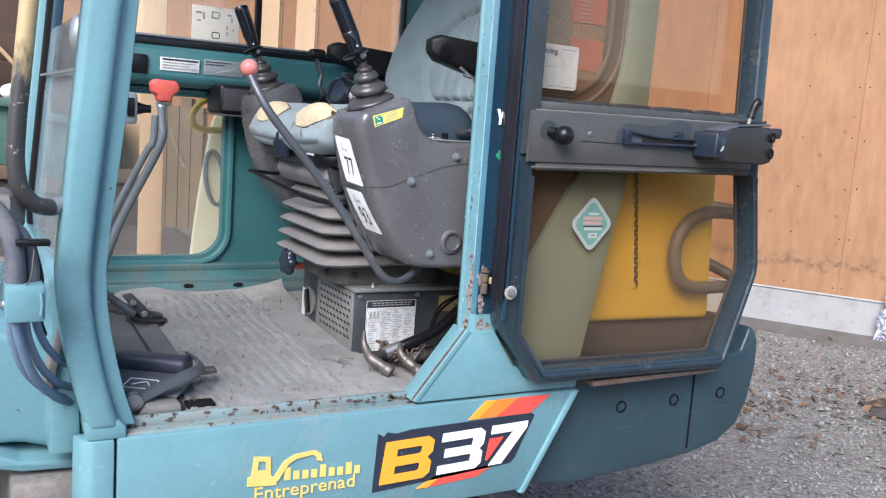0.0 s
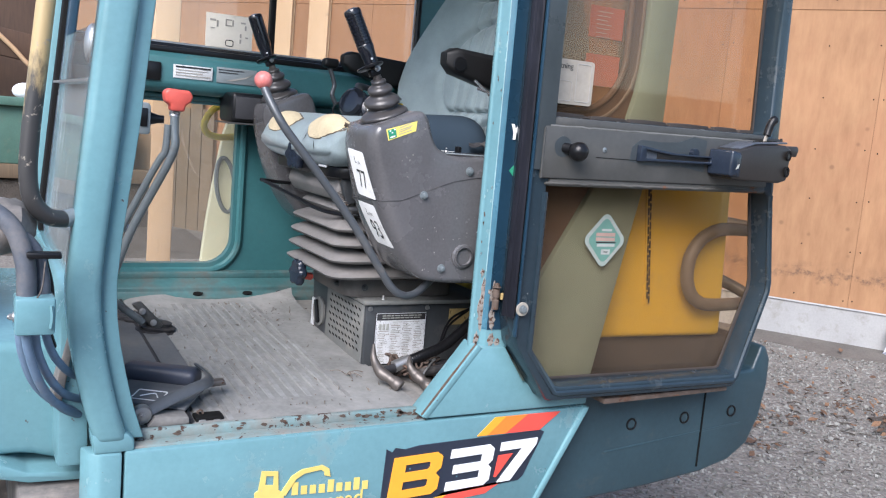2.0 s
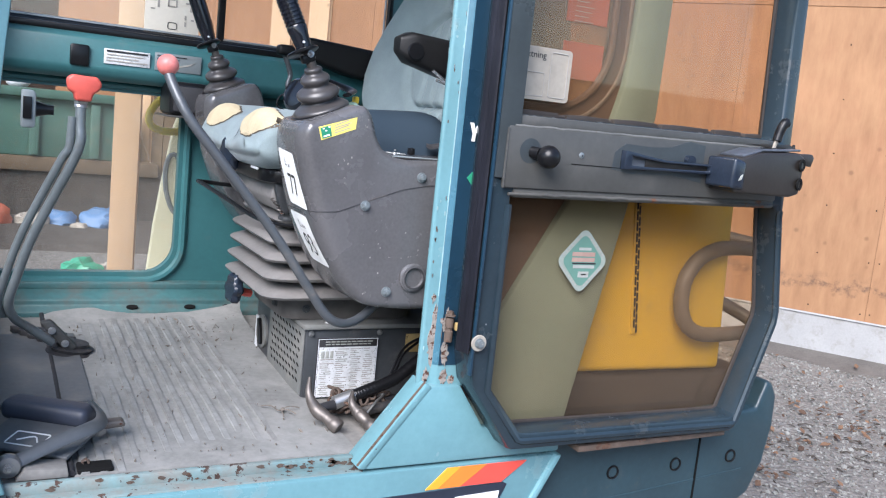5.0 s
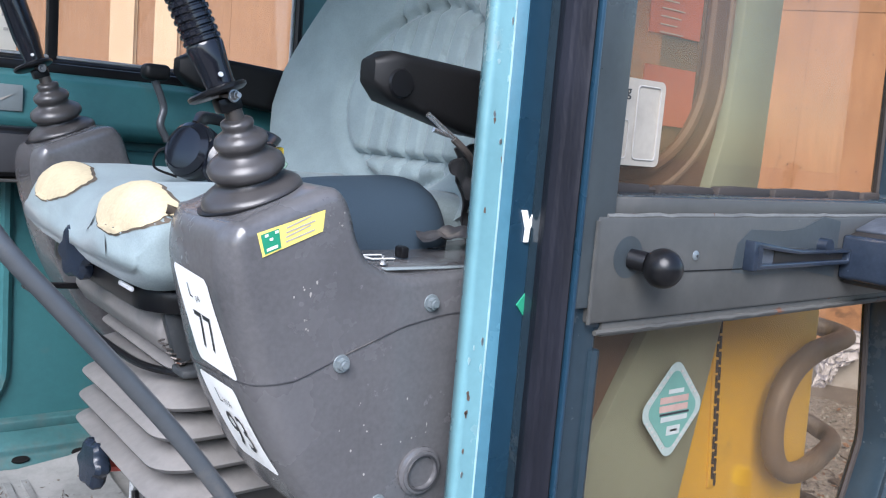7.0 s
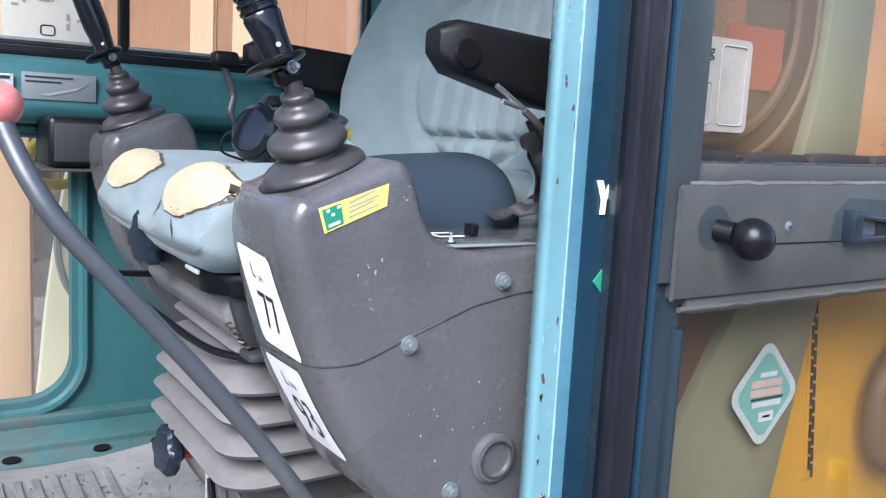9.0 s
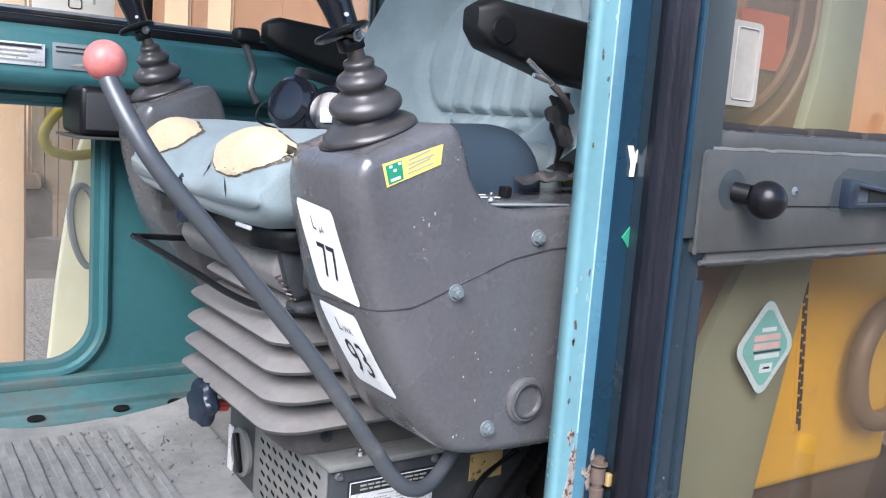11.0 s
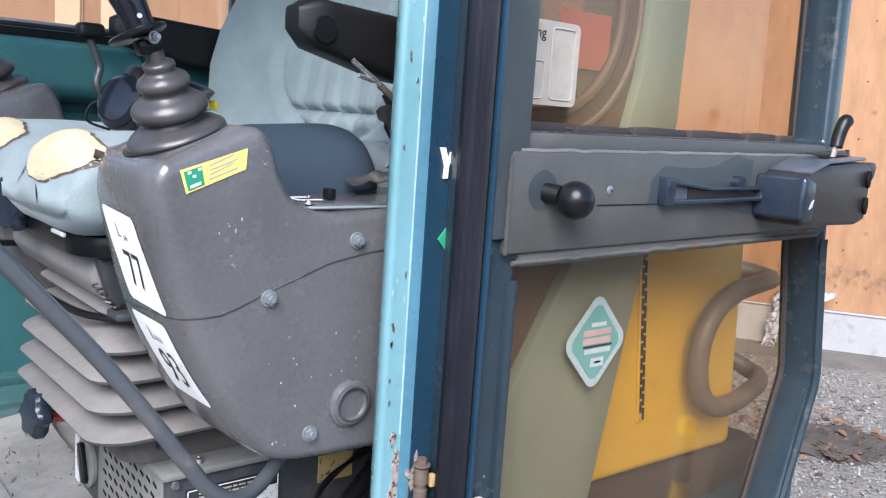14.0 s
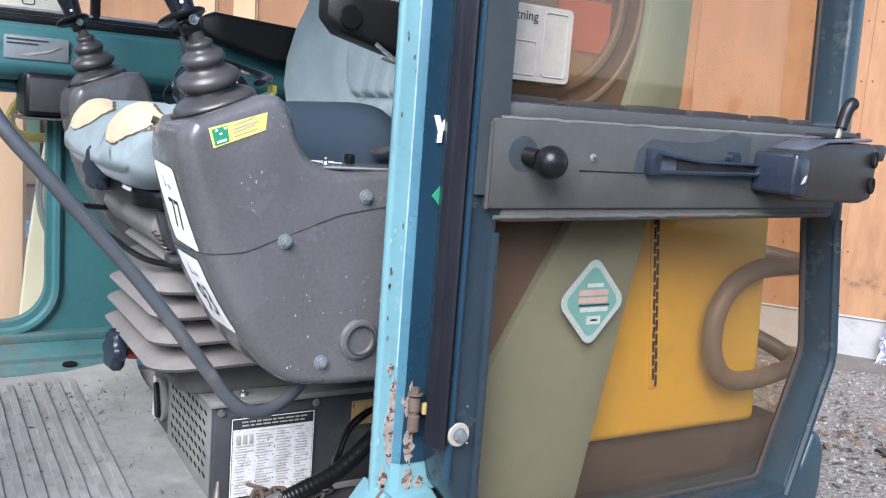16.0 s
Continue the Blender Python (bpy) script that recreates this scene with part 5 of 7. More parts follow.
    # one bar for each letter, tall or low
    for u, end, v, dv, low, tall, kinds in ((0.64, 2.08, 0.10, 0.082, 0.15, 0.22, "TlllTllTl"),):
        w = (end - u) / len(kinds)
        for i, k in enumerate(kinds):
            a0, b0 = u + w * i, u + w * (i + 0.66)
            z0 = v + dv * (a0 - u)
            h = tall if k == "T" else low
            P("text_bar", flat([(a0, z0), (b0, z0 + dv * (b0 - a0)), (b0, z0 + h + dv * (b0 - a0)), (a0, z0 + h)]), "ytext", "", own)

    P("mark_word", lettering("Entreprenad", 0.0425, side_m(0.678, 1.7285, 0.690), 0.002, squeeze=1.12), "ytext", "", own)


def build_door():
    fr = [(1.124, 2.34), (1.124, 1.10), (1.138, 1.035), (1.238, 0.898), (1.25, 0.893), (1.86, 0.888), (1.876, 0.897), (1.966, 1.15), (1.968, 1.18), (1.925, 1.42), (1.918, 1.56), (1.903, 1.90), (1.885, 2.34)]
    lo = [(1.178, 1.418), (1.178, 1.035), (1.262, 0.934), (1.275, 0.930), (1.852, 0.925), (1.866, 0.931), (1.944, 1.155), (1.945, 1.18), (1.907, 1.39), (1.901, 1.428)]
    up = [(1.178, 1.574), (1.880, 1.580), (1.866, 1.90), (1.850, 2.28), (1.178, 2.28)]
    d = P("cab_door", plate_hole(fr, [lo, up], "y", 1.676, 1.752, 0.009), "door", "open cab door with dark blue frame and tinted glass")
    r = P("door_rail", prism([(1.150, 1.432), (1.88, 1.442), (1.868, 1.560), (1.150, 1.551)], "y", 1.666, 1.735, 0.004), "rail", "dark grey middle rail of the door", d)
    P("rail_lip", prism([(1.178, 1.414), (1.882, 1.425), (1.882, 1.444), (1.178, 1.433)], "y", 1.672, 1.73, 0.004), "rail_rust", "rusty lower lip of the rail", d)
    P("rail_lip", prism([(1.168, 1.546), (1.872, 1.555), (1.872, 1.578), (1.168, 1.572)], "y", 1.6725, 1.725, 0.003), "rail", "", d)
    P("rail_ridge", tube([(1.164 + 0.0176 * i, 1.6695 + 0.0008 * noise.noise(Vector((i, 0, 0))), 1.551 + 0.00022 * i + 0.0022 * noise.noise(Vector((i * 0.9, 3, 0)))) for i in range(41)], 0.0033, 8, 0), "rail_worn", "dented worn ridge along the rail", d)
    P("rail_ridge", tube([(1.166 + 0.0178 * i, 1.6715, 1.4205 + 0.00027 * i + 0.0022 * noise.noise(Vector((i * 0.9, 7, 0)))) for i in range(41)], 0.0032, 8, 0), "rail_rust", "", d)
    P("weld_bead", tube([(1.1495 + 0.0012 * noise.noise(Vector((i, 2, 0))), 1.6670, 1.432 + 0.006 * i) for i in range(20)], lambda t: 0.0026 + 0.0012 * noise.noise(Vector((t * 14, 0, 0))), 6, 0), "rail", "worn weld bead", d)
    rnd = random.Random(12)
    x = 1.18
    while x < 1.85:
        w = rnd.uniform(0.08, 0.16)
        h = rnd.uniform(0.005, 0.010)
        z0 = 1.572 + (x - 1.18) * 0.010
        P("torn_seal", prism([(x, z0), (min(x + w, 1.868), z0 + w * 0.01), (min(x + w, 1.868), z0 + h + 0.004), (x + w * 0.4, z0 + h + 0.005), (x + 0.003, z0 + h + 0.003)], "y", 1.726, 1.7415, 0.001), "seal", "torn brown rubber glazing seal", d)
        x += w + rnd.choice((0.001, 0.012, 0.02))
    P("rail_slit", box((1.30, 1.6650, 1.4868), (1.49, 1.667, 1.4882)), "dark", "", d)
    for pts, nm in ((lo, "lower_glass"), (up, "upper_glass")):
        cx = sum(p[0] for p in pts) / len(pts)
        cz = sum(p[1] for p in pts) / len(pts)
        g = P(nm, prism([(cx + (x - cx) * 1.012, cz + (z - cz) * 1.012) for x, z in pts], "y", 1.742, 1.747), "glass_door", "brown-tinted dusty door glass, film also standing in for a reflection", d)
        g.visible_shadow = False
        P("glazing_bead", tube([(cx + (x - cx) * 0.995, 1.738, cz + (z - cz) * 0.995) for x, z in pts + pts[:1]], 0.005, 6, 0), "seal", "", d)
    bead = [(1.53 + (x - 1.53) * 1.016, 1.678, 1.18 + (z - 1.18) * 1.07) for x, z in lo[1:-1]]
    P("frame_bead", tube([(bead[0][0], 1.678, 1.40)] + bead + [(bead[-1][0], 1.678, 1.42)], 0.0085, 8, 0), "door", "", d)
    # weatherstrip
    P("weatherstrip", prism([(1.117, 1.724), (1.1045, 1.703), (1.1058, 1.693), (1.1080, 1.688), (1.1085, 1.684), (1.1125, 1.672), (1.1155, 1.6675), (1.1180, 1.671), (1.1205, 1.69), (1.1225, 1.724)], "z", 1.105, 2.34, 0.001), "strip", "scuffed rubber weatherstrip along the hinge edge", d)
    # black piece painted in for the shade between strip and door edge
    P("strip_groove", box((1.1165, 1.673, 1.11), (1.1235, 1.70, 2.33)), "dark", "", d)
    P("door_edge_channel", box((1.1220, 1.6665, 1.06), (1.1285, 1.680, 2.33), 0.0025), "navy", "dark blue rounded edge of the door", d)
    P("stile_face", box((1.1290, 1.6685, 1.45), (1.1770, 1.677, 2.33), 0.002), "stile", "dark slate stile along the hinge edge", d)
    hb = P("hinge_bolt", lathe([(0.0165, 0), (0.0165, 0.0025), (0.0155, 0.0035), (0.008, 0.0035)], (1.135, 1.668, 1.127), (0, -1, 0), 24), "label_dull", "bolt with a dirty white washer", d)
    P("bolt_head", hexbolt((1.135, 1.6655, 1.127), (0, -1, 0), 0.0085, 0.0075, 0.0105), "travel", "grey hexagon nut", hb)
    # knob
    k = P("door_knob", ball((1.224, 1.634, 1.498), 0.0225), "black", "glossy black ball knob", d)
    P("knob_stem", tube([(1.208, 1.668, 1.504), (1.215, 1.65, 1.502)], 0.012, 12, 1), "black", "", d)
    P("knob_patch", lathe([(0.024, 0), (0.024, 0.0008), (0.001, 0.0008)], (1.202, 1.6664, 1.506), (0, -1, 0), 24), "rail_blue", "", d)
    rv = P("rail_rivet", lathe([(0.0062, 0), (0.006, 0.0012), (0.0045, 0.0024), (0.0005, 0.0028)], (1.323, 1.6665, 1.506), (0, -1, 0), 14), "travel", "pale screw head", d)
    P("screw_recess", lathe([(0.0018, 0), (0.0018, 0.0008), (0.0003, 0.0008)], (1.3235, 1.6641, 1.5055), (0, -1, 0), 8), "ink", "", rv)
    P("paint_patch", prism([(1.40, 1.484), (1.45, 1.478), (1.56, 1.482), (1.645, 1.470), (1.645, 1.55), (1.60, 1.556), (1.55, 1.540), (1.50, 1.536), (1.43, 1.538), (1.405, 1.52)], "y", 1.6654, 1.6672), "rail_blue", "darker blue paint round the handle", d)
    # pull handle
    h = P("pull_handle", plate_hole([(1.421, 1.486), (1.45, 1.488), (1.66, 1.491), (1.66, 1.512), (1.53, 1.512), (1.475, 1.518), (1.421, 1.525)], [[(1.440, 1.4945), (1.652, 1.497), (1.652, 1.507), (1.525, 1.5065), (1.475, 1.511), (1.440, 1.515)]], "y", 1.650, 1.669, 0.002), "latchblue", "blue-black recessed pull handle", d)
    P("handle_recess", prism([(1.442, 1.494), (1.482, 1.494), (1.482, 1.515), (1.442, 1.516)], "y", 1.662, 1.668), "latchtop", "worn bright recess", d)
    P("handle_bar", prism([(1.482, 1.493), (1.655, 1.495), (1.655, 1.509), (1.482, 1.515)], "y", 1.660, 1.668, 0.002), "latch", "", d)
    P("handle_pivot", tube([(1.600, 1.652, 1.516), (1.600, 1.668, 1.516)], 0.011, 14, 1), "latchblue", "", d)
    # latch
    l = P("door_latch", prism([(1.668, 1.460), (1.838, 1.458), (1.866, 1.466), (1.872, 1.545), (1.85, 1.556), (1.74, 1.549), (1.668, 1.530)], "y", 1.592, 1.668, 0.006, seg=3), "latch", "chunky brown-black door latch", d)
    P("latch_cover", prism([(1.655, 1.468), (1.692, 1.466), (1.692, 1.526), (1.657, 1.533)], "y", 1.586, 1.668, 0.007, seg=3), "latchblue", "", d)
    P("latch_top", prism([(1.690, 1.534), (1.745, 1.551), (1.858, 1.559), (1.858, 1.564), (1.743, 1.556), (1.688, 1.539)], "y", 1.598, 1.666, 0.002), "latchtop", "worn grey-blue top plate", d)
    P("latch_slot", prism([(1.772, 1.5575), (1.846, 1.5625), (1.846, 1.5645), (1.772, 1.5595)], "y", 1.622, 1.634), "dark", "", d)
    P("lever_pin", prism([(1.797, 1.548), (1.806, 1.548), (1.8165, 1.588), (1.8085, 1.588)], "y", 1.624, 1.629, 0.001), "label_dull", "pale flat lever shank", d)
    P("latch_lever", tube([(1.810, 1.626, 1.577), (1.814, 1.626, 1.592), (1.818, 1.625, 1.606), (1.824, 1.624, 1.616), (1.830, 1.624, 1.6185)], lambda t: 0.0098 + 0.0012 * t, 14, 5), "black", "black lever grip", d)
    P("torn_gasket", prism([(1.745, 1.565), (1.872, 1.572), (1.880, 1.566), (1.886, 1.574), (1.890, 1.562), (1.868, 1.556)], "y", 1.640, 1.648, 0.001), "latch", "torn gasket edge behind the latch", d)
    P("latch_tongue", prism([(1.868, 1.532), (1.905, 1.528), (1.912, 1.548), (1.905, 1.556), (1.868, 1.554)], "y", 1.604, 1.626, 0.003), "latch", "", d)
    P("tongue_plate", prism([(1.866, 1.47), (1.884, 1.478), (1.888, 1.545), (1.866, 1.55)], "y", 1.612, 1.65, 0.003), "latch", "", d)
    for z in (1.530, 1.488):
        P("latch_hole", lathe([(0.0135, 0), (0.0135, 0.003), (0.0085, 0.003), (0.007, -0.002), (0.0005, -0.002)], (1.860, 1.592, z), (0.3, -1, 0), 16), "dark", "", d)
    P("latch_chip", prism([(1.672, 1.486), (1.677, 1.496), (1.683, 1.500), (1.68, 1.489)], "y", 1.5845, 1.5865), "tired", "", d)
    # stickers on the glass
    def rd(w, h, k):
        # diamond with four rounded corners
        out = []
        for q, (cx, cz) in enumerate(((1, 0), (0, 1), (-1, 0), (0, -1))):
            for i in range(-3, 4):
                a = radians(90 * q + 15 * i)
                out.append((1.415 + w * (cx * (1 - 1.41 * k) + k * math.cos(a)), 1.281 + h * (cz * (1 - 1.41 * k) + k * math.sin(a))))
        return out
    dm = P("diamond_sticker", prism(rd(0.069, 0.074, 0.26), "y", 1.7408, 1.7416), "sticker_rim", "mint-green diamond inspection sticker", d)
    P("diamond_inner", prism(rd(0.055, 0.060, 0.24), "y", 1.7402, 1.74075), "mint", "", d)
    for x0, x1, z0, z1, mm in ((1.402, 1.434, 1.304, 1.310, "tired"), (1.386, 1.446, 1.291, 1.300, "ruddy"), (1.386, 1.446, 1.279, 1.288, "ruddy"), (1.388, 1.450, 1.274, 1.277, "ink"), (1.391, 1.447, 1.265, 1.272, "tired"), (1.414, 1.428, 1.250, 1.253, "ink"), (1.406, 1.434, 1.245, 1.258, "tired")):
        P("print_line", box((x0, 1.7396, z0), (x1, 1.74015, z1)), mm, "", d)
    for sx, sz in ((1, 1), (1, -1), (-1, 1), (-1, -1)):
        for i in range(7):
            t = 0.14 + 0.11 * i
            x, z = 1.415 + sx * 0.0595 * (1.0 - t), 1.281 + sz * 0.064 * (0.1 + t * 0.9)
            P("rim_print", box((x - 0.0026, 1.7400, z - 0.0016), (x + 0.0022, 1.74075, z + 0.0016)), "faint", "", d)
    ws = P("glass_label", prism(rrect(1.168, 1.325, 1.606, 1.71, 0.008, 4), "y", 1.7395, 1.7412), "label_dull", "white instruction label with faded panels", d)
    loop = rrect(1.274, 1.316, 1.614, 1.702, 0.005, 3)
    P("label_frame", tube([(x, 1.739, z) for x, z in loop + loop[:1]], 0.0012, 5, 0), "faint", "", d)
    loop = rrect(1.196, 1.262, 1.614, 1.66, 0.005, 3)
    P("label_frame", tube([(x, 1.739, z) for x, z in loop + loop[:1]], 0.001, 5, 0), "faint", "", d)
    P("label_writing", lettering("ktning", 0.019, side_m(1.262, 1.739, 1.694), align="RIGHT"), "ink", "", d)
    P("small_green_tag", prism([(1.182, 1.412), (1.20, 1.414), (1.214, 1.404), (1.185, 1.402)], "y", 1.7395, 1.7412), "gsticker", "", d)


build_body()
build_pillars()
build_decals()
build_door()


def pod_profile():
    key = [(0.824, 1.522), (0.809, 1.516), (0.8, 1.50), (0.7985, 1.472), (0.805, 1.436), (0.814, 1.40), (0.827, 1.352), (0.847, 1.30), (0.875, 1.245), (0.903, 1.205), (0.935, 1.174), (0.975, 1.160), (1.05, 1.154)]
    back = [(1.03, 1.461), (1.0, 1.464), (0.978, 1.476), (0.962, 1.50), (0.953, 1.526), (0.943, 1.545), (0.927, 1.557), (0.906, 1.556), (0.88, 1.5465), (0.85, 1.534), (0.824, 1.522)]
    f = [(p.x, p.z) for p in spline([(x, 0, z) for x, z in key], 4)]
    b = [(p.x, p.z) for p in spline([(x, 0, z) for x, z in back], 4)]
    return f + [(1.30, 1.152), (1.30, 1.474)] + b[:-1]


def pod_mesh(dx, y0, y1, dz):
    """A moulded pod: slices of the side profile, drawn in towards both flanks so that its nose is round in plan."""
    prof = pod_profile()
    n = len(prof)
    nrm = []
    for i in range(n):
        a, b = Vector(prof[i - 1]), Vector(prof[(i + 1) % n])
        t = (b - a).normalized()
        nrm.append(Vector((-t.y, t.x)))
    if sum(a[0] * b[1] - b[0] * a[1] for a, b in zip(prof, prof[1:] + prof[:1])) > 0:
        nrm = [-v for v in nrm]
    arc = lambda d, r: 1 - math.sqrt(max(0, 1 - (1 - min(1, d / r)) ** 2))
    bm = bmesh.new()
    rings = []
    ds = [0, 0.0008, 0.0022, 0.0045, 0.0075, 0.011, 0.015, 0.020, 0.026, 0.032, 0.04, 0.055, 0.075]
    W = y1 - y0
    for d, far in [(d, 0) for d in ds] + [(0.5 * W, 0)] + [(d, 1) for d in ds[::-1]]:
        y = y1 - d if far else y0 + d
        ring = []
        for (x, z), v in zip(prof, nrm):
            low = max(0, min(1, (1.50 - z) / 0.15))
            s = (0.07 * arc(d, 0.075) if far else (0.022 + 0.012 * low) * arc(d, 0.036)) + 0.010 * (1 - min(1, (y - y0) / 0.13)) * low
            g = 0.015 * arc(d, 0.016)
            bk = 0.02 * arc(d, 0.04) if z > 1.475 else 0
            ring.append(bm.verts.new((x + dx - (v.x * s if v.x < 0 else v.x * bk), y, z + dz - v.y * g * (x < 1.29))))
        rings.append(ring)
    loft(bm, rings)
    return bm


def on_pod(tree, p, d):
    hit = tree.ray_cast(Vector(p) - Vector(d) * 0.3, Vector(d), 1.0)
    return hit[0] if hit[0] else Vector(p)


def build_consoles():
    from mathutils.bvhtree import BVHTree
    c = P("control_console", pod_mesh(0, 1.83, 2.045, 0), "console", "grey-brown plastic control console with noise labels", None, 30)
    src = bmesh.new()
    src.from_mesh(c.data)
    tree = BVHTree.FromBMesh(src)
    # seam between upper and lower shells
    seam = [on_pod(tree, (0.5, 2.0 - 0.01 * i, 1.341 + 0.0004 * i), (1, 0, 0)) for i in range(15)]
    for i in range(9):
        s = -0.020 + 0.005 * i
        seam.append(on_pod(tree, (0.862 + 0.7 * s, 1.838 - 0.7 * s, 1.3472 + 0.0005 * i), (0.7071, 0.7071, 0)))
    for i in range(42):
        x = 0.882 + (0.0011 + 0.0002 * i) * i
        z = float(np.interp(x, (0.86, 0.885, 0.90, 0.95, 1.02, 1.08, 1.28), (1.3475, 1.352, 1.357, 1.377, 1.402, 1.413, 1.424)))
        seam.append(on_pod(tree, (x, 1.6, z), (0, 1, 0)))
    P("shell_seam", tube(seam, 0.0011, 6, 0), "rubber", "", c)
    for x, z in ((1.057, 1.428), (0.940, 1.3655), (1.002, 1.193)):
        P("console_bolt", hexbolt((x, 1.8295, z), (0, -1, 0), 0.0075, 0.006, 0.0105), "travel", "", c)
    P("cable_bush", lathe([(0.030, 0), (0.030, 0.004), (0.0265, 0.006), (0.0262, 0.008), (0.0225, 0.009), (0.020, 0.008), (0.0185, 0.003)], (1.058, 1.8295, 1.223), (0, -1, 0), 32), "console", "raised plastic ring round a cable hole", c)
    P("bush_plug", lathe([(0.019, 0.002), (0.019, 0.004), (0.0005, 0.0042)], (1.058, 1.8295, 1.223), (0, -1, 0), 24), "console", "", c)
    P("bush_lip", tube([(1.058 + 0.0215 * math.cos(a), 1.8205, 1.223 + 0.0215 * math.sin(a)) for a in [6.28318 * k / 28 for k in range(29)]], 0.0014, 6, 0), "rubber", "", c)
    # noise labels, laid on the rounded front
    for C, U, V, txt in (((0.5, 1.916, 1.4035), (0, -0.043, -0.0035), (0, 0.011, 0.0535), "77"), ((0.5, 1.9085, 1.2865), (0, -0.0405, -0.0025), (0, 0.013, 0.0485), "93")):
        C, U, V = Vector(C), Vector(U), Vector(V)
        lab = patch(C, U, V, lambda u, v: (u, v) if abs(u) < 1 or abs(v) < 1 else (u * 0.95, v * 0.96), 16)
        wrap(lab, src, (1, 0, 0), 0.0012)
        P("noise_label", lab, "white", "white noise label with large black digits", c)
        for t, size, du, dv, sq in ((txt, 0.060, 0.08, -0.26, 0.70), ("L", 0.022, -0.22, 0.56, 0.9), ("pA" if txt == "77" else "WA", 0.011, 0.16, 0.48, 0.9)):
            o = C + U * du + V * dv
            un, vn = U.normalized(), V.normalized()
            m = Matrix(((un.x, vn.x, -1, o.x), (un.y, vn.y, 0, o.y), (un.z, vn.z, 0, o.z), (0, 0, 0, 1)))
            bm = lettering(t, size, m, 0.0, squeeze=sq)
            bmesh.ops.subdivide_edges(bm, edges=bm.edges[:], cuts=1)
            wrap(bm, src, (1, 0, 0), 0.0022)
            P("label_writing", bm, "ink", "", c, 0)
    # yellow sticker
    def lay(name, pts, mm, off, label="", n=8):
        a, b, d, e = [Vector(p) for p in pts]
        bm = patch((0, 0, 0), (0, 0, 0), (0, 0, 0), square, n)
        k = 0
        for v, (i, j) in zip(list(bm.verts), [(i, j) for i in range(n + 1) for j in range(n + 1)]):
            u, w = i / n, j / n
            q = a * (1 - u) * (1 - w) + b * u * (1 - w) + d * u * w + e * (1 - u) * w
            v.co = (q.x, 1.6, q.y)
        wrap(bm, src, (0, 1, 0), off)
        return P(name, bm, mm, label, c, 0)
    lay("yellow_sticker", ((0.8385, 1.4855), (0.906, 1.5125), (0.9075, 1.5355), (0.831, 1.510)), "ysticker", 0.001, "yellow sticker with a green square emblem")
    lay("sticker_emblem", ((0.8405, 1.4885), (0.8585, 1.4955), (0.8545, 1.5155), (0.8345, 1.5085)), "gsticker", 0.0016)
    for i in range(3):
        x, z = 0.8395 + 0.0055 * i, 1.5035 + 0.002 * i + (0.0025 if i != 1 else -0.003)
        lay("emblem_mark", ((x, z), (x + 0.0035, z + 0.001), (x + 0.0032, z + 0.0038), (x - 0.0006, z + 0.0026)), "white", 0.0021, "", 2)
    lay("emblem_mark", ((0.8425, 1.4915), (0.8545, 1.496), (0.854, 1.499), (0.842, 1.4945)), "white", 0.0021, "", 2)
    for i in range(4):
        x1 = 0.896 - 0.005 * (i % 2)
        lay("print_line", ((0.863, 1.5005 + 0.0048 * i), (x1, 1.5135 + 0.0048 * i), (x1, 1.5152 + 0.0048 * i), (0.863, 1.5022 + 0.0048 * i)), "faint", 0.0016, "", 3)
    rnd = random.Random(17)
    V, F = [], []
    for cx, cz, n, sp in ((0.893, 1.445, 7, 0.009), (0.893, 1.412, 4, 0.006), (0.96, 1.29, 7, 0.03), (1.05, 1.26, 8, 0.025), (0.95, 1.19, 4, 0.012), (1.0, 1.18, 4, 0.02), (1.09, 1.175, 6, 0.02), (0.925, 1.52, 7, 0.006)):
        for _ in range(n):
            x, z, r, st = rnd.gauss(cx, sp), rnd.gauss(cz, sp), rnd.uniform(0.0004, 0.0017), rnd.uniform(0.6, 2.2)
            a = rnd.uniform(0, 3)
            k0 = len(V)
            for k in range(6):
                q = on_pod(tree, (x + r * rnd.uniform(0.4, 1.2) * math.cos(a + 1.047 * k), 1.6, z + r * st * rnd.uniform(0.4, 1.2) * math.sin(a + 1.047 * k)), (0, 1, 0))
                V.append((q.x, q.y - 0.0008, q.z))
            F.append(tuple(range(k0, k0 + 6)))
    me = bpy.data.meshes.new("paint_chips")
    me.from_pydata(V, [], F)
    me.materials.append(M["faint"])
    ob = new("paint_chips", me)
    ob.parent = c
    tagged(ob, "small pale scuffs", kind="stuff")
    # switch panel on the low rear deck
    P("switch_plate", box((1.0, 1.86, 1.4615), (1.14, 1.99, 1.4665), 0.002), "console", "", c)
    P("switch_icon", prism([(1.015, 1.90), (1.05, 1.90), (1.05, 1.905), (1.02, 1.905), (1.02, 1.93), (1.05, 1.93), (1.05, 1.935), (1.015, 1.935)], "z", 1.469, 1.4698), "white", "", c)
    P("switch_toggle", box((1.062, 1.905, 1.468), (1.074, 1.922, 1.483), 0.003), "black", "", c)
    P("deck_screw", hexbolt((1.01, 1.868, 1.4685), (0, 0, 1), 0.004, 0.003, 0.006), "steel", "", c)
    P("deck_slot", prism([(1.0, 1.845), (1.12, 1.845), (1.12, 1.855), (1.0, 1.855)], "z", 1.465, 1.4675, 0.001), "grey_label", "", c)
    # far console
    f = P("control_console", pod_mesh(-0.018, 2.56, 2.77, 0.035), "console", "grey-brown plastic far control console", None, 30)
    P("shell_seam", tube([(0.84, 2.5595, 1.384), (0.87, 2.5595, 1.392), (0.95, 2.5595, 1.43)], 0.0011, 6, 5), "dark", "", f)


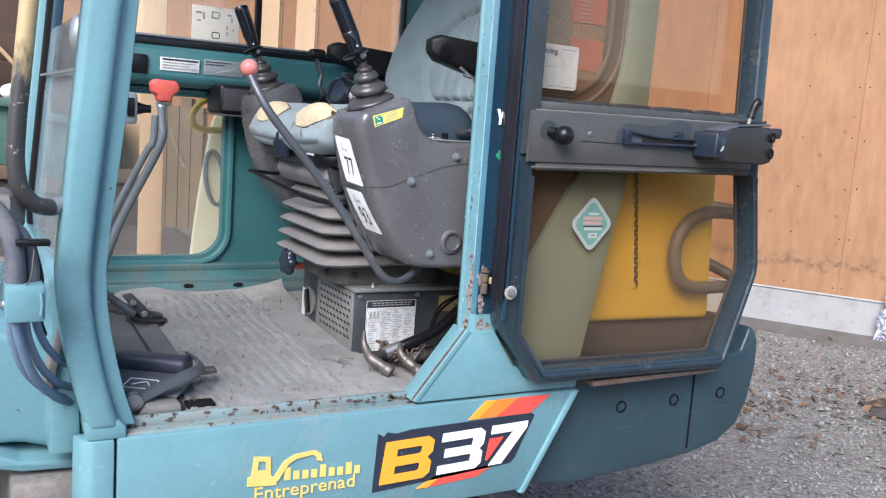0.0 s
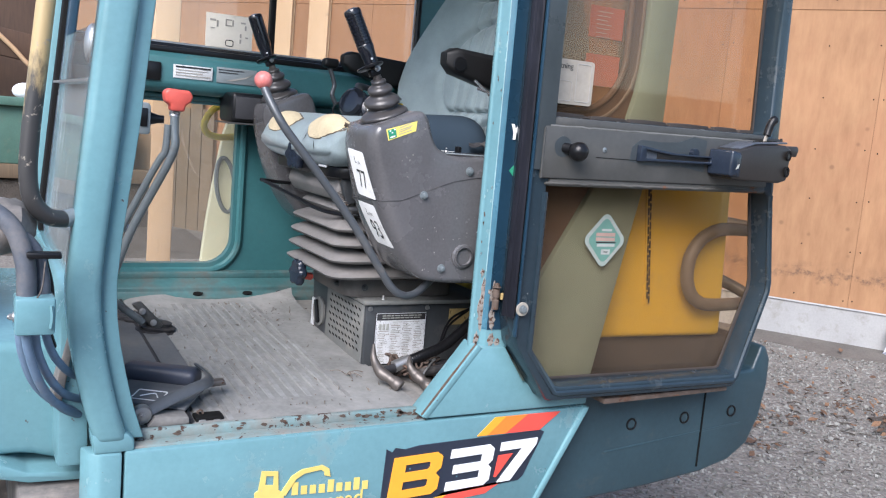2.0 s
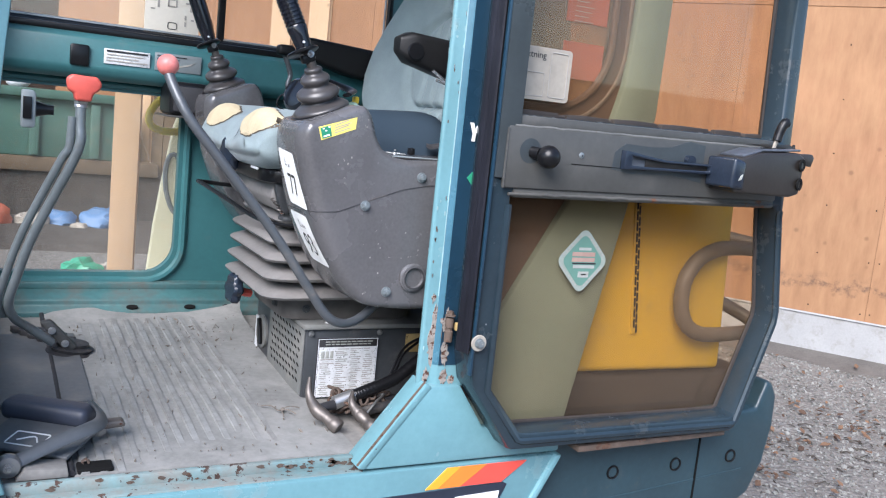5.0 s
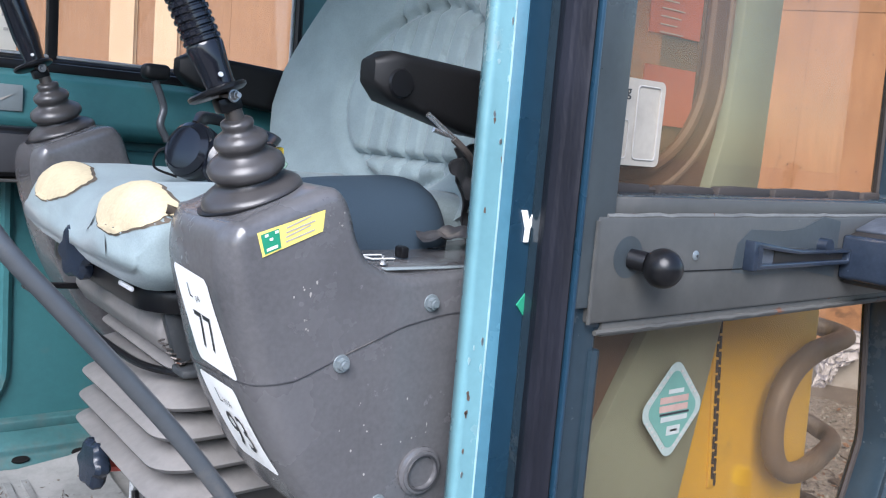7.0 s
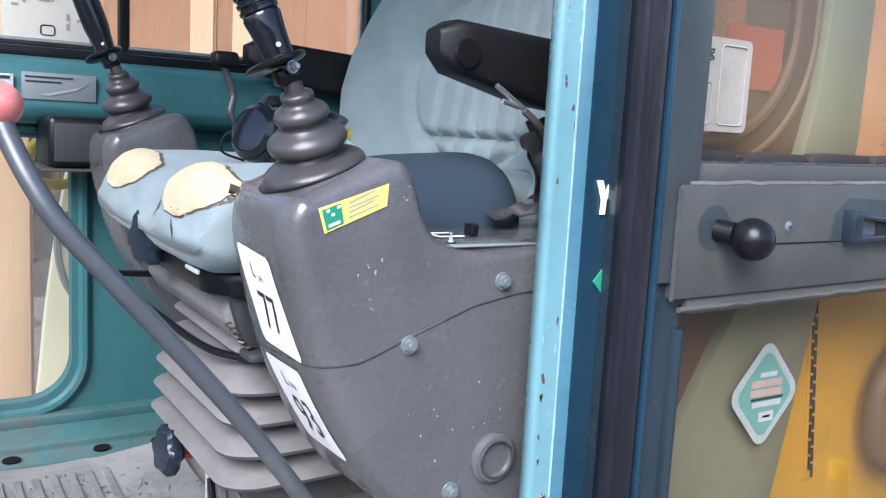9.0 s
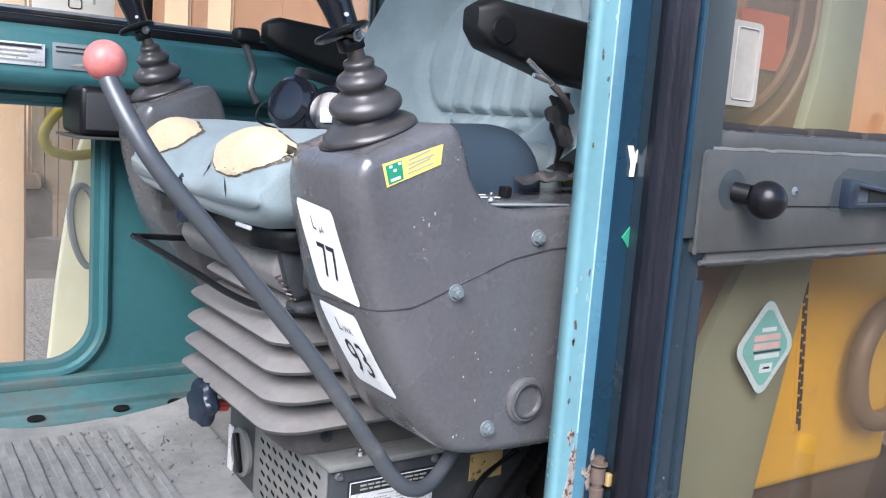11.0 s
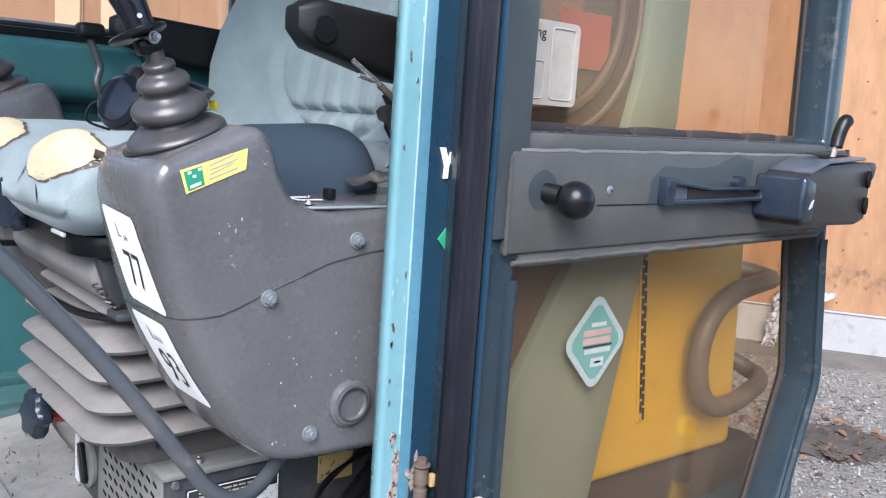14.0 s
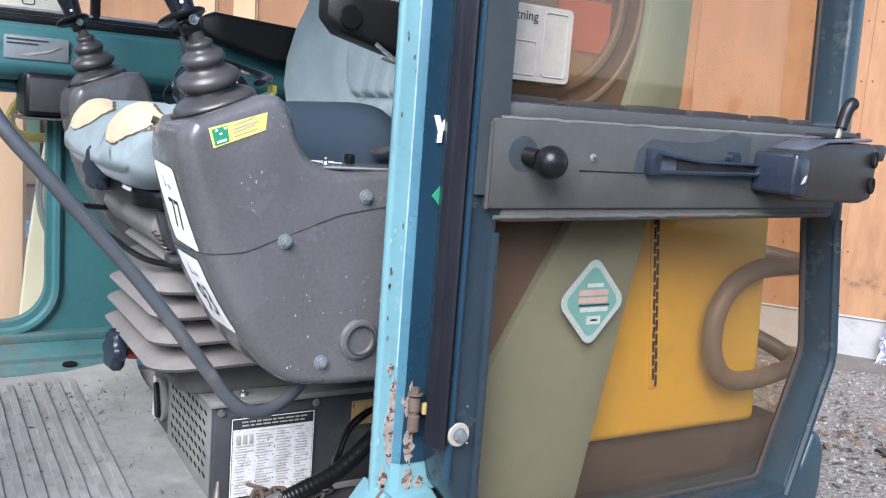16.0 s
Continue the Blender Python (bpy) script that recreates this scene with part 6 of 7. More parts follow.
def build_joystick(o, axis, ribs=9, thick=0.84):
    o = Vector(o)
    T = lambda p: o + Vector(p)
    lean = Vector((-0.38, -0.2, 1)).normalized()
    c = P("joystick", lathe([(0.059, -0.012), (0.059, 0.001), (0.058, 0.0014), (0.05, 0.0014)], T((-0.003, 0.0, -0.002)), (-0.41, 0, 1), 40), "black", "black ribbed joystick with rubber boot")
    prof = [(0.0685, -0.012), (0.0685, 0.002), (0.067, 0.006), (0.060, 0.011), (0.048, 0.016), (0.0425, 0.020), (0.0415, 0.023), (0.0445, 0.026), (0.050, 0.030), (0.0515, 0.035), (0.049, 0.041), (0.041, 0.046), (0.0325, 0.050), (0.030, 0.053), (0.031, 0.056), (0.0345, 0.060), (0.0355, 0.064), (0.033, 0.069), (0.026, 0.073), (0.0205, 0.076), (0.020, 0.079), (0.0215, 0.082), (0.0205, 0.086), (0.014, 0.089), (0.008, 0.0895)]
    rings = []
    bm = bmesh.new()
    for r, h in [(q[0] * 0.83, q[1]) for q in prof]:
        # the flange follows the sloping top, the upper folds follow the lean of the lever
        k = min(1, max(0, h / 0.03))
        ax = Vector((-0.41, 0, 1)).normalized().lerp(lean, k).normalized()
        q = ax.to_track_quat("Z", "Y").to_matrix()
        rings.append([bm.verts.new(o + ax * h + q @ Vector((r * math.cos(6.28318 * j / 36), r * math.sin(6.28318 * j / 36), 0.0012 * noise.noise(Vector((math.cos(6.28318 * j / 36) * 2, math.sin(6.28318 * j / 36) * 2, h * 60)))))) for j in range(36)])
    loft(bm, rings)
    P("joystick_boot", bm, "boot", "dusty corrugated rubber boot", c, 60)
    P("joystick_stem", tube([o + lean * 0.078, T((-0.044, -0.020, 0.108))], 0.0098, 12, 1), "hammer", "", c)
    P("guard_plate", lathe([(0.033, -0.002), (0.037, 0.0), (0.0375, 0.003), (0.035, 0.005), (0.002, 0.006)], T((-0.052, -0.016, 0.105)), (-0.42, 0.22, 1), 28, sy=0.85), "black", "", c)
    P("clamp_bracket", box((-0.013, -0.010, -0.016), (0.013, 0.010, 0.0), 0.003, m=Matrix.Translation(T((-0.045, -0.018, 0.103))) @ Matrix.Rotation(radians(-22), 4, "Y")), "black", "", c)
    P("clamp_screw", hexbolt(T((-0.043, -0.034, 0.104)), (0.2, -1, 0.1), 0.005, 0.005, 0.007), "steel", "", c)
    ax = Vector(axis).normalized()
    prof = [(0.0165, 0), (0.0185, 0.004), (0.0185, 0.010), (0.0205, 0.03), (0.0235, 0.048)]
    h = 0.052
    for i in range(ribs):
        prof += [(0.0215, h), (0.0238, h + 0.0014), (0.0238, h + 0.0048), (0.0215, h + 0.0062)]
        h += 0.0075
    h = max(h, 0.118)
    prof += [(0.0238, h), (0.0242, h + 0.006), (0.0215, h + 0.012), (0.010, h + 0.015), (0.001, h + 0.0155)]
    prof = [(r * thick, q * 1.02) for r, q in prof]
    P("grip", lathe(prof, T((-0.048, -0.020, 0.107)), ax, 24), "grip", "glossy black ribbed grip" if ribs else "smooth black grip", c)
    P("grip_screw", lathe([(0.003, 0), (0.0025, 0.001), (0.0005, 0.001)], T((-0.059, -0.037, 0.124)), (-0.3, -1, 0.1), 10), "steel", "", c)
    return c


def build_seat():
    b = P("seat_base", box((0.937, 2.10, 0.875), (1.32, 2.50, 1.048), 0.006), "base", "dusty grey seat base box with data plate")
    P("base_top", box((0.928, 2.088, 1.046), (1.33, 2.515, 1.058), 0.004), "base_top", "dusty flange round the top", b)
    vp = P("vent_panel", box((0.9335, 2.108, 0.886), (0.9375, 2.372, 1.043), 0.001), "base_top", "dusty perforated side panel", b)
    for i in range(9):
        for j in range(7):
            y, z = 2.125 + 0.025 * i + 0.008 * (j % 2), 0.912 + 0.0185 * j
            P("vent_hole", prism([(y, z), (y + 0.0125, z + 0.004), (y + 0.0125, z + 0.0085), (y, z + 0.0045)], "x", 0.9325, 0.9345), "dark", "", vp, 0)
    P("dial", lathe([(0.043, 0), (0.043, 0.006), (0.036, 0.009), (0.034, 0.005), (0.001, 0.005)], (0.937, 2.43, 0.955), (-1, 0, 0), 28), "base_top", "dusty grey dial ring", b)
    P("dial_pointer", prism([(2.41, 0.925), (2.43, 0.92), (2.45, 0.985), (2.435, 0.99)], "x", 0.922, 0.930, 0.002), "black", "", b)
    P("dial_label", box((0.934, 2.475, 0.90), (0.937, 2.494, 0.985)), "worn_label", "", b)
    pl = P("data_plate", box((0.966, 2.0955, 0.882), (1.117, 2.1005, 1.024), 0.001), "ink", "worn data plate with a black heading", b)
    P("plate_field", box((0.970, 2.0935, 0.884), (1.113, 2.0958, 1.003)), "worn_label", "worn printed field", b)
    rnd = random.Random(9)
    for i in range(2):
        x = 0.985
        while x < 1.095:
            w = rnd.uniform(0.006, 0.016)
            P("print_line", box((x, 2.0938, 1.0145 - 0.0062 * i), (x + w, 2.0956, 1.0168 - 0.0062 * i)), "tired", "", pl)
            x += w + 0.003
    for lo, hi in (((0.9675, 0.8835), (0.9685, 1.0225)), ((1.1145, 0.8835), (1.1155, 1.0225)), ((0.9675, 1.0215), (1.1155, 1.0225))):
        P("plate_border", box((lo[0], 2.0942, lo[1]), (hi[0], 2.0957, hi[1])), "cloth", "thin white border line", pl)
    for i in range(23):
        z = 0.9975 - 0.0049 * i
        for x0, x1 in ((0.974, 1.008), (1.011, 1.044), (1.047, 1.078), (1.081, 1.110)):
            if (i > 4 or x0 > 1.0) and rnd.random() < 0.9:
                a = x0 + rnd.choice((0, 0, 0.004))
                P("print_line", box((a, 2.0925, z), (x1 - rnd.uniform(0, 0.018), 2.0937, z + rnd.uniform(0.0012, 0.0022))), rnd.choice(("faint", "faint", "tired")), "", pl)
    for k in range(3):
        P("print_line", box((0.975 + 0.011 * k, 2.0925, 0.977), (0.983 + 0.011 * k, 2.0937, 0.994), 0.0005), "tired", "", pl)
    for x, z in ((0.95, 1.035), (1.12, 1.035)):
        P("base_screw", hexbolt((x, 2.10, z), (0, -1, 0), 0.005, 0.003, 0.007), "steel", "", b)
    P("base_screw", hexbolt((0.99, 2.11, 1.058), (0, 0, 1), 0.006, 0.004, 0.008), "steel", "", b)
    P("worn_tag", box((1.19, 2.0965, 0.985), (1.255, 2.0995, 1.03)), "tag", "peeling yellowed tag", b)
    # bellows
    bm = bmesh.new()
    rings = []
    levels = [(1.098, -0.034), (1.102, -0.028), (1.106, -0.010)]
    for i in range(4):
        z = 1.124 + 0.0405 * i
        g = 0.036 - 0.003 * i
        levels += [(z - 0.012, g - 0.062), (z - 0.0085, g - 0.010), (z - 0.006, g), (z, g + 0.004), (z + 0.004, g), (z + 0.015, g - 0.022), (z + 0.025, g - 0.050)]
    levels += [(1.283, 0.006), (1.29, 0.012), (1.298, 0.004), (1.335, -0.05)]
    for z, e in levels:
        loop = rrect(0.868 - e, 1.25 + e, 2.112 - e, 2.45 + e, 0.05, 6)
        rings.append([bm.verts.new((x, y, z + 0.016 * max(0, (x - 0.85)) - 0.007 * noise.noise(Vector((x * 9, y * 9, z * 6))))) for x, y in loop])
    loft(bm, rings)
    P("suspension_bellows", bm, "bellows", "dusty pleated rubber suspension bellows", None, 50)
    P("bellows_collar", prism(rrect(0.893, 1.225, 2.136, 2.428, 0.045, 5), "z", 1.0585, 1.1105, 0.004), "collar", "dark dusty collar under the bellows")
    P("bellows_stud", hexbolt((0.945, 2.136, 1.085), (0, -1, 0), 0.008, 0.005, 0.0095), "base")
    P("bellows_stud", hexbolt((0.893, 2.20, 1.085), (-1, 0, 0), 0.008, 0.005, 0.0095), "base")
    P("pan_bracket", prism([(0.845, 1.315), (0.825, 1.345), (0.835, 1.385), (0.86, 1.398), (1.22, 1.398), (1.22, 1.32)], "y", 2.085, 2.47, 0.007, seg=2), "bellows", "dusty grey seat pan bracket")
    P("bracket_flange", prism([(0.822, 1.392), (0.858, 1.392), (0.872, 1.318), (0.846, 1.312)], "y", 2.066, 2.084, 0.003), "base", "dusty grey bracket flange")
    P("bracket_spring", tube([(0.824 + 0.0011 * i + 0.0045 * math.cos(i * 1.3), 2.068 + 0.0045 * math.sin(i * 1.3), 1.345 - 0.0014 * i) for i in range(28)], 0.0015, 5, 0), "hammer", "small steel coil spring")
    P("spring_foot", box((0.845, 2.045, 1.298), (0.885, 2.085, 1.308), 0.003), "base")
    # black sheet in place of the shade inside the open bracket
    P("bracket_gap", prism([(0.878, 1.385), (0.93, 1.385), (0.93, 1.318), (0.885, 1.318)], "y", 2.060, 2.066), "dark")
    P("slide_rail", box((0.86, 2.058, 1.325), (1.24, 2.09, 1.375), 0.008), "rail")
    P("slide_rail", box((0.86, 2.47, 1.325), (1.24, 2.50, 1.375), 0.008), "rail")
    P("seat_pan", prism(rrect(0.80, 1.29, 2.045, 2.545, 0.06, 5), "z", 1.378, 1.408, 0.006), "black", "black seat pan")
    # cushion: a loft from front to back
    bm = bmesh.new()
    rings = []
    for i in range(31):
        t = (i / 30) ** 1.6
        x = 0.772 + 0.52 * t
        sq = min(1, t / 0.10)
        k = math.sqrt(max(0.12, 1 - (1 - sq) ** 2.4))
        ring = []
        for j in range(72):
            a = 6.28318 * j / 72
            cy, cz = math.cos(a), math.sin(a)
            q = 4.5
            r = (abs(cy) ** q + abs(cz) ** q) ** (-1 / q)
            y = 2.295 + (0.30 - 0.055 * min(1, t / 0.4)) * (0.90 + 0.10 * k) * r * cy
            z = 1.468 + 0.066 * k * r * cz - 0.018 * (1 - k)
            if cz > 0:
                z += (0.016 * math.cos((y - 2.295) / 0.272 * 6.2832 * 0.75 + 3.1416) - 0.012) * (1 - 0.5 * t) * cz
                z += 0.02 * t * abs((y - 2.295) / 0.272) ** 3
            z += 0.003 * noise.noise(Vector((x * 12, y * 12, z * 12)))
            ring.append(bm.verts.new((x, y, z)))
        rings.append(ring)
    loft(bm, rings)
    s = P("driver_seat", bm, "seat", "worn grey-blue cloth driver's seat with exposed foam", None, 170)
    src = bmesh.new()
    src.from_mesh(s.data)
    rnd = random.Random(21)
    for yc, zc, ry, rz in ((2.115, 1.503, 0.096, 0.039), (2.45, 1.506, 0.096, 0.037)):
        ph = [rnd.uniform(0, 6.28) for _ in range(4)]
        def blob(u, v):
            u, v = disc(u, v)
            a = math.atan2(v, u)
            k = 1 + 0.045 * math.sin(3 * a + ph[0]) + 0.02 * math.sin(7 * a + ph[1]) + 0.009 * math.sin(17 * a + ph[2]) + 0.005 * math.sin(29 * a + ph[3])
            return u * k, v * k
        d = Vector((1, 0, -0.45)).normalized()
        V = Vector((0.45, 0, 1)).normalized()
        for nm, grow, off, mm, lab in (("torn_edge", 1.055, 0.0008, "torn", "frayed dark edge of the tear"), ("foam_patch", 1.0, 0.0018, "foam", "crumbling yellow foam showing through torn cloth")):
            bm = patch((0.80, yc, zc), (0, -ry * grow, 0), V * (rz * grow), blob, 28)
            wrap(bm, src, d, off)
            P(nm, bm, mm, lab, s, 60)
    for yt, zt, a in ((2.125, 1.455, 0.3), (2.20, 1.474, -0.6)):
        bm = patch((0.60, yt, zt), (0, -0.0028, 0), (0, a * 0.014, 0.014), lambda u, v: (u * (1 - 0.9 * abs(v)), v), 6)
        wrap(bm, src, (1, 0, 0), 0.0015)
        P("tear", bm, "ink", "dark tear in the cloth", s, 60)
    P("cushion_piping", box((0.792, 2.09, 1.402), (0.797, 2.14, 1.408), 0.002), "worn_label", "", s)
    # side bolster
    bm = bmesh.new()
    rings = []
    for i in range(21):
        t = i / 20
        k = max(0.06, 1 - abs(2 * t - 1) ** 5) ** 0.5
        rings.append([bm.verts.new((0.95 + 0.285 * t, 2.08 + 0.092 * k * math.cos(6.28318 * j / 28), 1.464 + (0.086 + 0.016 * t) * k * math.sin(6.28318 * j / 28))) for j in range(28)])
    loft(bm, rings)
    P("side_bolster", bm, "seat_dark", "navy cloth side bolster", s, 60)
    # backrest
    bm = bmesh.new()
    N, K = 110, 96
    cy0 = 2.315
    def back(u, v):
        z = 1.485 + 0.60 * v
        w = np.interp(z, (1.485, 1.52, 1.56, 1.60, 1.66, 1.73, 1.80, 1.87, 1.95, 2.03, 2.085), (0.24, 0.30, 0.36, 0.395, 0.412, 0.40, 0.36, 0.31, 0.255, 0.215, 0.18))
        y = cy0 + u * w
        lean = 1.315 + 0.06 * v + 0.10 * v * v
        x = lean - 0.085 * abs(u) ** 2.4
        dy = y - cy0
        core = max(0, min(1, (0.165 - abs(dy)) * 30)) * max(0, min(1, (v - 0.10) * 25)) * max(0, min(1, (0.80 - v) * 20))
        band = math.exp(-((v - 0.155) / 0.012) ** 2) + math.exp(-((v - 0.73) / 0.012) ** 2)
        x += 0.022 * core * min(1, max(0, math.cos(dy / 0.058 * 6.2832)) ** 5 + band)
        ring = (dy / 0.215) ** 2 + ((v - 0.34) / 0.27) ** 2
        x += 0.018 * math.exp(-((ring - 1) / 0.12) ** 2)
        return Vector((x, y, z))
    front, rear = {}, {}
    for i in range(N + 1):
        for j in range(K + 1):
            u, v = 2 * i / N - 1, j / K
            p = back(u, v)
            edge = max(abs(u) ** 8, (2 * abs(v - 0.5)) ** 14)
            p.x += 0.022 * edge
            front[i, j] = bm.verts.new(p)
            rear[i, j] = bm.verts.new((max(p.x + 0.01, 1.40 + 0.15 * v - 0.02 * edge), p.y, p.z))
    for i in range(N):
        for j in range(K):
            bm.faces.new((front[i, j], front[i, j + 1], front[i + 1, j + 1], front[i + 1, j]))
            bm.faces.new((rear[i, j], rear[i + 1, j], rear[i + 1, j + 1], rear[i, j + 1]))
    for i in range(N):
        for j in (0, K):
            bm.faces.new((front[i, j], front[i + 1, j], rear[i + 1, j], rear[i, j]))
    for j in range(K):
        for i in (0, N):
            bm.faces.new((front[i, j], rear[i, j], rear[i, j + 1], front[i, j + 1]))
    P("backrest", bm, "seat", "high grey-blue fluted cloth backrest", s, 60)
    # armrests
    for yc, x0, dz in ((1.988, 1.046, -0.026), (2.765, 1.085, -0.004)):
        bm = bmesh.new()
        rings = []
        for i in range(15):
            t = i / 14
            k = math.sqrt(max(0.30, 1 - (1 - min(1, t / 0.075)) ** 2))
            zt, zb = 1.752 - 0.022 * t, 1.692 - 0.085 * t + 0.055 * max(0, t - 0.45)
            loop = rrect(yc - 0.032 * k, yc + 0.032 * k, (zt + zb) / 2 - (zt - zb) / 2 * k, (zt + zb) / 2 + (zt - zb) / 2 * k, 0.014 * k, 4)
            rings.append([bm.verts.new((x0 + 0.33 * t, a, c + dz)) for a, c in loop])
        loft(bm, rings)
        P("armrest", bm, "arm", "black padded armrest", s, 50)
    P("armrest_button", lathe([(0.019, 0), (0.017, 0.004), (0.001, 0.005)], (1.077, 1.9565, 1.684), (0, -1, 0.0), 20), "black", "", s)
    P("armrest_rod", tube([(1.118, 1.950, 1.649), (1.166, 1.945, 1.617)], 0.0036, 10, 1), "bright", "bright adjuster rod", s)
    P("armrest_link", tube([(1.160, 1.946, 1.620), (1.18, 1.942, 1.604), (1.205, 1.95, 1.586)], 0.005, 8), "hammer", "", s)
    P("armrest_rod", tube([(1.126, 1.946, 1.630), (1.150, 1.945, 1.624)], 0.0034, 10, 1), "bright", "", s)
    # torn cover hanging beside the bolster
    for o, A, B, mm in (((1.205, 2.0, 1.605), (0.05, 0.02, -0.115), (0.055, 0.02, 0.01), "rubber"), ((1.125, 1.945, 1.482), (0.125, 0.0, 0.01), (0.015, 0.035, 0.010), "rubber"), ((1.19, 1.985, 1.585), (0.035, 0.0, -0.05), (0.03, 0.015, 0.012), "rubber")):
        bm = bmesh.new()
        g = {}
        for i in range(17):
            for j in range(17):
                u, v = i / 16, j / 16
                q = Vector(o) + Vector(A) * u + Vector(B) * v
                g[i, j] = bm.verts.new(q + Vector((noise.noise(q * 38), noise.noise(q * 34 + Vector((7, 0, 0))), noise.noise(q * 60 + Vector((0, 5, 0))))) * 0.008)
        for i in range(16):
            for j in range(16):
                bm.faces.new((g[i, j], g[i + 1, j], g[i + 1, j + 1], g[i, j + 1]))
        r = bmesh.ops.extrude_face_region(bm, geom=bm.faces[:])
        bmesh.ops.translate(bm, verts=[v for v in r["geom"] if isinstance(v, bmesh.types.BMVert)], vec=(0, 0.003, 0.001))
        P("torn_cover", bm, mm, "crumpled torn seat cover", s, 60)
    # knobs and wire hoop below the cushion
    for (x, y, z), r, axis in (((0.838, 2.335, 1.090), 0.0355, (-0.98, -0.12, 0.08)), ((0.797, 2.30, 1.420), 0.037, (-0.95, -0.25, 0))):
        bm = bmesh.new()
        q = Vector(axis).normalized().to_track_quat("Z", "Y").to_matrix()
        rr = []
        for h, k in ((0, 0.85), (0.006, 1.0), (0.018, 1.0), (0.024, 0.85), (0.025, 0.3)):
            rr.append([bm.verts.new(Vector((x, y, z)) + q @ Vector((r * k * (1 + 0.12 * math.cos(6 * a)) * math.cos(a), r * k * (1 + 0.12 * math.cos(6 * a)) * math.sin(a), h))) for a in [6.28318 * j / 48 for j in range(48)]])
        loft(bm, rr)
        P("adjuster_knob", bm, "latchblue", "dusty star-shaped adjuster knob", s)
    P("knob_shaft", tube([(0.836, 2.34, 1.083), (0.872, 2.352, 1.074)], 0.0105, 8, 1), "red", "red plastic collar", s)
    P("knob_shaft", tube([(0.782, 2.30, 1.418), (0.82, 2.32, 1.42)], 0.010, 8, 1), "black", "", s)
    P("wire_hoop", tube([(0.86, 2.545, 1.322), (0.80, 2.545, 1.326), (0.769, 2.53, 1.329), (0.770, 2.505, 1.328), (0.81, 2.34, 1.30), (0.83, 2.25, 1.285), (0.85, 2.17, 1.280), (0.90, 2.10, 1.283), (0.98, 2.06, 1.29)], 0.0055, 8, 6), "black", "bent black wire hoop under the seat", s)


def build_levers():
    l = P("ball_lever", tube([(0.563, 1.891, 1.585), (0.568, 1.882, 1.566), (0.583, 1.862, 1.530), (0.606, 1.85, 1.492), (0.655, 1.843, 1.434), (0.76, 1.837, 1.308), (0.845, 1.834, 1.19), (0.873, 1.833, 1.152), (0.90, 1.836, 1.131), (0.935, 1.85, 1.124), (0.975, 1.875, 1.132), (1.03, 1.91, 1.16)], 0.0094, 14, 6), "lever", "bent dark grey lever with a faded red ball")
    P("lever_ball", ball((0.5625, 1.892, 1.593), 0.0195), "ball", "faded red ball knob", l)
    main = [(0.4535, 2.25, 1.52), (0.4535, 2.245, 1.46), (0.455, 2.24, 1.425), (0.44, 2.25, 1.375), (0.375, 2.30, 1.216), (0.345, 2.335, 1.11), (0.333, 2.36, 1.05), (0.345, 2.385, 1.01), (0.37, 2.41, 0.985), (0.43, 2.44, 0.935)]
    r = P("travel_lever", tube(main, 0.0105, 12, 6), "travel", "bent grey travel lever with a red handle")
    P("travel_lever", tube([(0.438, 2.246, 1.475), (0.4365, 2.246, 1.44), (0.433, 2.248, 1.405)] + [(x - 0.021, y + 0.008, z + 0.004) for x, y, z in main[3:8]], 0.0088, 12, 6), "travel")
    hp = [(0.452, 1.556), (0.447, 1.582), (0.46, 1.592), (0.49, 1.590), (0.52, 1.590), (0.532, 1.575), (0.525, 1.560), (0.51, 1.552), (0.508, 1.535), (0.468, 1.535), (0.466, 1.552)]
    P("lever_handle", prism([(0.4545 + (x - 0.4855) * 0.82, 1.509 + (z - 1.535) * 0.95) for x, z in hp], "y", 2.225, 2.268, 0.009, seg=3), "red", "red plastic handle", r)
    P("lever_ferrule", lathe([(0.0135, 0), (0.0135, 0.004), (0.012, 0.006), (0.0135, 0.008), (0.0135, 0.012)], (0.4535, 2.25, 1.496), (0, 0, 1), 16), "steel", "", r)
    P("lever_link", prism([(0.40, 0.985), (0.425, 0.992), (0.487, 0.925), (0.465, 0.908)], "y", 2.43, 2.452, 0.006), "rail", "", r)
    for x, z in ((0.428, 0.966), (0.458, 0.934)):
        P("link_bolt", hexbolt((x, 2.4295, z), (0, -1, 0), 0.007, 0.004, 0.009), "steel", "", r)
    P("lever_gaiter", lathe([(0.06, 0), (0.058, 0.008), (0.046, 0.010), (0.05, 0.018), (0.036, 0.022), (0.038, 0.03), (0.02, 0.034)], (0.475, 2.47, floor_z(2.47)), (0.1, 0, 1), 20), "rubber", "collapsed rubber gaiter", r)
    # window catch behind the front pillar
    k = P("window_catch", tube([(0.350, 2.05, 1.490), (0.362, 2.05, 1.490), (0.375, 2.05, 1.490), (0.389, 2.05, 1.490)], lambda t: 0.0175 - 0.0085 * min(1, t * 1.3), 14, 3), "black", "black catch handle")
    P("catch_bracket", prism([(0.334, 1.455), (0.354, 1.455), (0.358, 1.46), (0.358, 1.518), (0.353, 1.524), (0.334, 1.524)], "y", 2.03, 2.075, 0.004), "grey_label", "worn grey bracket", k)
    P("catch_plate", box((0.336, 2.027, 1.472), (0.351, 2.031, 1.512), 0.001), "black", "", k)
    # hooked lever behind the seat
    h = P("small_lever", tube([(1.032, 2.735, 1.685), (1.045, 2.735, 1.655), (1.052, 2.735, 1.63), (1.045, 2.73, 1.60), (1.06, 2.73, 1.57)], 0.0075, 10), "lever", "small bent lever with a dark brown knob")
    P("small_lever_knob", box((1.008, 2.715, 1.685), (1.058, 2.755, 1.715), 0.01, seg=3), "arm", "dark brown knob", h)
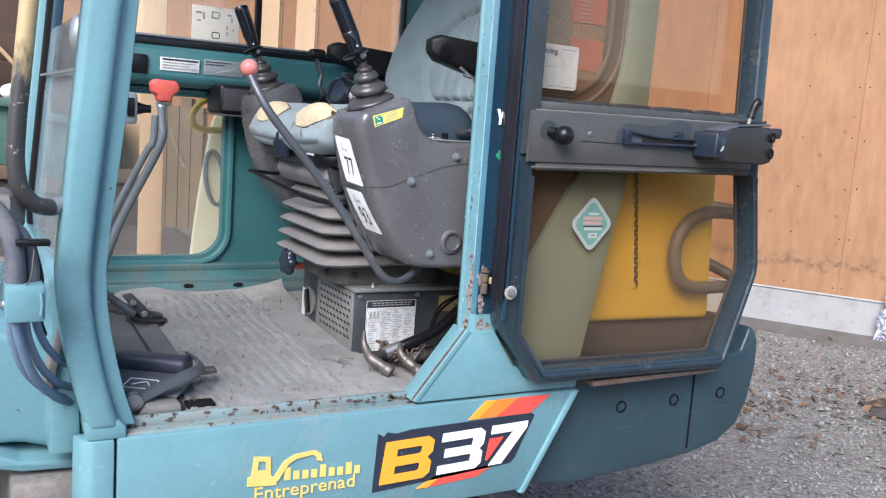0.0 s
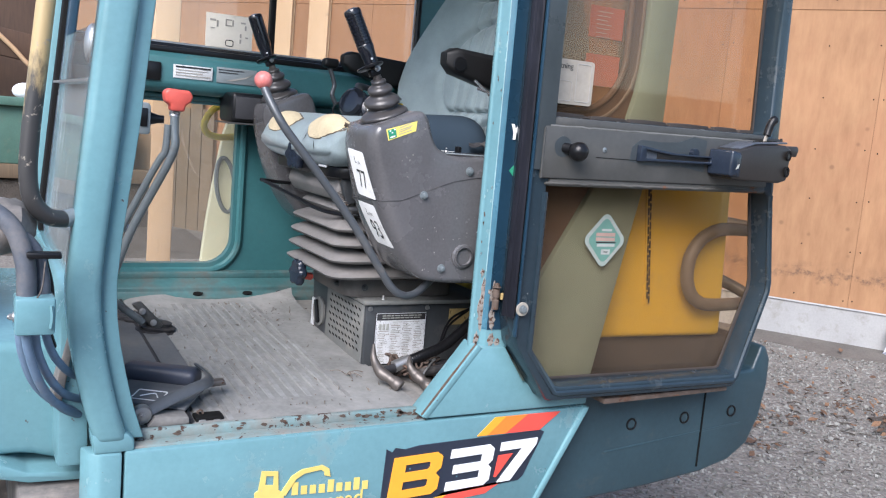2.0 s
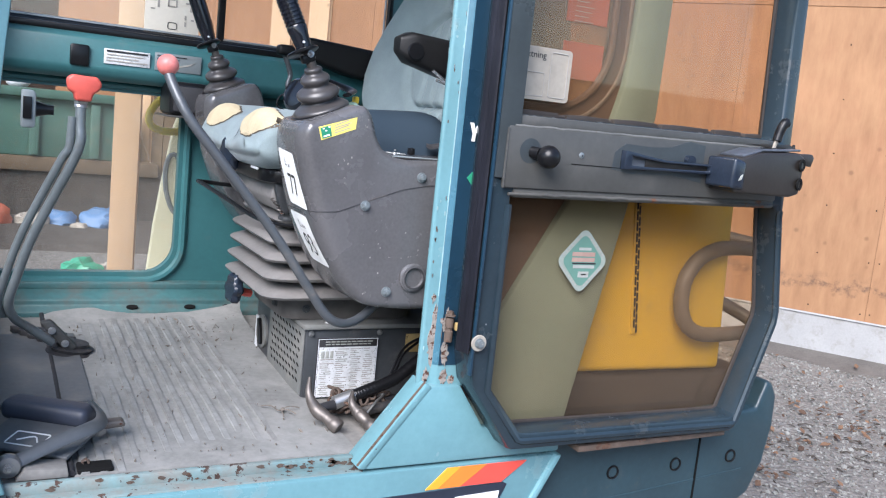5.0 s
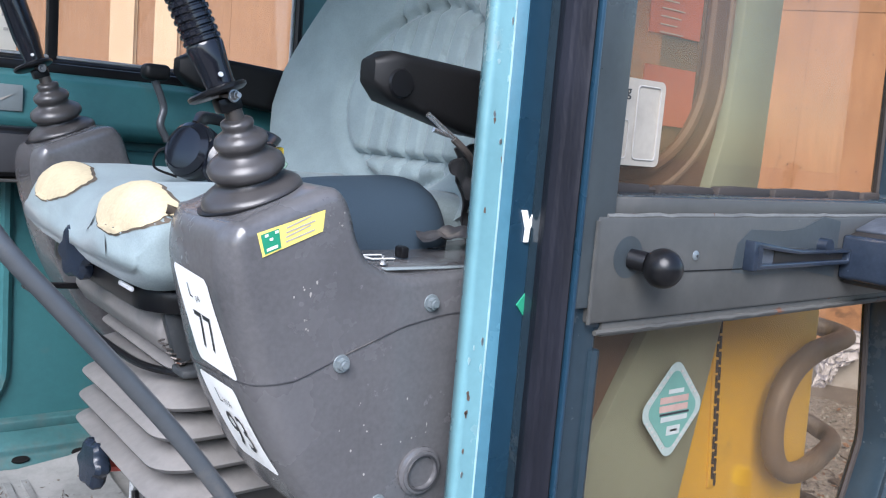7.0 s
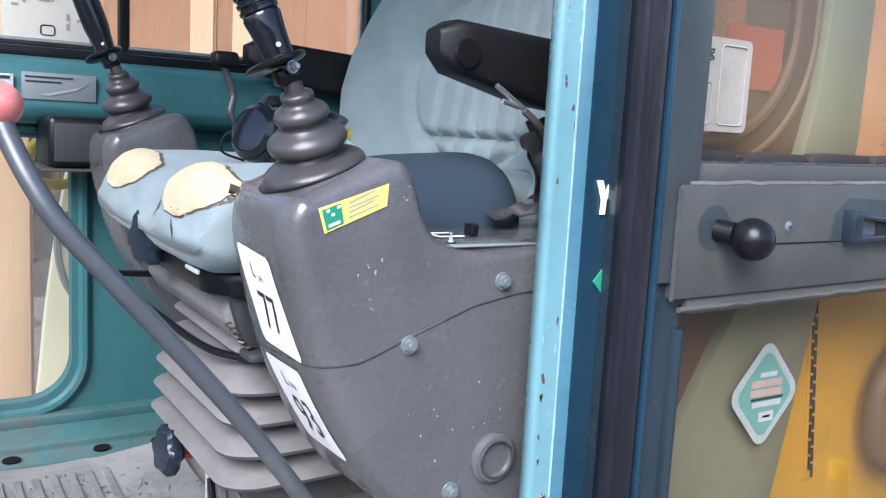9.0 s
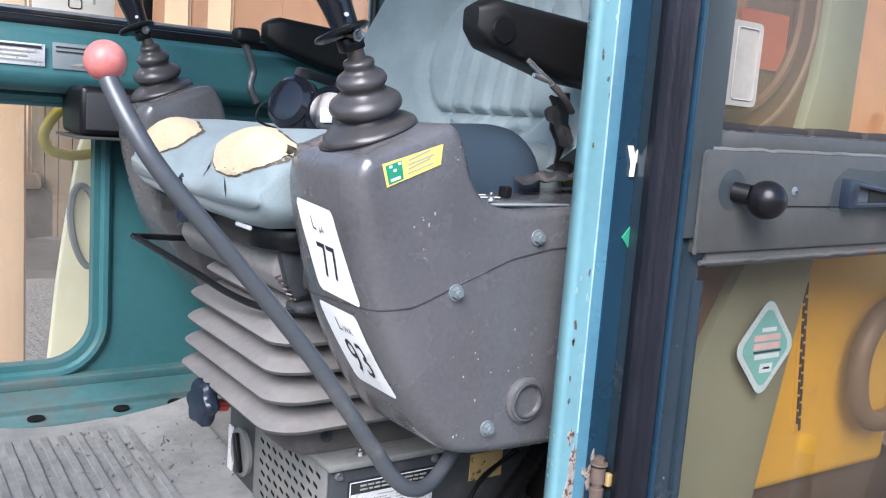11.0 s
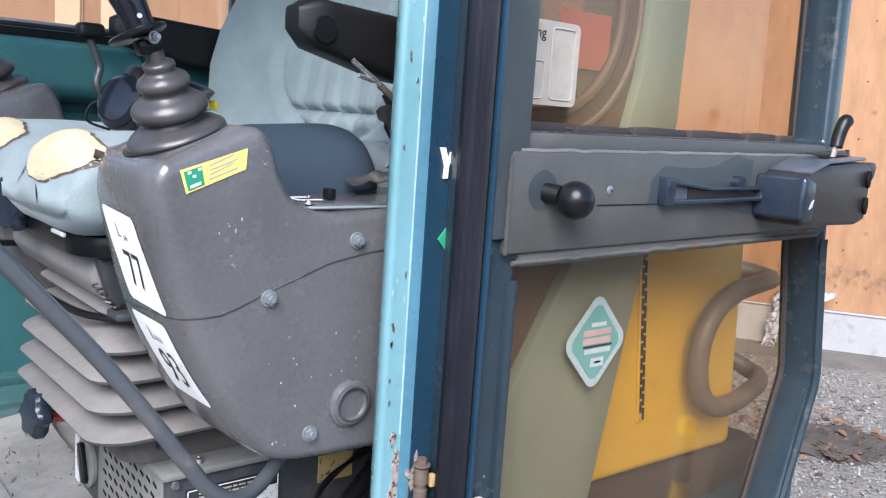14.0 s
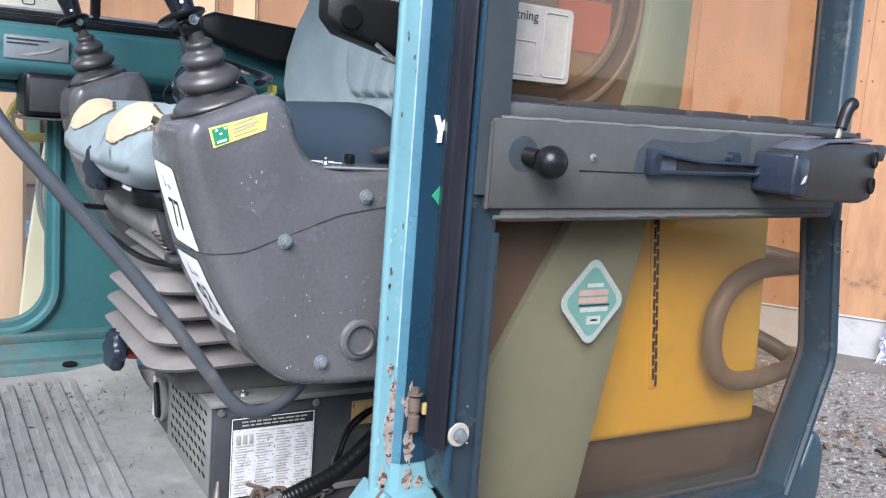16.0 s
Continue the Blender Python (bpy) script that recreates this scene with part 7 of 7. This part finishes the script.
    # pedal
    bm = box((0.295, 2.135, 0.876), (0.492, 2.60, 0.884), 0.002)
    for v in bm.verts:
        v.co.z += floor_z(v.co.y) - 0.872
    P("foot_rest", bm, "pedal_plate", "worn grey rubber foot rest sheet on the floor")
    for k, (x, y) in enumerate(((0.40, 2.60), (0.418, 2.572), (0.436, 2.545), (0.455, 2.52))):
        P("torn_flap", prism([(x - 0.055, y + 0.03), (x + 0.01, y + 0.012), (x + 0.055, y - 0.012), (x + 0.05, y - 0.024), (x, y - 0.006), (x - 0.05, y + 0.015)], "z", floor_z(y) + 0.010, floor_z(y) + 0.027 - 0.002 * k, 0.002), "rubber", "torn black rubber fold at the lever foot")
    R = Matrix.Translation((0.400, 2.008, 0.918)) @ Matrix.Rotation(radians(-34), 4, "Z")
    p = P("floor_pedal", box((-0.088, -0.030, -0.020), (0.088, 0.030, 0.020), 0.016, seg=4, m=R), "pedal", "worn dark rubber floor pedal with steel bracket")
    R2 = Matrix.Translation((0.370, 1.945, 0.895)) @ Matrix.Rotation(radians(-34), 4, "Z") @ Matrix.Rotation(radians(8), 4, "X")
    P("pedal_plate", box((-0.075, -0.062, -0.004), (0.10, 0.055, 0.004), 0.003, m=R2), "pedal_plate", "worn grey plate", p)
    loop = rrect(-0.03, 0.035, -0.045, 0.0, 0.004, 2)
    P("pedal_mark", tube([R2 @ Vector((x, y, 0.0045)) for x, y in loop + loop[:1]], 0.0015, 5, 0), "white", "", p)
    P("pedal_mark", tube([R2 @ Vector(q) for q in ((-0.015, -0.03, 0.0045), (0.01, -0.012, 0.0045), (0.025, -0.03, 0.0045))], 0.0016, 5, 3), "white", "", p)
    arm = [(0.325, 1.815, 0.893), (0.36, 1.825, 0.906), (0.42, 1.845, 0.925), (0.455, 1.86, 0.932), (0.478, 1.885, 0.934), (0.482, 1.925, 0.938), (0.47, 1.965, 0.945)]
    P("pedal_arm", tube(arm, 0.013, 10, 5, flat=0.3), "lever", "bent steel pedal arm", p)
    P("arm_pivot", lathe([(0.02, -0.012), (0.021, 0), (0.018, 0.006), (0.001, 0.008)], (0.325, 1.812, 0.892), (0, -1, 0), 18), "steel", "", p)
    P("pivot_bolt", hexbolt((0.325, 1.803, 0.892), (0, -1, 0), 0.006, 0.004, 0.009), "steel", "", p)
    P("pedal_spring", tube([(0.45 + 0.006 * math.cos(i * 1.5), 1.835 + 0.0003 * i, 0.878 + 0.006 * math.sin(i * 1.5) + 0.0) for i in range(30)], 0.0018, 5, 0), "rusty", "", p)
    P("pedal_box", prism([(0.335, 0.868), (0.42, 0.868), (0.418, 0.884), (0.35, 0.888)], "y", 1.80, 1.85, 0.003), "floor", "", p)
    P("pedal_box", box((0.435, 1.81, 0.866), (0.495, 1.85, 0.876), 0.003), "dark", "", p)
    P("pedal_tab", prism([(0.475, 0.90), (0.53, 0.905), (0.525, 0.918), (0.48, 0.916)], "y", 1.93, 1.955, 0.004), "hammer", "", p)


def build_front():
    # handrail beside the windscreen
    P("handrail", tube([(0.184, 1.765, 1.303), (0.158, 1.745, 1.301), (0.13, 1.728, 1.309), (0.107, 1.72, 1.336), (0.099, 1.72, 1.385), (0.102, 1.72, 1.46), (0.107, 1.72, 1.52), (0.114, 1.72, 1.60), (0.121, 1.72, 1.68), (0.145, 1.72, 1.95), (0.185, 1.73, 2.30)], 0.0158, 14, 6), "handrail", "bent tube handrail, yellow paint worn to black below")
    P("handrail_foot", tube([(0.160, 1.747, 1.301), (0.178, 1.760, 1.303)], 0.0168, 14, 1), "grey_label")
    # hoses and clamp box in front of the cab
    for r, up in ((0.0165, [(-0.06, 1.72, 1.345), (0.02, 1.69, 1.332), (0.072, 1.672, 1.295), (0.094, 1.662, 1.235), (0.098, 1.66, 1.165)]), (0.0125, [(-0.04, 1.75, 1.31), (0.05, 1.71, 1.30), (0.105, 1.69, 1.26), (0.122, 1.68, 1.21), (0.124, 1.675, 1.165)])):
        P("hydraulic_hose", tube(up, r, 12, 6), "hose_dark", "thick dark grey hydraulic hose")
    for r, low in ((0.0082, [(0.094, 1.66, 1.135), (0.103, 1.668, 1.075), (0.128, 1.70, 1.0), (0.166, 1.75, 0.942), (0.215, 1.82, 0.90), (0.29, 1.90, 0.875)]), (0.0078, [(0.110, 1.67, 1.135), (0.120, 1.69, 1.065), (0.150, 1.73, 0.995), (0.195, 1.79, 0.945), (0.28, 1.88, 0.91)]), (0.0075, [(0.126, 1.69, 1.135), (0.137, 1.71, 1.08), (0.16, 1.745, 1.03), (0.20, 1.80, 0.985), (0.28, 1.87, 0.95)]), (0.0082, [(0.086, 1.69, 1.135), (0.096, 1.70, 1.06), (0.126, 1.735, 0.985), (0.19, 1.80, 0.918), (0.28, 1.89, 0.88)])):
        P("hydraulic_hose", tube(low, r, 10, 6), "hose", "dusty blue-grey hydraulic hose")
    P("hose_sheath", tube([(0.128, 1.735, 1.235), (0.142, 1.735, 1.17), (0.140, 1.735, 1.10), (0.150, 1.75, 1.06)], 0.006, 8, 6), "black", "thin black cable sheath")
    cb = P("hose_clamp_box", box((0.078, 1.63, 1.112), (0.142, 1.70, 1.178), 0.006), "teal", "teal hose clamp box")
    P("clamp_groove", tube([(0.134, 1.628, 1.125), (0.136, 1.627, 1.145), (0.134, 1.628, 1.165)], 0.003, 6), "teal", "", cb)
    P("clamp_bolt", hexbolt((0.078, 1.66, 1.14), (-1, 0, 0), 0.006, 0.006, 0.009), "steel", "", cb)
    bm = bmesh.new()
    bmesh.ops.create_icosphere(bm, subdivisions=3, radius=1)
    for v in bm.verts:
        k = 1 + 0.18 * noise.noise(v.co * 2.2)
        v.co = Vector((0.062 + 0.055 * v.co.x * k, 1.76 + 0.09 * v.co.y * k, 1.285 + 0.05 * v.co.z * k))
    P("boom_pivot_cover", bm, "cast", "muddy grey boom pivot casting")
    P("boom_pivot", prism([(-0.45, 0.95), (-0.10, 0.95), (-0.06, 1.10), (-0.05, 1.24), (-0.08, 1.31), (-0.45, 1.33)], "y", 1.95, 2.35, 0.02), "cast", "muddy boom swing bracket")
    P("hose_clip", box((0.095, 1.635, 1.245), (0.15, 1.66, 1.256), 0.003), "black")
    P("hose_tie", tube([(0.10, 1.64, 1.16), (0.118, 1.635, 1.19), (0.124, 1.64, 1.24)], 0.0015, 6), "hammer")
    P("front_hull", prism([(-0.35, 0.80), (0.12, 0.795), (0.235, 0.76), (0.255, 0.80), (0.235, 0.92), (0.16, 1.03), (-0.35, 1.03)], "y", 1.90, 2.75, 0.02, seg=3), "teal", "light teal front hull")
    P("hull_lip", prism([(-0.35, 0.765), (0.06, 0.765), (0.12, 0.75), (0.235, 0.745), (0.235, 0.765), (0.12, 0.772), (0.07, 0.795), (-0.35, 0.795)], "y", 1.86, 2.75, 0.006), "teal")
    P("corner_weld", prism([(0.15, 0.93), (0.19, 1.12), (0.20, 1.12), (0.17, 0.93)], "y", 1.79, 1.85, 0.003), "cast")
    P("slew_ring", lathe([(0.42, 0.42), (0.42, 0.60)], (1.15, 2.4, 0), (0, 0, 1), 40), "cast", "muddy slew ring under the body")
    P("underbody", prism([(0.10, 0.56), (1.95, 0.60), (1.95, 0.70), (0.10, 0.74)], "y", 1.82, 2.95, 0.01), "cast", "muddy underside of the machine")
    P("track_frame", box((0.2, 2.0, 0.12), (1.2, 2.8, 0.42), 0.03), "cast", "muddy undercarriage frame")
    TE = 1.15
    for y0, y1 in ((1.72, 2.02), (2.78, 3.08)):
        outer = [(-0.05 + 0.25 * math.cos(radians(a)), 0.265 + 0.25 * math.sin(radians(a))) for a in range(90, 271, 15)] + [(TE + 0.25 * math.cos(radians(a)), 0.265 + 0.25 * math.sin(radians(a))) for a in range(-90, 91, 15)]
        t = P("rubber_track", prism(outer, "y", y0, y1, 0.02), "track", "worn black rubber track caked with mud")
        for i in range(25):
            x = -0.05 + (TE + 0.05) * i / 24
            P("track_lug", box((x - 0.02, y0 + 0.015, 0.508), (x + 0.02, y1 - 0.015, 0.535), 0.006), "track", "", t)
    P("blade_arm", box((-0.6, 2.05, 0.28), (0.1, 2.2, 0.42), 0.02), "cast", "muddy dozer blade arm")
    P("dozer_blade", prism([(-0.72, 0.05), (-0.62, 0.05), (-0.60, 0.45), (-0.68, 0.47)], "y", 1.65, 3.15, 0.01), "cast", "muddy dozer blade")


def claw_hammer(tip, mid, face, label):
    """A claw hammer lying on the floor: the claw stands up, the round face lies low."""
    tip, mid, face = Vector(tip), Vector(mid), Vector(face)
    t = thing("claw_hammer", (mid.x, mid.y, floor_z(mid.y)), label, "hammer", "hammers on the cab floor")
    r = lambda s: 0.0035 + 0.0115 * min(1, s / 0.55) - 0.003 * max(0, 1 - abs(s - 0.78) / 0.14)
    part("head", tube([tip, tip.lerp(mid, 0.5) + Vector((-0.010, -0.004, 0)), mid, mid.lerp(face, 0.55), face], r, 14, 6), "hammer", t, "worn steel head with a curved claw")
    ax = (face - mid).normalized()
    part("face", lathe([(0.012, -0.012), (0.0165, -0.006), (0.0168, 0.010), (0.015, 0.013), (0.001, 0.0135)], face, ax, 18), "hammer", t)
    part("handle", tube([mid, mid + Vector((0.06, 0.025, 0.0)), mid + Vector((0.15, 0.05, -0.006)), mid + Vector((0.24, 0.06, -0.012))], lambda s: 0.010 + 0.004 * s, 10, 5), "rubber", t)


def build_loose():
    claw_hammer((0.907, 1.97, 0.974), (0.916, 1.94, 0.912), (0.947, 1.905, 0.889), "old steel claw hammer lying on the cab floor")
    claw_hammer((1.001, 1.95, 0.944), (1.006, 1.92, 0.905), (1.024, 1.885, 0.886), "old claw hammer beside a heap of chain")
    ch = thing("chain", (1.03, 2.02, 0.88), "heap of rusty steel chain on the cab floor", "chain")
    rnd = random.Random(31)
    p = Vector((0.97, 2.05, 0.90))
    for i in range(46):
        a = i * 0.9 + rnd.uniform(-0.5, 0.5)
        c = Vector((1.03 + 0.085 * math.cos(i * 0.55) * rnd.uniform(0.3, 1), 2.0 + 0.06 * math.sin(i * 0.55) * rnd.uniform(0.3, 1), floor_z(2.0) + 0.012 + 0.045 * (i / 46) * rnd.uniform(0.4, 1)))
        m = Matrix.Translation(c) @ Euler((rnd.uniform(-0.9, 0.9), rnd.uniform(-0.9, 0.9), a)).to_matrix().to_4x4()
        loop = [m @ Vector((0.013 * math.cos(t) * 1.3, 0.0095 * math.sin(t), 0)) for t in [6.28318 * q / 12 for q in range(13)]]
        part("link", tube(loop, 0.0034, 6, 0), "rusty", ch)
    h = thing("conduit_hose", (1.1, 1.96, 0.93), "black corrugated conduit with a steel end piece", "hose")
    pts = spline([(1.0, 1.965, 0.925), (1.045, 1.965, 0.94), (1.12, 1.975, 0.965), (1.22, 2.0, 1.03), (1.30, 2.03, 1.08)], 24)
    bm = bmesh.new()
    tube(pts, lambda t: 0.0145 + 0.0005 * math.sin(t * 420), 12, 0, bm)
    part("hose", bm, "black", h)
    part("end_piece", tube([(0.965, 1.963, 0.915), (1.01, 1.965, 0.929)], 0.0155, 12, 1), "steel", h)
    for pts in ([(1.24, 2.04, 1.05), (1.16, 2.03, 1.02), (1.12, 2.01, 0.97), (1.10, 1.99, 0.93)], [(1.26, 2.05, 1.06), (1.17, 2.05, 1.0), (1.13, 2.03, 0.95), (1.05, 2.0, 0.92)]):
        solid("cable", tube(pts, 0.0035, 8, 8), "black", "thin black cable hanging by the seat base", "cable", "cables")
    w = [(1.02, 1.91, 0.905), (1.05, 1.93, 0.925), (1.08, 1.96, 0.93), (1.06, 1.98, 0.915), (1.02, 1.97, 0.912)]
    solid("wire", tube(w, 0.0025, 6, 8), "steel", "loop of bright steel wire on the chain", "wire")
    # ear defenders
    e = thing("ear_defenders", (0.965, 2.335, 1.536), "black ear defenders with a white tag lying on the seat", "ear defenders")
    for c, ax in (((0.950, 2.305, 1.568), (-0.8, -0.4, 0.25)), ((0.990, 2.262, 1.556), (-0.5, -0.8, 0.2))):
        part("cup", lathe([(0.001, -0.026), (0.029, -0.026), (0.040, -0.019), (0.043, -0.005), (0.0385, -0.002), (0.0385, 0.003), (0.0438, 0.006), (0.043, 0.014), (0.040, 0.016), (0.041, 0.020), (0.033, 0.028), (0.031, 0.026), (0.016, 0.029), (0.001, 0.029)], c, ax, 28), "grip", e, "glossy black cup")
    part("headband", tube([(0.950, 2.300, 1.606), (0.985, 2.355, 1.621), (1.050, 2.375, 1.611), (1.085, 2.325, 1.596), (1.050, 2.265, 1.584)], 0.0055, 8, 6, flat=2.2), "black", e)
    part("strap", tube([(0.933, 2.320, 1.576), (0.910, 2.345, 1.566), (0.905, 2.350, 1.541), (0.935, 2.335, 1.528)], 0.0022, 6, 6), "black", e)
    part("tag", box((0.952, 2.222, 1.545), (0.972, 2.226, 1.567), 0.002), "white", e, "white tag")
    part("clip", box((1.088, 2.312, 1.566), (1.102, 2.330, 1.584), 0.004), "hookyel", e, "small yellow clip")
    solid("plastic_bag", tube([(1.06, 2.30, 1.545), (1.075, 2.29, 1.562), (1.09, 2.28, 1.555)], lambda t: 0.012 - 0.006 * t, 8, 3), "film", "scrap of green plastic on the seat", "plastic scrap")
    # dirt and twigs on the floor
    bm = bmesh.new()
    rnd = random.Random(40)
    V, F = [], []
    for i in range(330):
        if i % 3:
            x, y = rnd.uniform(0.44, 0.94), rnd.uniform(1.82, 2.72)
        else:
            x, y = rnd.gauss(0.80, 0.08), rnd.gauss(2.58, 0.08)
        if y > 2.76 or y < 1.80:
            continue
        s = rnd.uniform(0.0008, 0.003)
        m = pose(x, y, floor_z(y) + 0.009 + (0.02 * max(0, (x - 0.85) / 0.1) if y > 2.55 else 0), rnd.uniform(0, 90), rnd.uniform(0, 90), rnd.uniform(0, 360)) @ Matrix.Diagonal((s * rnd.choice((1, 1, 3.5)), s, s * 0.5, 1))
        n = len(V)
        V += [m @ Vector(q) for q in ((1, 0, 0), (-1, 0, 0), (0, 1, 0), (0, -1, 0), (0, 0, 1), (0, 0, -1))]
        F += [(n + a, n + b, n + c) for a, b, c in ((0, 2, 4), (2, 1, 4), (1, 3, 4), (3, 0, 4), (2, 0, 5), (1, 2, 5), (3, 1, 5), (0, 3, 5))]
    me = bpy.data.meshes.new("floor_debris")
    me.from_pydata([tuple(v) for v in V], [], F)
    me.materials.append(M["crumb"])
    tagged(new("floor_debris", me), "crumbs of dry soil and twigs on the mat", "debris", kind="stuff")
    tw = thing("twig", (0.86, 2.02, floor_z(2.02)), "small dry twig with a seed head on the mat", "twig")
    for a in ((0.05, 0.01), (-0.03, 0.035), (0.0, -0.04), (0.03, -0.03)):
        part("stem", tube([(0.86, 2.02, floor_z(2.02) + 0.011), (0.86 + a[0] * 0.5, 2.02 + a[1] * 0.5, floor_z(2.02) + 0.018), (0.86 + a[0], 2.02 + a[1], floor_z(2.02) + 0.012)], 0.0013, 5, 4), "crumb", tw)
    part("seed_head", ball((0.868, 2.018, floor_z(2.02) + 0.014), 0.005), "crumb", tw)


build_consoles()
build_joystick((0.866, 1.920, 1.5415), (-0.45, 0.14, 1))
build_joystick((0.848, 2.66, 1.5765), (-0.37, 0.10, 1), 0, 0.88)
build_seat()
build_levers()
build_front()
build_loose()
